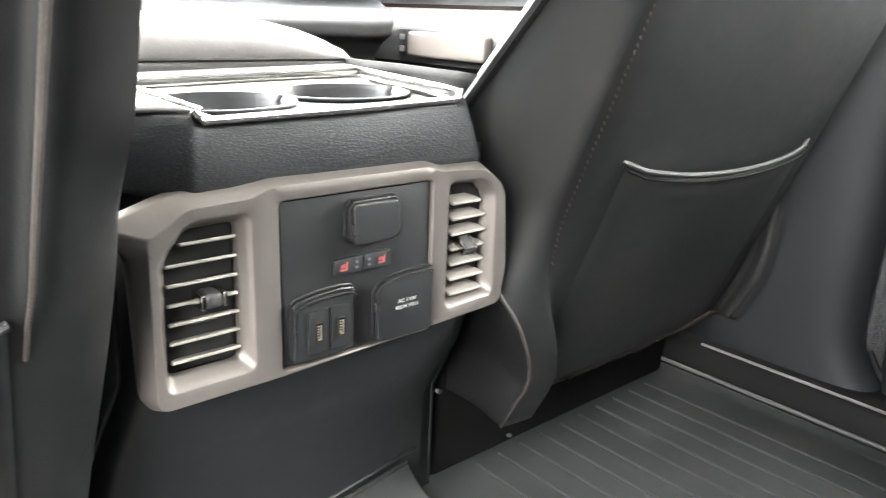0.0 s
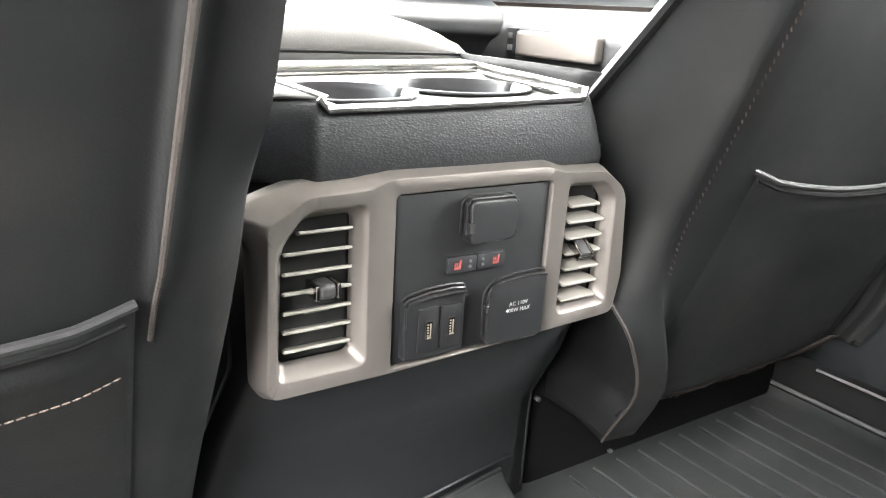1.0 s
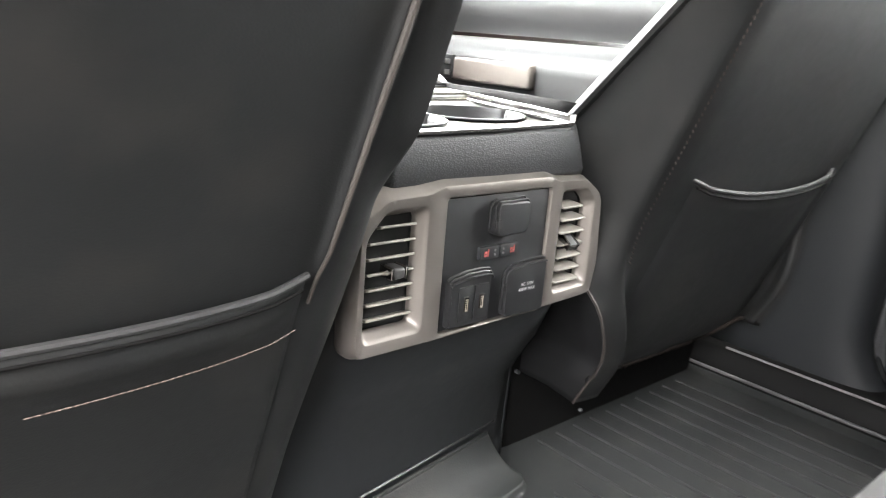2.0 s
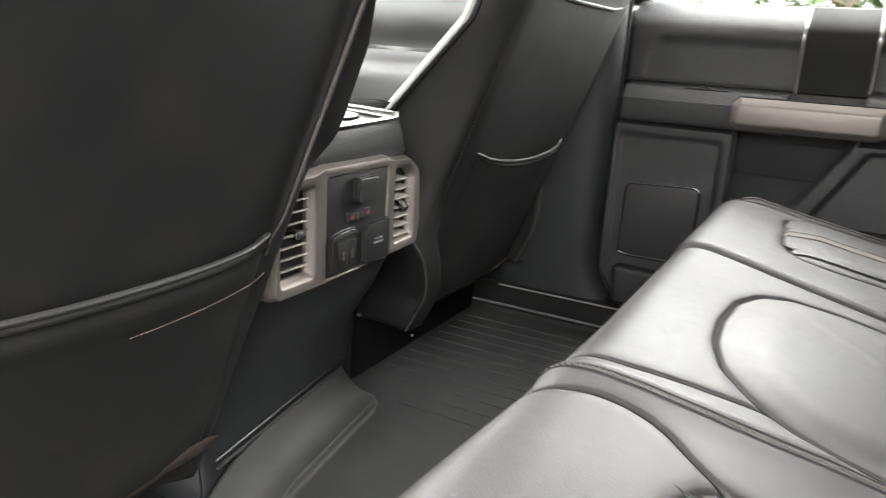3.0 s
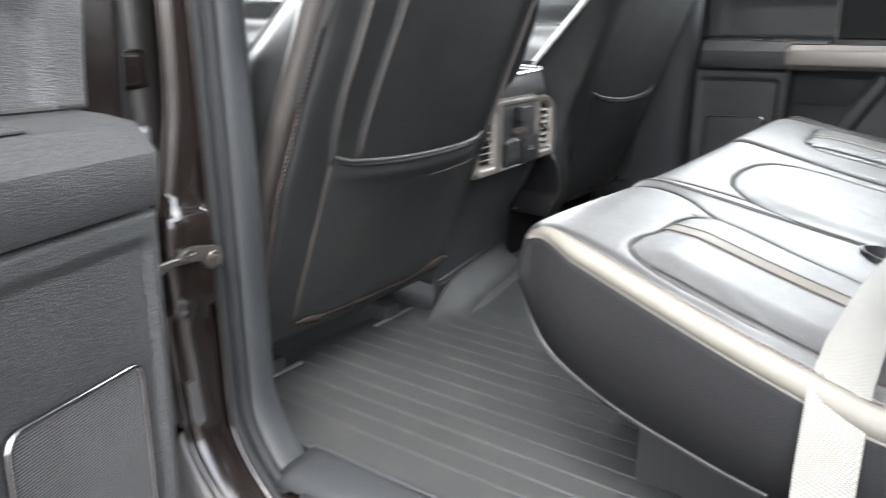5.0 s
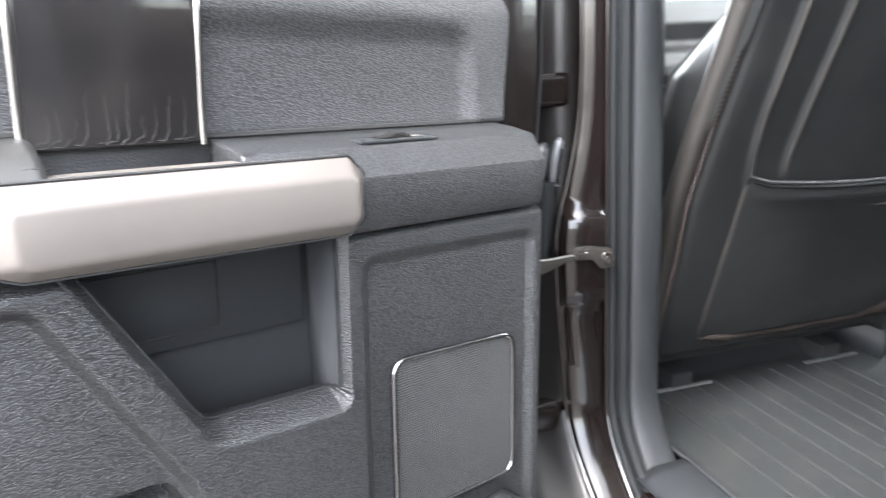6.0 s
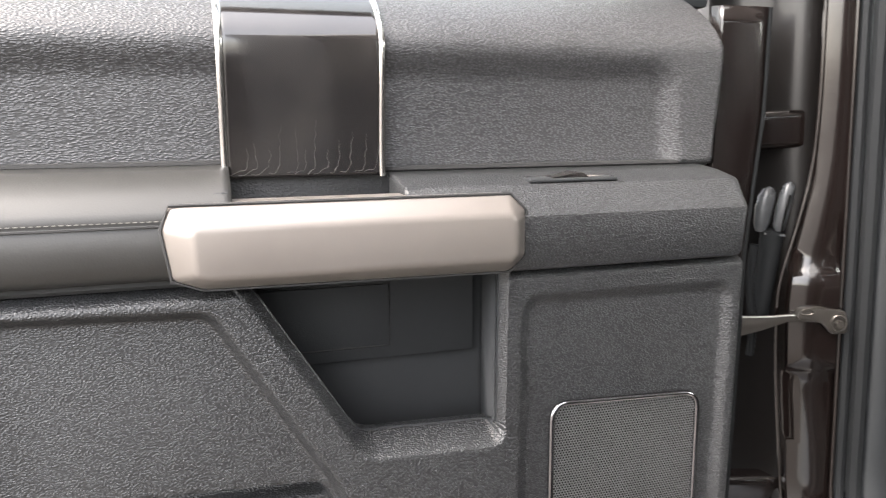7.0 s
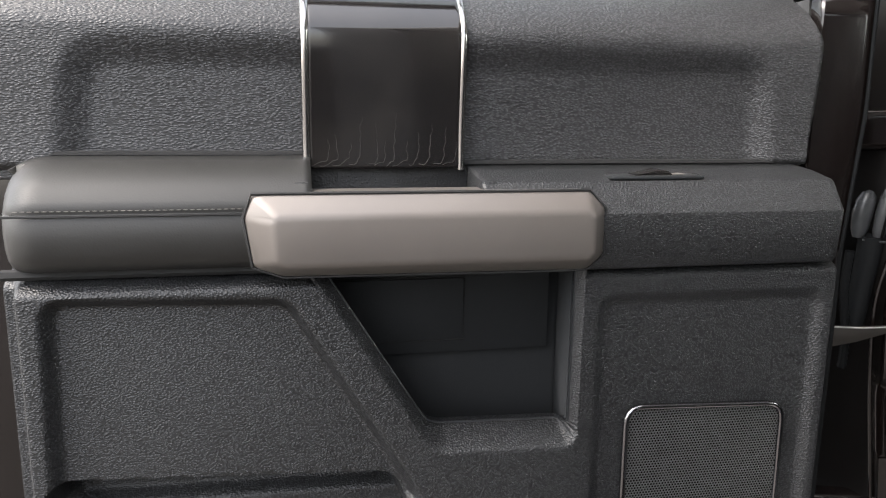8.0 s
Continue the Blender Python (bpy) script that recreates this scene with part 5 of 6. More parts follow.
def front_seat(xc, label, mirror, shift=0.0, sag=0.010, reach=0.181, ends=(0.382, 0.370), folds=FOLDS, worn=True, seam_at=-0.226, bolster=False):
    """mirror: built for the driver's side; turned round for the other."""
    global MIRROR
    MIRROR = mirror
    s = thing("front_seat", pose(xc, shift, 0), label, "car seat", "front seats")
    # wrapped shell: rear face, corners, sides, front bolsters, by height
    zs = np.linspace(0.112 if bolster else 0.10, 0.86, 96)
    half = 0.237
    sec = np.linspace(-1, 1, 241)
    P = np.zeros((len(zs), 241 + 2 * 16, 3))
    for i, z in enumerate(zs):
        top = max(0.0, (z - 0.72) / 0.14)
        hw = half * (1 - 0.25 * top ** 2) + 0.012 * math.sin(max(0, min(1, (z - 0.1) / 0.6)) * math.pi)
        row = []
        outer = hw if bolster else 0.004 - float(np.interp(z, *BORDER)) * (1 - 0.25 * top ** 2)
        if bolster:   # the skirt's end stands out below the back
            inner, corner = float(np.interp(z, *FLAP)) * (1 - 0.25 * top ** 2), flap_corner(z)
        else:
            inner, corner = 0.224 + 0.012 * float(smooth(0.18, 0.40, np.array(z))) - 0.004 * float(smooth(0.40, 0.47, np.array(z))) - 0.33 * max(0.0, z - 0.545), 0.026 - 0.026 * float(smooth(0.41, 0.475, np.array(z)))
        for t in sec:
            X_ = t * (inner if t > 0 else outer)
            e = abs(t)
            y = -0.075 - 0.38 * (z - 0.38) + (corner - 0.010 if t > 0 else 0.024 if bolster else 0.010) * max(0, (e - 0.86) / 0.14) ** 2 + 0.010 * e ** 3
            y += 0.10 * max(0, 0.15 - z) + 0.30 * max(0, z - 0.72) ** 1.3
            # soft folds in the cover above the pocket, and the padded border
            for fz, fx, amp in folds:
                lean = float(np.interp(z, fz, fx))
                if z > 0.37:
                    y -= amp * math.exp(-((X_ - lean) / 0.0042) ** 2) * min(1, (z - 0.37) / 0.02)
            y += 0.004 * math.exp(-((X_ + (0.224 if bolster else outer - 0.014)) / 0.003) ** 2)
            dip = 0.0 if bolster else 0.040 * max(0.0, (t - 0.62) / 0.38) * max(0.0, 1 - i / 9)
            row.append((X_, y + 0.38 * dip, z - dip))
        yb = row[-1][1]
        side_ = []
        for k in range(1, 17):
            f_ = k / 16
            side_.append((0.018 * math.sin(f_ * math.pi * 0.5) - 0.03 * max(0, f_ - 0.75), (0.115 + 0.10 * max(0, 0.45 - z)) * f_))
        if bolster:
            front_y = 0.026 - 0.9 * (max(z, 0.43) - 0.4548)
            deep = 0.006 + (max(0.045, front_y - yb) - 0.006) * float(smooth(0.24, 0.36, np.array(z)))
            wide = float(np.interp(z, *FLAP_EDGE)) - float(np.interp(z, *FLAP))
            side_r = [(wide * f_ ** 0.8 + 0.004 * math.sin(f_ * math.pi), deep * f_) for f_ in (k / 16 for k in range(1, 17))]
        else:
            side_r = side_
        right = [(inner + dx * (1 - top * 0.5), yb + dy, z) for dx, dy in side_r]
        left = [(-outer - (dx - dy / 0.115 * min(0.085, 0.72 * max(0, z - 0.515))) * (1 - top * 0.5), yb + dy, z) for dx, dy in side_[::-1]]
        P[i] = left + row + right
    shell = part("backrest", array_sheet(P, flip=True), "leather_back", s, "black vinyl seat back", smooth=75, solid=0.006)
    if bolster:
        edge = [Vector(P[i_, -1]) for i_ in range(32, 92)]
        strip_ = np.array([[p + Vector((0.002, 0.004, 0)), p + Vector((-0.006, 0.014, 0.002)), p + Vector((-0.018, 0.020, 0.004))] for p in edge])
        part("cream_insert", array_sheet(strip_, flip=True), "edging", s, "pale leather strip on the bolster", smooth=60, solid=0.003)
        skirt = np.array([[p, p + Vector((-0.010, 0.05, 0)), p + Vector((-0.010, 0.14, 0)), p + Vector((0.0, 0.26, 0))] for p in (Vector(P[i_, -1]) for i_ in range(0, 46))])
        part("side_skirt", array_sheet(skirt, flip=True), "side_vinyl", s, smooth=60, solid=0.003)
        part("bolster_roll", tube([p + Vector((0.001, -0.002, 0)) for p in edge], 0.0060, 8), "leather_back", s)
    front = rbox(-0.185 + 0.065 * bolster, 0.185 - 0.065 * bolster, 0.0, 0.075, 0.12, 0.80, 0.025, 4)
    for v in front.verts:
        v.co.y += -0.38 * (v.co.z - 0.38)
    part("front_pad", front, "leather", s)
    part("top_roll", tube([(x, 0.03 - 0.38 * 0.47, 0.845 - 0.3 * (x / 0.2) ** 4 * 0.1) for x in np.linspace(-0.18, 0.18, 15)], 0.06, 12), "leather", s)
    if worn:
        roll = [(float(np.interp(z, *BORDER)) - 0.006, -0.075 - 0.38 * (z - 0.38) + 0.030 + 0.10 * max(0, 0.15 - z), z) for z in np.linspace(0.15, 0.72, 40)]
        part("border_roll", tube(roll, 0.0145, 12), "border", s, "brown rolled border")
        fold_line = []
        for z in np.linspace(0.352, 0.74, 60):
            fold_line.append((0.190 + 0.012 * (z - 0.38) / 0.2, -0.075 - 0.38 * (z - 0.38) + 0.0040 - 0.0050 * min(1, max(0, (z - 0.37) / 0.02)) + 0.30 * max(0, z - 0.72) ** 1.3, z))
        part("fold_edge", tube(fold_line, [0.0014 + 0.0010 * min(1, i_ / 25) for i_ in range(60)], 8), "worn_edge", s, "scuffed pale edge of a fold")
        for fz, fx, amp in folds[:2]:
            fold_line = []
            for z in np.linspace(0.385, 0.74, 56):
                X_ = float(np.interp(z, fz, fx))
                fold_line.append((X_, -0.075 - 0.38 * (z - 0.38) + 0.010 * (abs(X_) / 0.247) ** 3 - amp * min(1, (z - 0.37) / 0.02) + 0.0006 + 0.30 * max(0, z - 0.72) ** 1.3, z))
            part("fold_edge", tube(fold_line, [0.0010 + 0.0007 * min(1, i_ / 20) for i_ in range(56)], 8), "worn_edge", s, "scuffed pale edge of a fold")
    for k_, nm in ((0, 0), (-1, 1)):
        part("shell_piping", tube([tuple(P[i_, k_]) for i_ in range(0 if bolster else 4, 90, 2)], 0.0018 if bolster else 0.0032, 6), "worn_edge" if bolster and nm else "dark", s)
    # map pocket
    xs_ = np.linspace(-reach, reach, 70)
    vs = np.linspace(0, 1, 46)
    P = np.zeros((70, 46, 3))
    lip = []
    for i, x in enumerate(xs_):
        e = x / reach
        zt = ends[0] + (ends[1] - ends[0]) * (e + 1) / 2 - sag * (1 - e * e) + 0.005 * max(0, abs(e) - 0.85) / 0.15
        for j, v in enumerate(vs):
            z = 0.128 + (zt - 0.128) * v
            y = -0.075 - 0.38 * (z - 0.38) + 0.010 * (abs(x) / 0.237) ** 3 + 0.10 * max(0, 0.15 - z)
            bulge = 0.013 * (1 - abs(e) ** 4) * (0.55 + 0.45 * v) + 0.0012 - (0.0045 * max(0.0, abs(e) - 0.90) / 0.10 if bolster else 0.0)
            bulge *= min(1, (1 - v) * 30 + 0.75)
            roll_ = 0.0055 * math.exp(-((zt - z - 0.021) / 0.011) ** 2) * (1 - abs(e) ** 6) * (0.4 + 0.6 * worn)   # padded band under the lip
            P[i, j] = (x, y - bulge - roll_, z)
        lip.append((x, P[i, -1][1] - 0.001, zt))
    pk = part("map_pocket", array_sheet(P), "leather_back", s, "slack map pocket", smooth=75, solid=0.002)
    part("pocket_lip", tube(lip, 0.0027, 8), "leather", pk)
    low = [(p[0], p[1] - 0.0020, p[2] - 0.0068) for p in lip[1:-1]]
    part("lip_seam", tube(low, 0.0012, 6), "pit_shade", pk)
    if worn:
        side_line = [(p[0] - 0.0015, p[1] - 0.0008, p[2]) for p in P[0, 2:]]
        part("pocket_edge", tube(side_line, [0.0012 + 0.0007 * math.sin(i_ * 0.21) ** 2 for i_ in range(len(side_line))], 6), "worn_edge", pk, "scuffed pale edge of the pocket")
        part("hem_thread", stitches([(p[0], p[1] - 0.0008, p[2] - 0.031 + 0.25 * (p[0] - reach) * 0.1) for p in lip[38:68]], 0.0045, 0.0036, 0.00055), "thread_tan", pk)
    # worn, frayed hem along the foot of the pocket
    fray = random.Random(5 if worn else 6)
    ends_ = (-0.178, 0.205) if worn else (-0.205, 0.190)
    xs_ = np.linspace(*ends_, 150)
    P = np.zeros((150, 4, 3))
    for i, x in enumerate(xs_):
        z = 0.124 + 0.16 * x * x + 0.0015 * math.sin(x * 60)
        e = x / 0.237
        y = -0.075 - 0.38 * (z - 0.38) - 0.004 + 0.004 * (abs(x) / 0.2) ** 3
        if not worn:
            z += 0.016 * float(smooth(0.10, 0.19, np.array(x)))
            w_ = x / float(np.interp(z, *FLAP))
            y = min(y, -0.075 - 0.38 * (z - 0.38) + 0.010 * max(0, w_) ** 3 + (flap_corner(z) - 0.010) * max(0, (w_ - 0.86) / 0.14) ** 2 - 0.004)
        end_ = min(1.0, (x - ends_[0]) / 0.03 + 0.25, (ends_[1] - x) / 0.03 + 0.25)
        if worn:
            end_ *= 1 + 0.9 * float(smooth(0.02, 0.17, np.array(x)))
        hi, lo = 0.0065 * end_ + fray.uniform(-0.0015, 0.0010), -0.0060 * end_ - fray.random() ** 3 * 0.0055
        for j, (h, o) in enumerate(((hi, 0.0012), (hi * 0.5, -0.0006), (lo * 0.4, -0.0006), (lo, 0.0020))):
            P[i, j] = (x, y + o - 0.38 * h, z + h)
    part("hem", array_sheet(P, flip=True), "hem", s, "worn, frayed brown hem", smooth=60, solid=0.0012)
    # seams down both borders
    for X_ in (seam_at,):
        line = [(X_, -0.075 - 0.38 * (z - 0.38) + 0.055 * ((abs(X_) / 0.243 - 0.86) / 0.14) ** 2 + 0.0035 + 0.10 * max(0, 0.15 - z), z) for z in np.linspace(0.20, 0.72, 50)]
        if bolster:
            line = [(float(np.interp(z, *FLAP)) - 0.008, -0.075 - 0.38 * (z - 0.38) + 0.00785 + 0.583 * (flap_corner(z) - 0.010) + 0.10 * max(0, 0.15 - z), z) for z in np.linspace(0.30, 0.72, 52)]
        if worn:
            line = [(float(np.interp(z, *BORDER)) + 0.001, -0.075 - 0.38 * (z - 0.38) + 0.0125 + 0.10 * max(0, 0.15 - z), z) for z in np.linspace(0.16, 0.74, 70)]
        part("border_stitching", stitches(line, 0.0062, 0.0050, 0.0008 if worn else 0.0010, slant=0.8, normal=(0, -1, -0.4)), "thread" if worn else "thread_red", s)
    top_seam = [(x, -0.075 - 0.38 * 0.242 - 0.0005 + 0.010 * (abs(x) / 0.24) ** 3 + 0.05 * max(0, (abs(x) / 0.243 - 0.86) / 0.14) ** 2, 0.622 + 0.02 * (abs(x) / 0.2) ** 6) for x in np.linspace(-0.225, 0.225, 30)]
    part("top_seam", tube(top_seam, 0.0030, 6), "leather", s)
    # plastic side shield, base and rails; passenger base and rails are blackened for shade
    part("side_shield", prism(round_poly([(0.12, 0.05), (0.11, 0.14), (0.14, 0.18), (0.42, 0.20), (0.46, 0.10), (0.40, 0.05)], 0.03), "x", -0.262, -0.236, 0.008), "trim_plain", s)
    base = [(0.105, -0.010), (0.100, 0.13), (0.12, 0.30), (0.55, 0.30), (0.58, 0.12), (0.5, -0.010)] if bolster else [(0.10, 0.06), (0.06, 0.13), (0.10, 0.24), (0.55, 0.26), (0.58, 0.12), (0.5, 0.06)]
    part("seat_base", prism(base, "x", -0.23, 0.245 if bolster else 0.23, 0.012), "pit_shade" if bolster else "dark", s)
    for x in (-0.14, 0.16):
        part("rail", rbox(x - 0.020, x + 0.020, 0.115, 0.60, -0.004, 0.030, 0.005), "pit_shade" if bolster else "dark", s)
        part("rail_cap", rbox(x - 0.055, x + 0.055, 0.112, 0.119, 0.002, 0.006, 0.001), "steel" if worn else "pit_shade", s)
    MIRROR = False
    return s


driver = front_seat(-0.419, "black driver seat back with a slack map pocket", False)
passenger = front_seat(0.445, "black passenger seat back with a sagging map pocket", True, 0.035, 0.018, 0.188, (0.384, 0.392), (), False, 0.236, True)
fl = thing("hem_clip", pose(0.207, 0.026, 0.108), "pale clip on the corner of the seat cover", "clip")
part("tab", rbox(-0.0022, 0.0022, -0.002, 0.002, -0.0015, 0.0015, 0.0008), "cap_grey", fl)


# ---- rear bench ----
bench = thing("rear_bench", pose(0, 0, 0), "black leather rear bench with olive stripes and tan edging", "car seat")
# side section of the cushion: y, z from under the nose, round the front, over the top
CUSH = [(-0.70, 0.135), (-0.61, 0.138), (-0.50, 0.150), (-0.430, 0.168), (-0.378, 0.190), (-0.352, 0.228), (-0.343, 0.272), (-0.344, 0.305),
        (-0.354, 0.325), (-0.374, 0.332), (-0.42, 0.322), (-0.50, 0.302), (-0.60, 0.278), (-0.70, 0.258), (-0.78, 0.245)]
seg = [math.dist(a_, b_) for a_, b_ in zip(CUSH, CUSH[1:])]
acc = np.concatenate([[0], np.cumsum(seg)])


def cush(s):
    """y, z along the cushion's section at the way s."""
    return np.interp(s, acc, [p[0] for p in CUSH]), np.interp(s, acc, [p[1] for p in CUSH])


def smooth_section(S):
    """The section with its corners rounded off by averaging."""
    ys_, zs_ = 0, 0
    for k in range(-4, 5):
        y_, z_ = cush(np.clip(S + k * 0.006, 0, acc[-1]))
        ys_, zs_ = ys_ + y_ / 9, zs_ + z_ / 9
    return ys_, zs_


s_of_y = lambda y: acc[9] + np.interp(-y, [-CUSH[k][0] for k in range(9, 15)], acc[9:] - acc[9])


def spread(x, y):
    """The bench widens towards the back."""
    k = np.clip((-0.36 - y) / 0.30, 0, 1.2) * smooth(0.20, 0.28, np.abs(x))
    return x + np.sign(x) * 0.075 * k


# outlines of the three inset panels, in x and y before spreading
SIDE_IN = [(-0.530, -0.80), (-0.538, -0.60), (-0.541, -0.54), (-0.539, -0.50), (-0.530, -0.474), (-0.512, -0.459), (-0.490, -0.455), (-0.468, -0.456), (-0.430, -0.462), (-0.370, -0.461), (-0.335, -0.465), (-0.300, -0.478), (-0.283, -0.493), (-0.277, -0.525), (-0.279, -0.59), (-0.285, -0.80)]
MID_IN = [(-0.206, -0.80), (-0.208, -0.61), (-0.203, -0.555), (-0.192, -0.518), (-0.168, -0.484), (-0.138, -0.460), (-0.092, -0.446), (-0.031, -0.442), (0.040, -0.447), (0.092, -0.463), (0.128, -0.494), (0.148, -0.55), (0.155, -0.80)]
# seams of the long joint: two tucks with a stitched band between them
TUCKS = ([(-0.216, -0.340), (-0.217, -0.392), (-0.202, -0.427), (-0.182, -0.497)], [(-0.300, -0.345), (-0.286, -0.370), (-0.262, -0.405), (-0.260, -0.440), (-0.274, -0.466), (-0.284, -0.490)])
# a soft valley inside the stitched outer edge
VALLEY = [(-0.574, -0.360), (-0.562, -0.385), (-0.557, -0.42), (-0.560, -0.50), (-0.562, -0.62), (-0.560, -0.80)]
def rounded(pts, times=3):
    """A line with its corners cut off again and again."""
    for _ in range(times):
        pts = [pts[0]] + [(p[0] + (q[0] - p[0]) * f_, p[1] + (q[1] - p[1]) * f_) for p, q in zip(pts, pts[1:]) for f_ in (0.25, 0.75)] + [pts[-1]]
    return pts


TUCKS = [rounded(line) for line in TUCKS]
JOINT = [(-0.250, -0.345), (-0.247, -0.367), (-0.233, -0.419), (-0.225, -0.466), (-0.214, -0.546), (-0.208, -0.620), (-0.208, -0.660)]


def cushion_relief(Xa, Ya):
    """Padding: grooves along seams and inset outlines, a soft crown between them, creases."""
    D = np.zeros(Xa.shape)
    for poly, sgn in ((SIDE_IN, 1), (SIDE_IN, -1), (MID_IN, 1)):
        d = poly_dist(Xa * sgn, Ya, round_poly(poly, 0.012))
        D -= 0.0046 * np.exp(-(d / 0.0021) ** 2) + 0.0018 * np.exp(-(d / 0.008) ** 2)
        D += 0.007 * smooth(0.0, -0.05, d)
    D -= 0.007 * np.exp(-((Xa - 0.200) / 0.0028) ** 2) + 0.003 * np.exp(-((Xa - 0.200) / 0.010) ** 2)
    for tuck in TUCKS:
        dk = line_dist(Xa, Ya, tuck)
        D -= 0.0034 * np.exp(-(dk / 0.0020) ** 2) + 0.0014 * np.exp(-(dk / 0.008) ** 2)
    dj = line_dist(Xa, Ya, JOINT)
    D += 0.0035 * np.exp(-(dj / 0.016) ** 2) - 0.0016 * np.exp(-(dj / 0.0036) ** 2)
    D -= 0.0040 * np.exp(-(line_dist(-np.abs(Xa), Ya, VALLEY) / 0.009) ** 2) * smooth(-0.72, -0.45, Ya)
    # sat-in wrinkles
    for wx, wy, ang, ln in ((0.03, -0.56, 0.9, 0.05), (0.06, -0.60, 0.7, 0.06), (-0.05, -0.62, 1.1, 0.04), (-0.50, -0.41, 0.2, 0.05), (-0.42, -0.405, 0.1, 0.07), (-0.545, -0.57, 1.3, 0.04), (-0.535, -0.62, 1.1, 0.05)):
        c_, s_ = math.cos(ang), math.sin(ang)
        p_, q_ = (Xa - wx) * c_ + (Ya - wy) * s_, -(Xa - wx) * s_ + (Ya - wy) * c_
        D += 0.0007 * np.exp(-(q_ / 0.008) ** 2 - (p_ / ln) ** 2)
    return D


def cushion_at(Xa, S, lift=0.0):
    Ya, Za = smooth_section(S)
    Y2, Z2 = smooth_section(S + 0.004)
    ty, tz = Y2 - Ya, Z2 - Za
    L_ = np.sqrt(ty ** 2 + tz ** 2) + 1e-9
    ny, nz = tz / L_, -ty / L_
    topside = smooth(acc[6], acc[8], S)
    D = cushion_relief(Xa, Ya) * topside + lift
    D = D + 0.003 * smooth(0.200, 0.215, Xa) * topside
    # the crown falls off at the two ends
    e = np.clip((np.abs(Xa) - 0.535) / 0.05, 0, 1)
    Zd = 0.003 * e ** 2 * topside + 0.006 * smooth(-0.25, -0.55, Xa) * topside
    Yf = (0.013 * smooth(-0.10, -0.50, Xa) - 0.020 * e ** 2.2) * smooth(-0.46, -0.37, Ya)
    return np.stack([spread(Xa, Ya), Ya + ny * D + Yf, Za + nz * D + Zd], -1)


CUP = (-0.232, -0.690)
Ss = np.linspace(0.05, acc[-1], 500)
for nm, x0, x1 in (("seat_cushion", -0.578, 0.199), ("seat_cushion", 0.201, 0.578)):
    Xa, Sa = np.meshgrid(np.linspace(x0, x1, int((x1 - x0) / 0.0017)), Ss, indexing="ij")
    sheet = array_sheet(cushion_at(Xa, Sa), flip=True)
    if x0 < 0:   # opening of the latch cup
        bmesh.ops.delete(sheet, geom=[v for v in sheet.verts if ((v.co.x - CUP[0]) / 0.027) ** 2 + ((v.co.y - CUP[1]) / 0.036) ** 2 < 1 and v.co.z > 0.20], context="VERTS")
    cu = part(nm, sheet, "leather", bench, "black leather cushion", smooth=75, solid=0.004)
# pierced insets with olive stripes, cut to the outline of the padded panel
SIDE_SHAPE = round_poly(SIDE_IN, 0.012)
front_of = lambda x: max((y for x_, y in SIDE_SHAPE if abs(x_ + x) < 0.006), default=-0.456)
STRIPE = ((0.4135, 0.386), (0.4035, 0.373))   # outer and inner edge, at the front and at the back
back_s = float(acc[-1])
for sgn in (-1, 1):
    for nm, mat_ in (("inset", "pierced"), ("olive_stripe", "tan"), ("inset", "pierced")):
        outer_piece = nm == "inset" and not any(o.name.startswith("olive_stripe") and o.get("side") == sgn for o in bench.children)
        P = np.zeros((40, 110, 3))
        for i in range(40):
            f = i / 39
            if nm == "olive_stripe":
                x0_, x1_ = STRIPE[0][1] + (STRIPE[0][0] - STRIPE[0][1]) * f, STRIPE[1][1] + (STRIPE[1][0] - STRIPE[1][1]) * f
            elif outer_piece:
                x0_, x1_ = 0.4150 + 0.1195 * f, 0.4050 + 0.1220 * f
            else:
                x0_, x1_ = 0.2990 + 0.0855 * f, 0.2960 + 0.0755 * f
            ya = front_of(x0_) - 0.0045
            ss = np.linspace(float(s_of_y(ya)), back_s, 110)
            xx = x0_ + (x1_ - x0_) * (ss - ss[0]) / (back_s - ss[0])
            P[i] = cushion_at(sgn * xx, ss, 0.0030 if nm == "olive_stripe" else 0.0022)
        ob = part(nm, array_sheet(P, flip=sgn > 0), mat_, bench, "olive tan stripe" if nm != "inset" else "pierced leather inset", smooth=75)
        ob["side"] = sgn
    for k in (0, 1):
        xs_ = np.linspace(STRIPE[0][k], STRIPE[1][k], 90)
        ss = np.linspace(float(s_of_y(front_of(STRIPE[0][k]) - 0.004)), back_s, 90)
        off = 0.0032 * (1 if k == 0 else -1)
        line = [tuple(cushion_at(np.array(sgn * (x + off)), np.array(s_), 0.0030)) for x, s_ in zip(xs_, ss)]
        part("stripe_stitching", stitches(line, 0.0062, 0.0046, 0.0008), "thread", bench)
        part("stripe_seam", tube([tuple(cushion_at(np.array(sgn * x), np.array(s_), 0.0026)) for x, s_ in zip(xs_, ss)], 0.0011, 5), "dark", bench)
# dark seam lines round the padded panels and along the tucks
for poly, sgn in ((SIDE_IN, 1), (SIDE_IN, -1), (MID_IN, 1)):
    shape = round_poly(poly, 0.012)
    line = [tuple(cushion_at(np.array(sgn * x), s_of_y(y), 0.0030)) for x, y in shape if y > -0.775]
    part("panel_seam", tube(line, 0.0013, 6), "dark", bench)
for tuck in TUCKS:
    line = [Vector((*p, 0)) for p in tuck]
    fine_ = [a_.lerp(b_, k / 2) for a_, b_ in zip(line, line[1:]) for k in range(2)] + [line[-1]]
    part("tuck_seam", tube([tuple(cushion_at(np.array(p.x), s_of_y(p.y) if p.y < -0.374 else acc[9] - (p.y + 0.374) * 1.3, 0.0026)) for p in fine_], 0.0011, 5), "dark", bench)
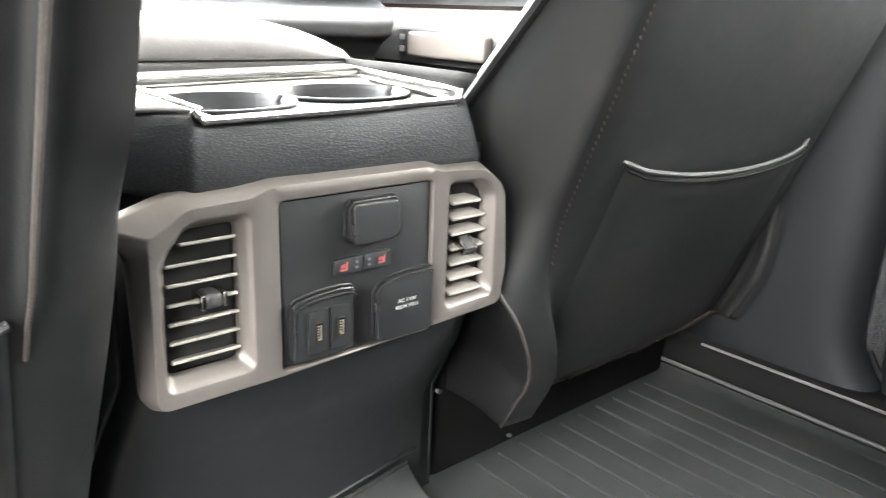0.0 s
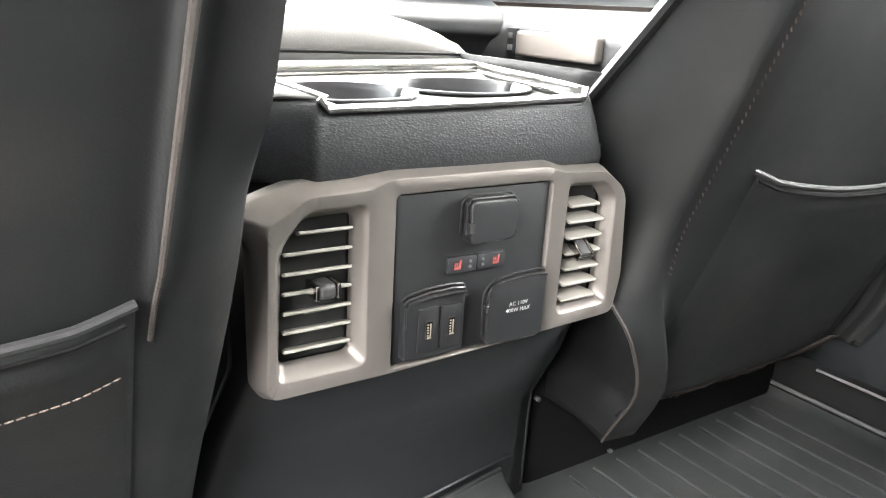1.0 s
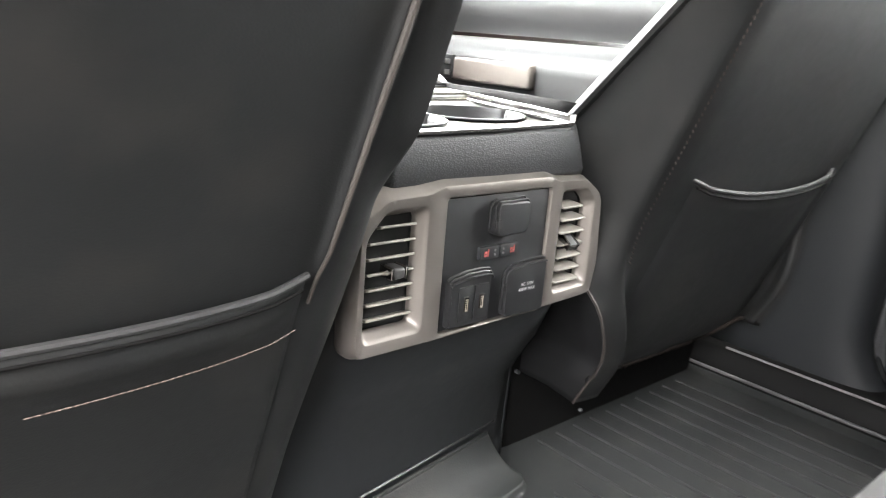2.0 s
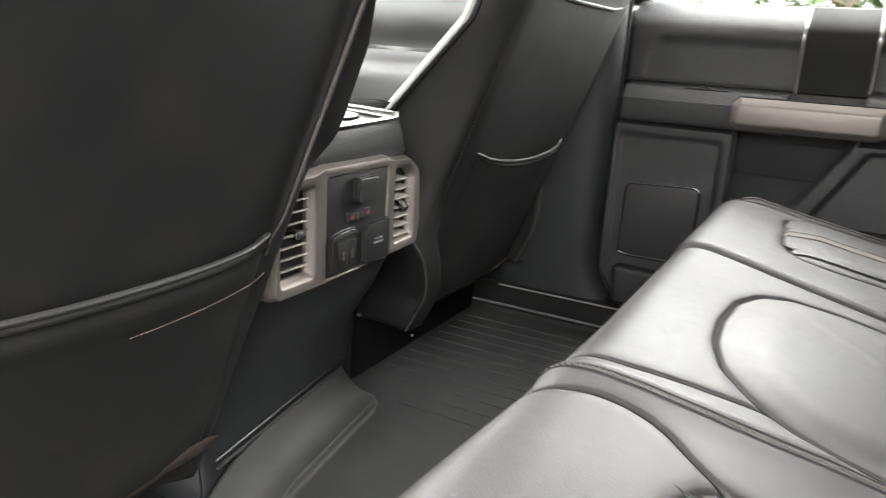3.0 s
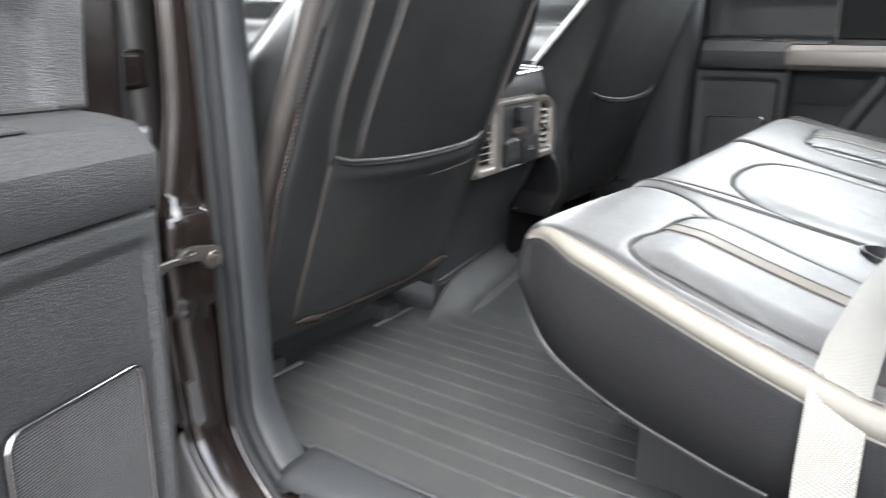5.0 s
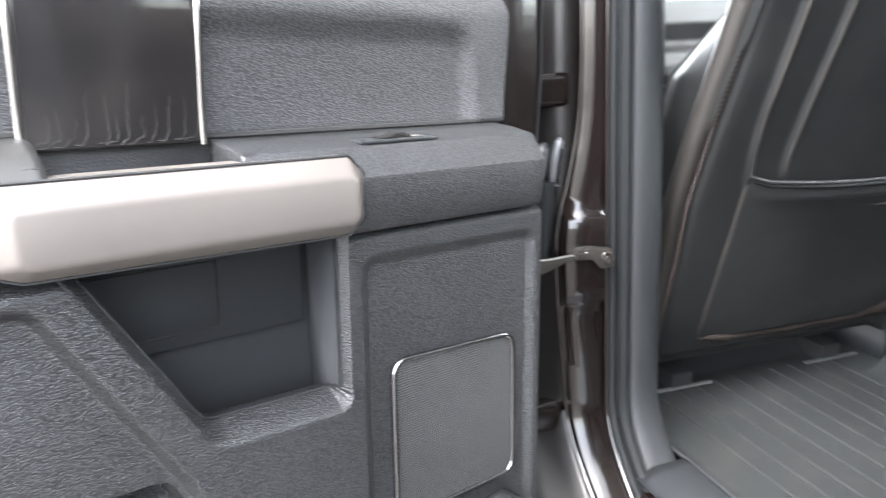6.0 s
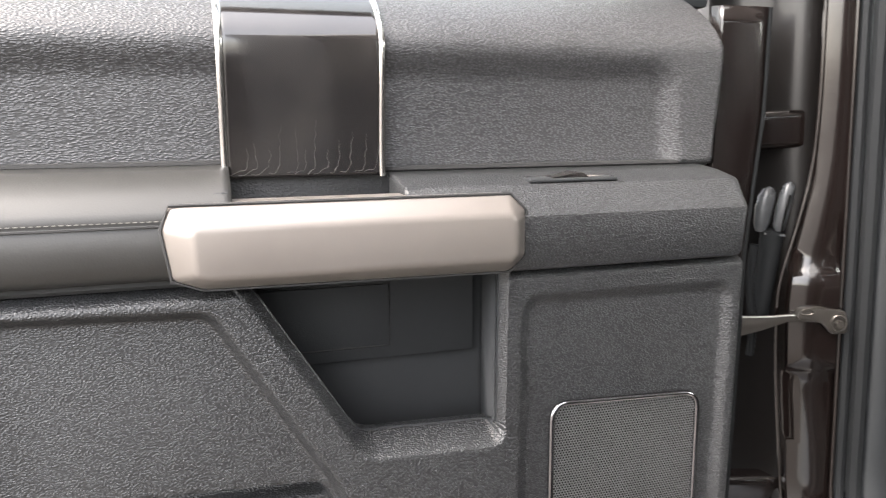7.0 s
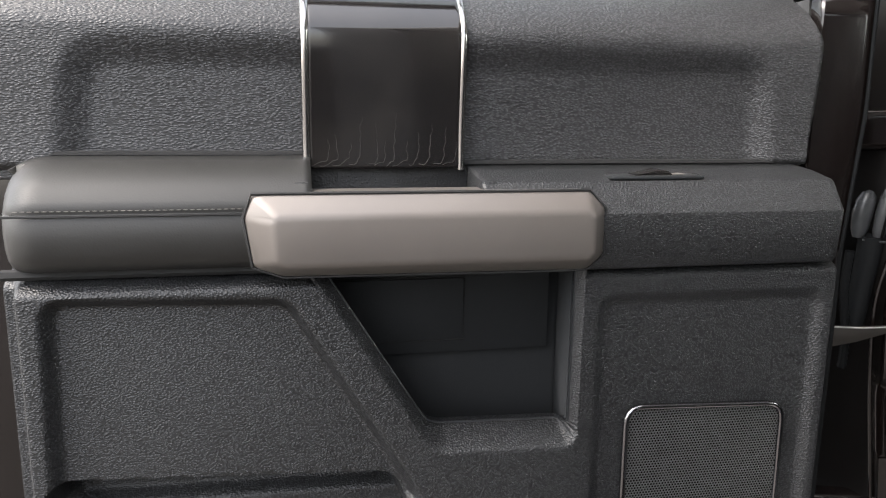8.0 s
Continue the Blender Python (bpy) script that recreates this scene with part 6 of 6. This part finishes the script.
# a close row of stitches beside the long seam
def joint_line(dx, lift):
    line = []
    for y in np.linspace(-0.352, -0.655, 110):
        x = float(np.interp(-y, [-p[1] for p in JOINT], [p[0] for p in JOINT])) + dx
        line.append(tuple(cushion_at(np.array(x), s_of_y(y) if y < -0.374 else acc[9] - (y + 0.374) * 1.3, lift)))
    return line


part("seam_stitching", stitches(joint_line(-0.0030, 0.0009), 0.0046, 0.0042, 0.0009, slant=0.5), "thread_mid", bench)
part("joint_seam", tube(joint_line(0.0012, 0.0004), 0.0010, 5), "dark", bench)
part("joint_seam", tube(joint_line(-0.0066, 0.0002), 0.0008, 5), "dark", bench)
# tan edging down both outer edges, with a piping and stitching, and the black side panels
for sgn in (-1, 1):
    ss = np.linspace(acc[7] - 0.004, acc[-1], 90)
    k0 = int(np.argmax(ss > acc[8] - 0.006))   # the edging starts behind the nose
    top = [Vector(cushion_at(np.array(sgn * 0.577), np.array(s_), 0.0)) for s_ in ss]
    fall = [0.003 + 0.015 * min(1, max(0, k - k0) / 14) + 0.007 * k / 90 for k in range(90)]
    P = np.zeros((90, 8, 3))
    for i, p in enumerate(top):
        for j in range(8):
            f_ = j / 7
            P[i, j] = (p.x + sgn * min(1, max(0, i - k0) / 14) * (0.007 * math.sin(f_ * math.pi) + 0.006 * f_), p.y, p.z - fall[i] * f_)
    part("tan_edging", array_sheet(P[k0:], flip=sgn > 0), "edging", bench, "pale tan leather edging", smooth=75, solid=0.003)
    part("nose_edge", array_sheet(P[:k0 + 1], flip=sgn > 0), "leather", bench, smooth=75, solid=0.003)
    part("piping", tube([P[i, 7] + np.array((sgn * 0.001, 0, 0)) for i in range(k0, 90)], 0.0034, 10), "edging_pale", bench, "pale piping")
    part("lower_seam", tube([P[i, 7] + np.array((sgn * 0.0005, 0, 0.0036)) for i in range(k0, 90)], 0.0012, 6), "dark", bench)
    part("piping_seam", tube([P[i, 7] + np.array((sgn * 0.0015, 0, -0.0038)) for i in range(k0, 90)], 0.0014, 6), "dark", bench)
    part("edge_stitching", stitches([Vector(cushion_at(np.array(sgn * 0.571), np.array(s_), 0.0010)) for s_ in ss[4:]], 0.0068, 0.0050, 0.0009, slant=0.5), "thread", bench)
    part("edge_seam", tube([p + Vector((sgn * 0.0005, 0, 0.0004)) for p in top], 0.0016, 6), "dark", bench)
    part("inner_seam", tube([Vector(cushion_at(np.array(sgn * 0.566), np.array(s_), -0.0002)) for s_ in ss[6:]], 0.0013, 6), "leather", bench)
    part("piping_stitching", stitches([Vector(P[i, 7]) + Vector((sgn * 0.002, 0, -0.006)) for i in range(k0, 90)], 0.0065, 0.0040, 0.0007), "thread", bench)
    # side panel hangs from the edging to the underside
    Q = np.zeros((90, 14, 3))
    for i in range(90):
        y0_, z0_ = P[i, 7][1], P[i, 7][2]
        under = float(np.interp(y0_, [-0.70, -0.61, -0.508, -0.469, -0.414, -0.373, -0.358, -0.347, -0.343], [0.135, 0.138, 0.148, 0.153, 0.174, 0.194, 0.213, 0.247, 0.280]))
        under = min(under, z0_ - 0.004)
        for j in range(14):
            f_ = j / 13
            Q[i, j] = (P[i, 7][0] + sgn * 0.012 * math.sin(f_ * math.pi) - sgn * 0.014 * f_ ** 4, y0_ - 0.004 * math.sin(f_ * math.pi), z0_ + (under - z0_) * f_)
    part("side_panel", array_sheet(Q, flip=sgn > 0), "side_vinyl", bench, "plain black side panel", smooth=75, solid=0.003)
part("bench_frame", rbox(-0.50, 0.50, -0.80, -0.47, 0.0, 0.13, 0.01), "dark", bench)
for x in (-0.45, 0.0, 0.45):
    part("bench_leg", rbox(x - 0.02, x + 0.02, -0.62, -0.46, 0.0, 0.14, 0.005), "dark", bench)
# cup-shaped recess at the back of the long seam
P = np.zeros((33, 5, 3))
for i, t in enumerate(np.linspace(0, math.tau, 33)):
    for j, (k, dz) in enumerate(((1.12, 0.0000), (1.05, 0.0016), (0.99, 0.0004), (0.95, -0.012), (0.90, -0.045))):
        y = CUP[1] + 0.036 * k * math.sin(t)
        P[i, j] = (CUP[0] + 0.027 * k * math.cos(t), y, 0.332 + 0.2143 * (y + 0.374) + dz + 0.0005)
part("latch_cup", array_sheet(P), "leather", bench, "leather-lipped latch opening", smooth=70, solid=0.002)
part("cup_floor", tube([(CUP[0], CUP[1], 0.222), (CUP[0], CUP[1], 0.226)], 0.030, 20, flat=1.2), "pit_shade", bench)


CHANNELS = (-0.66, -0.42, -0.14, 0.14, 0.42, 0.66)


def backrest(x0, x1, lean, puff, top=0.86):
    """One section of the back: puffed pad with stitched channels."""
    Xb, Tb = np.meshgrid(np.linspace(x0, x1, 130), np.linspace(0, 1, 80), indexing="ij")
    Zb = 0.235 + (top - 0.235) * Tb
    mid, hw = (x0 + x1) / 2, (x1 - x0) / 2
    e = (Xb - mid) / hw
    Yb = -0.775 - lean * (Zb - 0.28) + puff * (1 - np.abs(e) ** 4) * (1 - np.abs(Tb * 2 - 1) ** 6) - 0.05 * np.clip(np.abs(e) - 0.85, 0, 1)
    for c_ in CHANNELS:
        Yb -= 0.0065 * np.exp(-((e - c_ * (1 - 0.25 * Tb)) / 0.026) ** 2) * smooth(0.05, 0.14, Tb)
    return array_sheet(np.stack([Xb, Yb, Zb], -1), flip=True)


for x0, x1, puff in ((-0.64, -0.205, 0.055), (-0.20, 0.20, 0.030), (0.205, 0.64, 0.055)):
    br = part("backrest", backrest(x0, x1, 0.26, puff), "leather", bench, "black leather back section", smooth=75, solid=0.06)
    if abs(x0 + x1) > 0.1:
        mid = (x0 + x1) / 2
        for c_ in CHANNELS:
            piped = abs(c_) == 0.42
            line = []
            for z in np.linspace(0.30, 0.84, 50):
                t_ = (z - 0.235) / 0.625
                e_ = c_ * (1 - 0.25 * t_)
                y = -0.775 - 0.26 * (z - 0.28) + puff * (1 - abs(e_) ** 4) * (1 - abs(t_ * 2 - 1) ** 6)
                line.append((mid + e_ * 0.2175, y - (0.002 if piped else 0.0055), z))
            part("back_piping" if piped else "back_seam", tube(line, 0.0020 if piped else 0.0012, 6), "piping_grey" if piped else "dark", br)

# ---- seat belts ----
bk = thing("belt_buckle", pose(0.158, -0.712, 0.262, -28, 0, 8), "black seat belt buckle with a red release button", "seat belt")
part("housing", rbox(-0.021, 0.021, -0.012, 0.012, -0.02, 0.040, 0.005), "trim_plain", bk)
part("release_button", rbox(-0.018, 0.018, -0.0105, 0.0105, 0.034, 0.0435, 0.003), "red", bk, "red release button")
pl = thing("belt_anchor", pose(-0.225, -0.712, 0.316, 8, 27, 96), "black plastic belt guide holding grey webbing", "seat belt")
part("guide_plate", prism(round_poly([(-0.030, -0.034), (-0.034, 0.026), (0.028, 0.032), (0.032, -0.026)], 0.006), "y", -0.006, 0.006, 0.002), "black_trim", pl)
for x, z in ((-0.032, 0.024), (0.026, 0.030), (-0.028, -0.032)):
    part("pale_corner", rbox(x - 0.0032, x + 0.0032, 0.003, 0.0066, z - 0.0020, z + 0.0020, 0.0015), "icon_white_dim", pl)
lap = [(-0.2350, -0.7205, 0.332), (-0.2375, -0.7235, 0.318), (-0.2450, -0.7245, 0.3045), (-0.265, -0.722, 0.2965), (-0.32, -0.712, 0.289), (-0.40, -0.703, 0.287), (-0.50, -0.698, 0.285), (-0.60, -0.695, 0.281), (-0.665, -0.695, 0.266), (-0.70, -0.698, 0.20), (-0.705, -0.70, 0.12)]
w_ = thing("lap_belt", pose(0, 0, 0), "grey woven lap belt lying across the cushion", "seat belt")
part("webbing", ribbon(lap, (0.10, 1, 0.1), 0.047, 0.0016), "webbing", w_)
fold_ = [(-0.262 - 0.004 * k, -0.7215 + 0.0009 * k, 0.2962 - 0.0006 * k) for k in range(6)]
part("stitched_fold", stitches([(p[0] + 0.002 * math.sin(j * 2.1), p[1] - 0.020 + 0.0034 * j, p[2] + 0.0014) for j, p in ((j, fold_[j % 6]) for j in range(13))], 0.003, 0.0024, 0.0006), "thread_grey", w_)
sh = thing("shoulder_belt", pose(0, 0, 0), "twisted black shoulder belt across the seat back", "seat belt")
run = [(-0.19, -0.705, 0.318), (-0.205, -0.705, 0.345), (-0.235, -0.705, 0.378), (-0.27, -0.712, 0.405), (-0.33, -0.722, 0.440), (-0.42, -0.738, 0.490), (-0.54, -0.765, 0.560), (-0.62, -0.79, 0.63), (-0.66, -0.84, 0.72)]
across = [(1, 0.2, 0.4), (1, 0.2, 0.2), (0.6, 0.7, 0.3), (0.3, 0.9, 0.4), (0.4, 0.4, 0.8), (0.5, 0.2, 0.8), (0.5, 0.1, 0.8), (0.6, 0, 0.8), (0.7, 0, 0.6)]
part("webbing", ribbon(run, across, 0.022, 0.0022), "webbing_black", sh)
part("twist_loop", tube([(-0.262 + 0.013 * math.cos(t), -0.704 + 0.006 * math.sin(2 * t), 0.401 + 0.019 * math.sin(t)) for t in np.linspace(0, math.tau, 17)][:-1], 0.0055, 6, closed=True), "webbing_black", sh)
fb = thing("shoulder_belt", pose(0, 0, 0), "black shoulder belt beside the far door", "seat belt")
part("webbing", ribbon([(0.655, -0.664, 0.268), (0.660, -0.675, 0.288), (0.660, -0.702, 0.333), (0.660, -0.729, 0.380), (0.662, -0.795, 0.521), (0.675, -0.860, 0.68), (0.690, -0.920, 0.90)], (0.93, 0.32, 0.16), 0.047, 0.002), "webbing_black", fb)
part("tongue", rbox(0.638, 0.682, -0.704, -0.694, 0.318, 0.342, 0.003), "trim_plain", fb)
for z, y in ((0.290, -0.676), (0.342, -0.708)):
    part("bright_edge", rbox(0.643, 0.649, y - 0.003, y + 0.003, z, z + 0.005, 0.0015), "thread_grey", fb)

# ---- front of the cab, seen between the seats ----
dash = thing("dashboard", pose(0, 0, 0), "dark dashboard with a rounded shelf ahead of the passenger", "dashboard")
ds = [(1.30, 0.66), (1.05, 0.70), (0.93, 0.66), (0.90, 0.60), (0.93, 0.555), (0.92, 0.535), (0.885, 0.520), (0.872, 0.495), (0.880, 0.468), (0.915, 0.450), (0.94, 0.42), (0.95, 0.30), (1.05, 0.12), (1.28, 0.02)]
part("dash_body", prism(ds, "x", -0.78, 0.70, 0.010, 3), "trim_black", dash)
part("dash_trim", rbox(0.46, 0.72, 0.888, 0.91, 0.548, 0.575, 0.006), "silver", dash)
tagged(finish("wall_front", rbox(-0.90, 0.90, 1.28, 1.34, -0.10, 0.66, 0.01), "dark"), "dark bulkhead under the windscreen", "wall", "", "structure")
for sx in (-1, 1):
    fd = thing("front_door", pose(0, 0, 0), "closed front door with dark trim and a champagne pull handle", "car door", "front doors")
    lo, hi = sorted((sx * 0.83, sx * 0.96))
    part("shell", rbox(lo, hi, -0.01, 1.28, -0.10, 0.66, 0.01), "paint", fd)
    ys_, zs_ = np.linspace(0.06, 1.20, 60), np.linspace(0.0, 0.70, 50)
    Yd, Zd = np.meshgrid(ys_, zs_, indexing="ij")
    Xd = 0.825 - 0.010 * smooth(0.50, 0.60, Zd) - 0.045 * smooth(0.40, 0.415, Zd) * smooth(0.52, 0.475, Zd) + 0.012 * smooth(0.60, 0.54, Zd) * smooth(0.50, 0.53, Zd) + 0.06 * np.clip((Zd - 0.62) / 0.08, 0, 1) ** 1.5
    part("trim", array_sheet(np.stack([sx * Xd, Yd, Zd], -1), flip=sx < 0), "trim_black", fd, smooth=60, solid=0.004)
    lo, hi = sorted((sx * 0.755, sx * 0.79))
    part("pull_handle", rbox(lo, hi, 0.66, 0.905, 0.425, 0.478, 0.009, 3), "handle", fd)
    lo, hi = sorted((sx * 0.770, sx * 0.80))
    sp_ = part("switch_plate", rbox(lo, hi, 0.922, 0.955, 0.425, 0.482, 0.004), "trim_plain", fd)
    for z in (0.440, 0.465):
        lo, hi = sorted((sx * 0.768, sx * 0.775))
        part("switch_key", rbox(lo, hi, 0.930, 0.946, z - 0.006, z + 0.006, 0.001), "steel", sp_)
    lo, hi = sorted((sx * 0.865, sx * 0.90))
    fr = rbox(lo, hi, 0.0, 0.05, 0.66, 1.08, 0.005)
    part("window_frame", fr, "trim_plain", fd)
    pn = part("pane", prism([(0.05, 0.68), (0.05, 1.06), (0.72, 1.06), (1.26, 0.68)], "x", sx * 0.880 - 0.002, sx * 0.880 + 0.002), "glass", fd)
    pn.visible_shadow = False

# ---- outside ----
gr = bmesh.new()
bmesh.ops.create_grid(gr, x_segments=40, y_segments=40, size=400)
for v in gr.verts:
    v.co.z = -0.62
tagged(finish("ground", gr, "ground", smooth=0), "dusty grey-brown paved yard", "ground", "", "structure")
# unseen load bed added behind the cab, closing the view and the light on that side
bed = bmesh.new()
for x0, x1, y0, y1, z0, z1 in ((-1.00, -0.90, -2.9, -1.16, -0.35, 0.60), (0.90, 1.00, -2.9, -1.16, -0.35, 0.60), (-0.92, 0.92, -1.24, -1.16, -0.35, 0.58), (-0.92, 0.92, -2.9, -1.2, -0.40, -0.33)):
    rbox(x0, x1, y0, y1, z0, z1, 0.02, bm=bed)
tagged(finish("unseen_truck_bed", bed, "paint"), "unseen dark brown load bed added behind the cab to block light", "truck bed", "", "structure")


# trees beyond the far side of the cab
M["leaf"] = material("leaf_green", (0.055, 0.105, 0.030), 0.5, vary=0.35)
M["bark"] = material("grey_bark", (0.16, 0.13, 0.10), 0.9, fine=(30, 0.02))


def tree(x, y, tall, seed):
    """A tapered trunk with limbs and a crown of small drooping leaves."""
    rnd = random.Random(seed)
    t = thing("tree", pose(x, y, -0.62), "leafy green tree standing beyond the truck", "tree", "trees beside the yard")
    trunk, leaves = bmesh.new(), bmesh.new()
    tube([(0.05 * math.sin(k), 0.04 * math.cos(k * 1.3), tall * 0.6 * k / 8) for k in range(9)], [0.16 - 0.011 * k for k in range(9)], 9, bm=trunk)
    for k in range(16):
        a_, z0 = rnd.uniform(0, math.tau), tall * rnd.uniform(0.32, 0.60)
        reach_ = rnd.uniform(0.9, 1.9)
        limb = [Vector((reach_ * f * math.cos(a_), reach_ * f * math.sin(a_), z0 + 0.9 * f - 0.75 * f * f + rnd.uniform(-0.05, 0.05))) for f in (0, 0.25, 0.5, 0.75, 1.0)]
        tube(limb, [0.06, 0.045, 0.032, 0.02, 0.01], 6, bm=trunk)
        for f in range(150):
            c_ = limb[rnd.randint(1, 4)] + Vector((rnd.gauss(0, 0.34), rnd.gauss(0, 0.34), rnd.gauss(0.08, 0.30)))
            d_ = Vector((rnd.uniform(-1, 1), rnd.uniform(-1, 1), rnd.uniform(-1, 0.2))).normalized()
            s_ = d_.orthogonal().normalized() * rnd.uniform(0.022, 0.04)
            l_ = d_ * rnd.uniform(0.08, 0.15)
            leaves.faces.new([leaves.verts.new(p) for p in (c_, c_ + l_ * 0.5 + s_, c_ + l_, c_ + l_ * 0.5 - s_)])
    part("trunk", trunk, "bark", t)
    part("crown", leaves, "leaf", t, "drooping green leaves", smooth=0)
    return t


tree(7.6, -0.35, 4.6, 3)
tree(8.6, 3.6, 5.0, 8)
tree(9.4, -4.2, 5.2, 12)
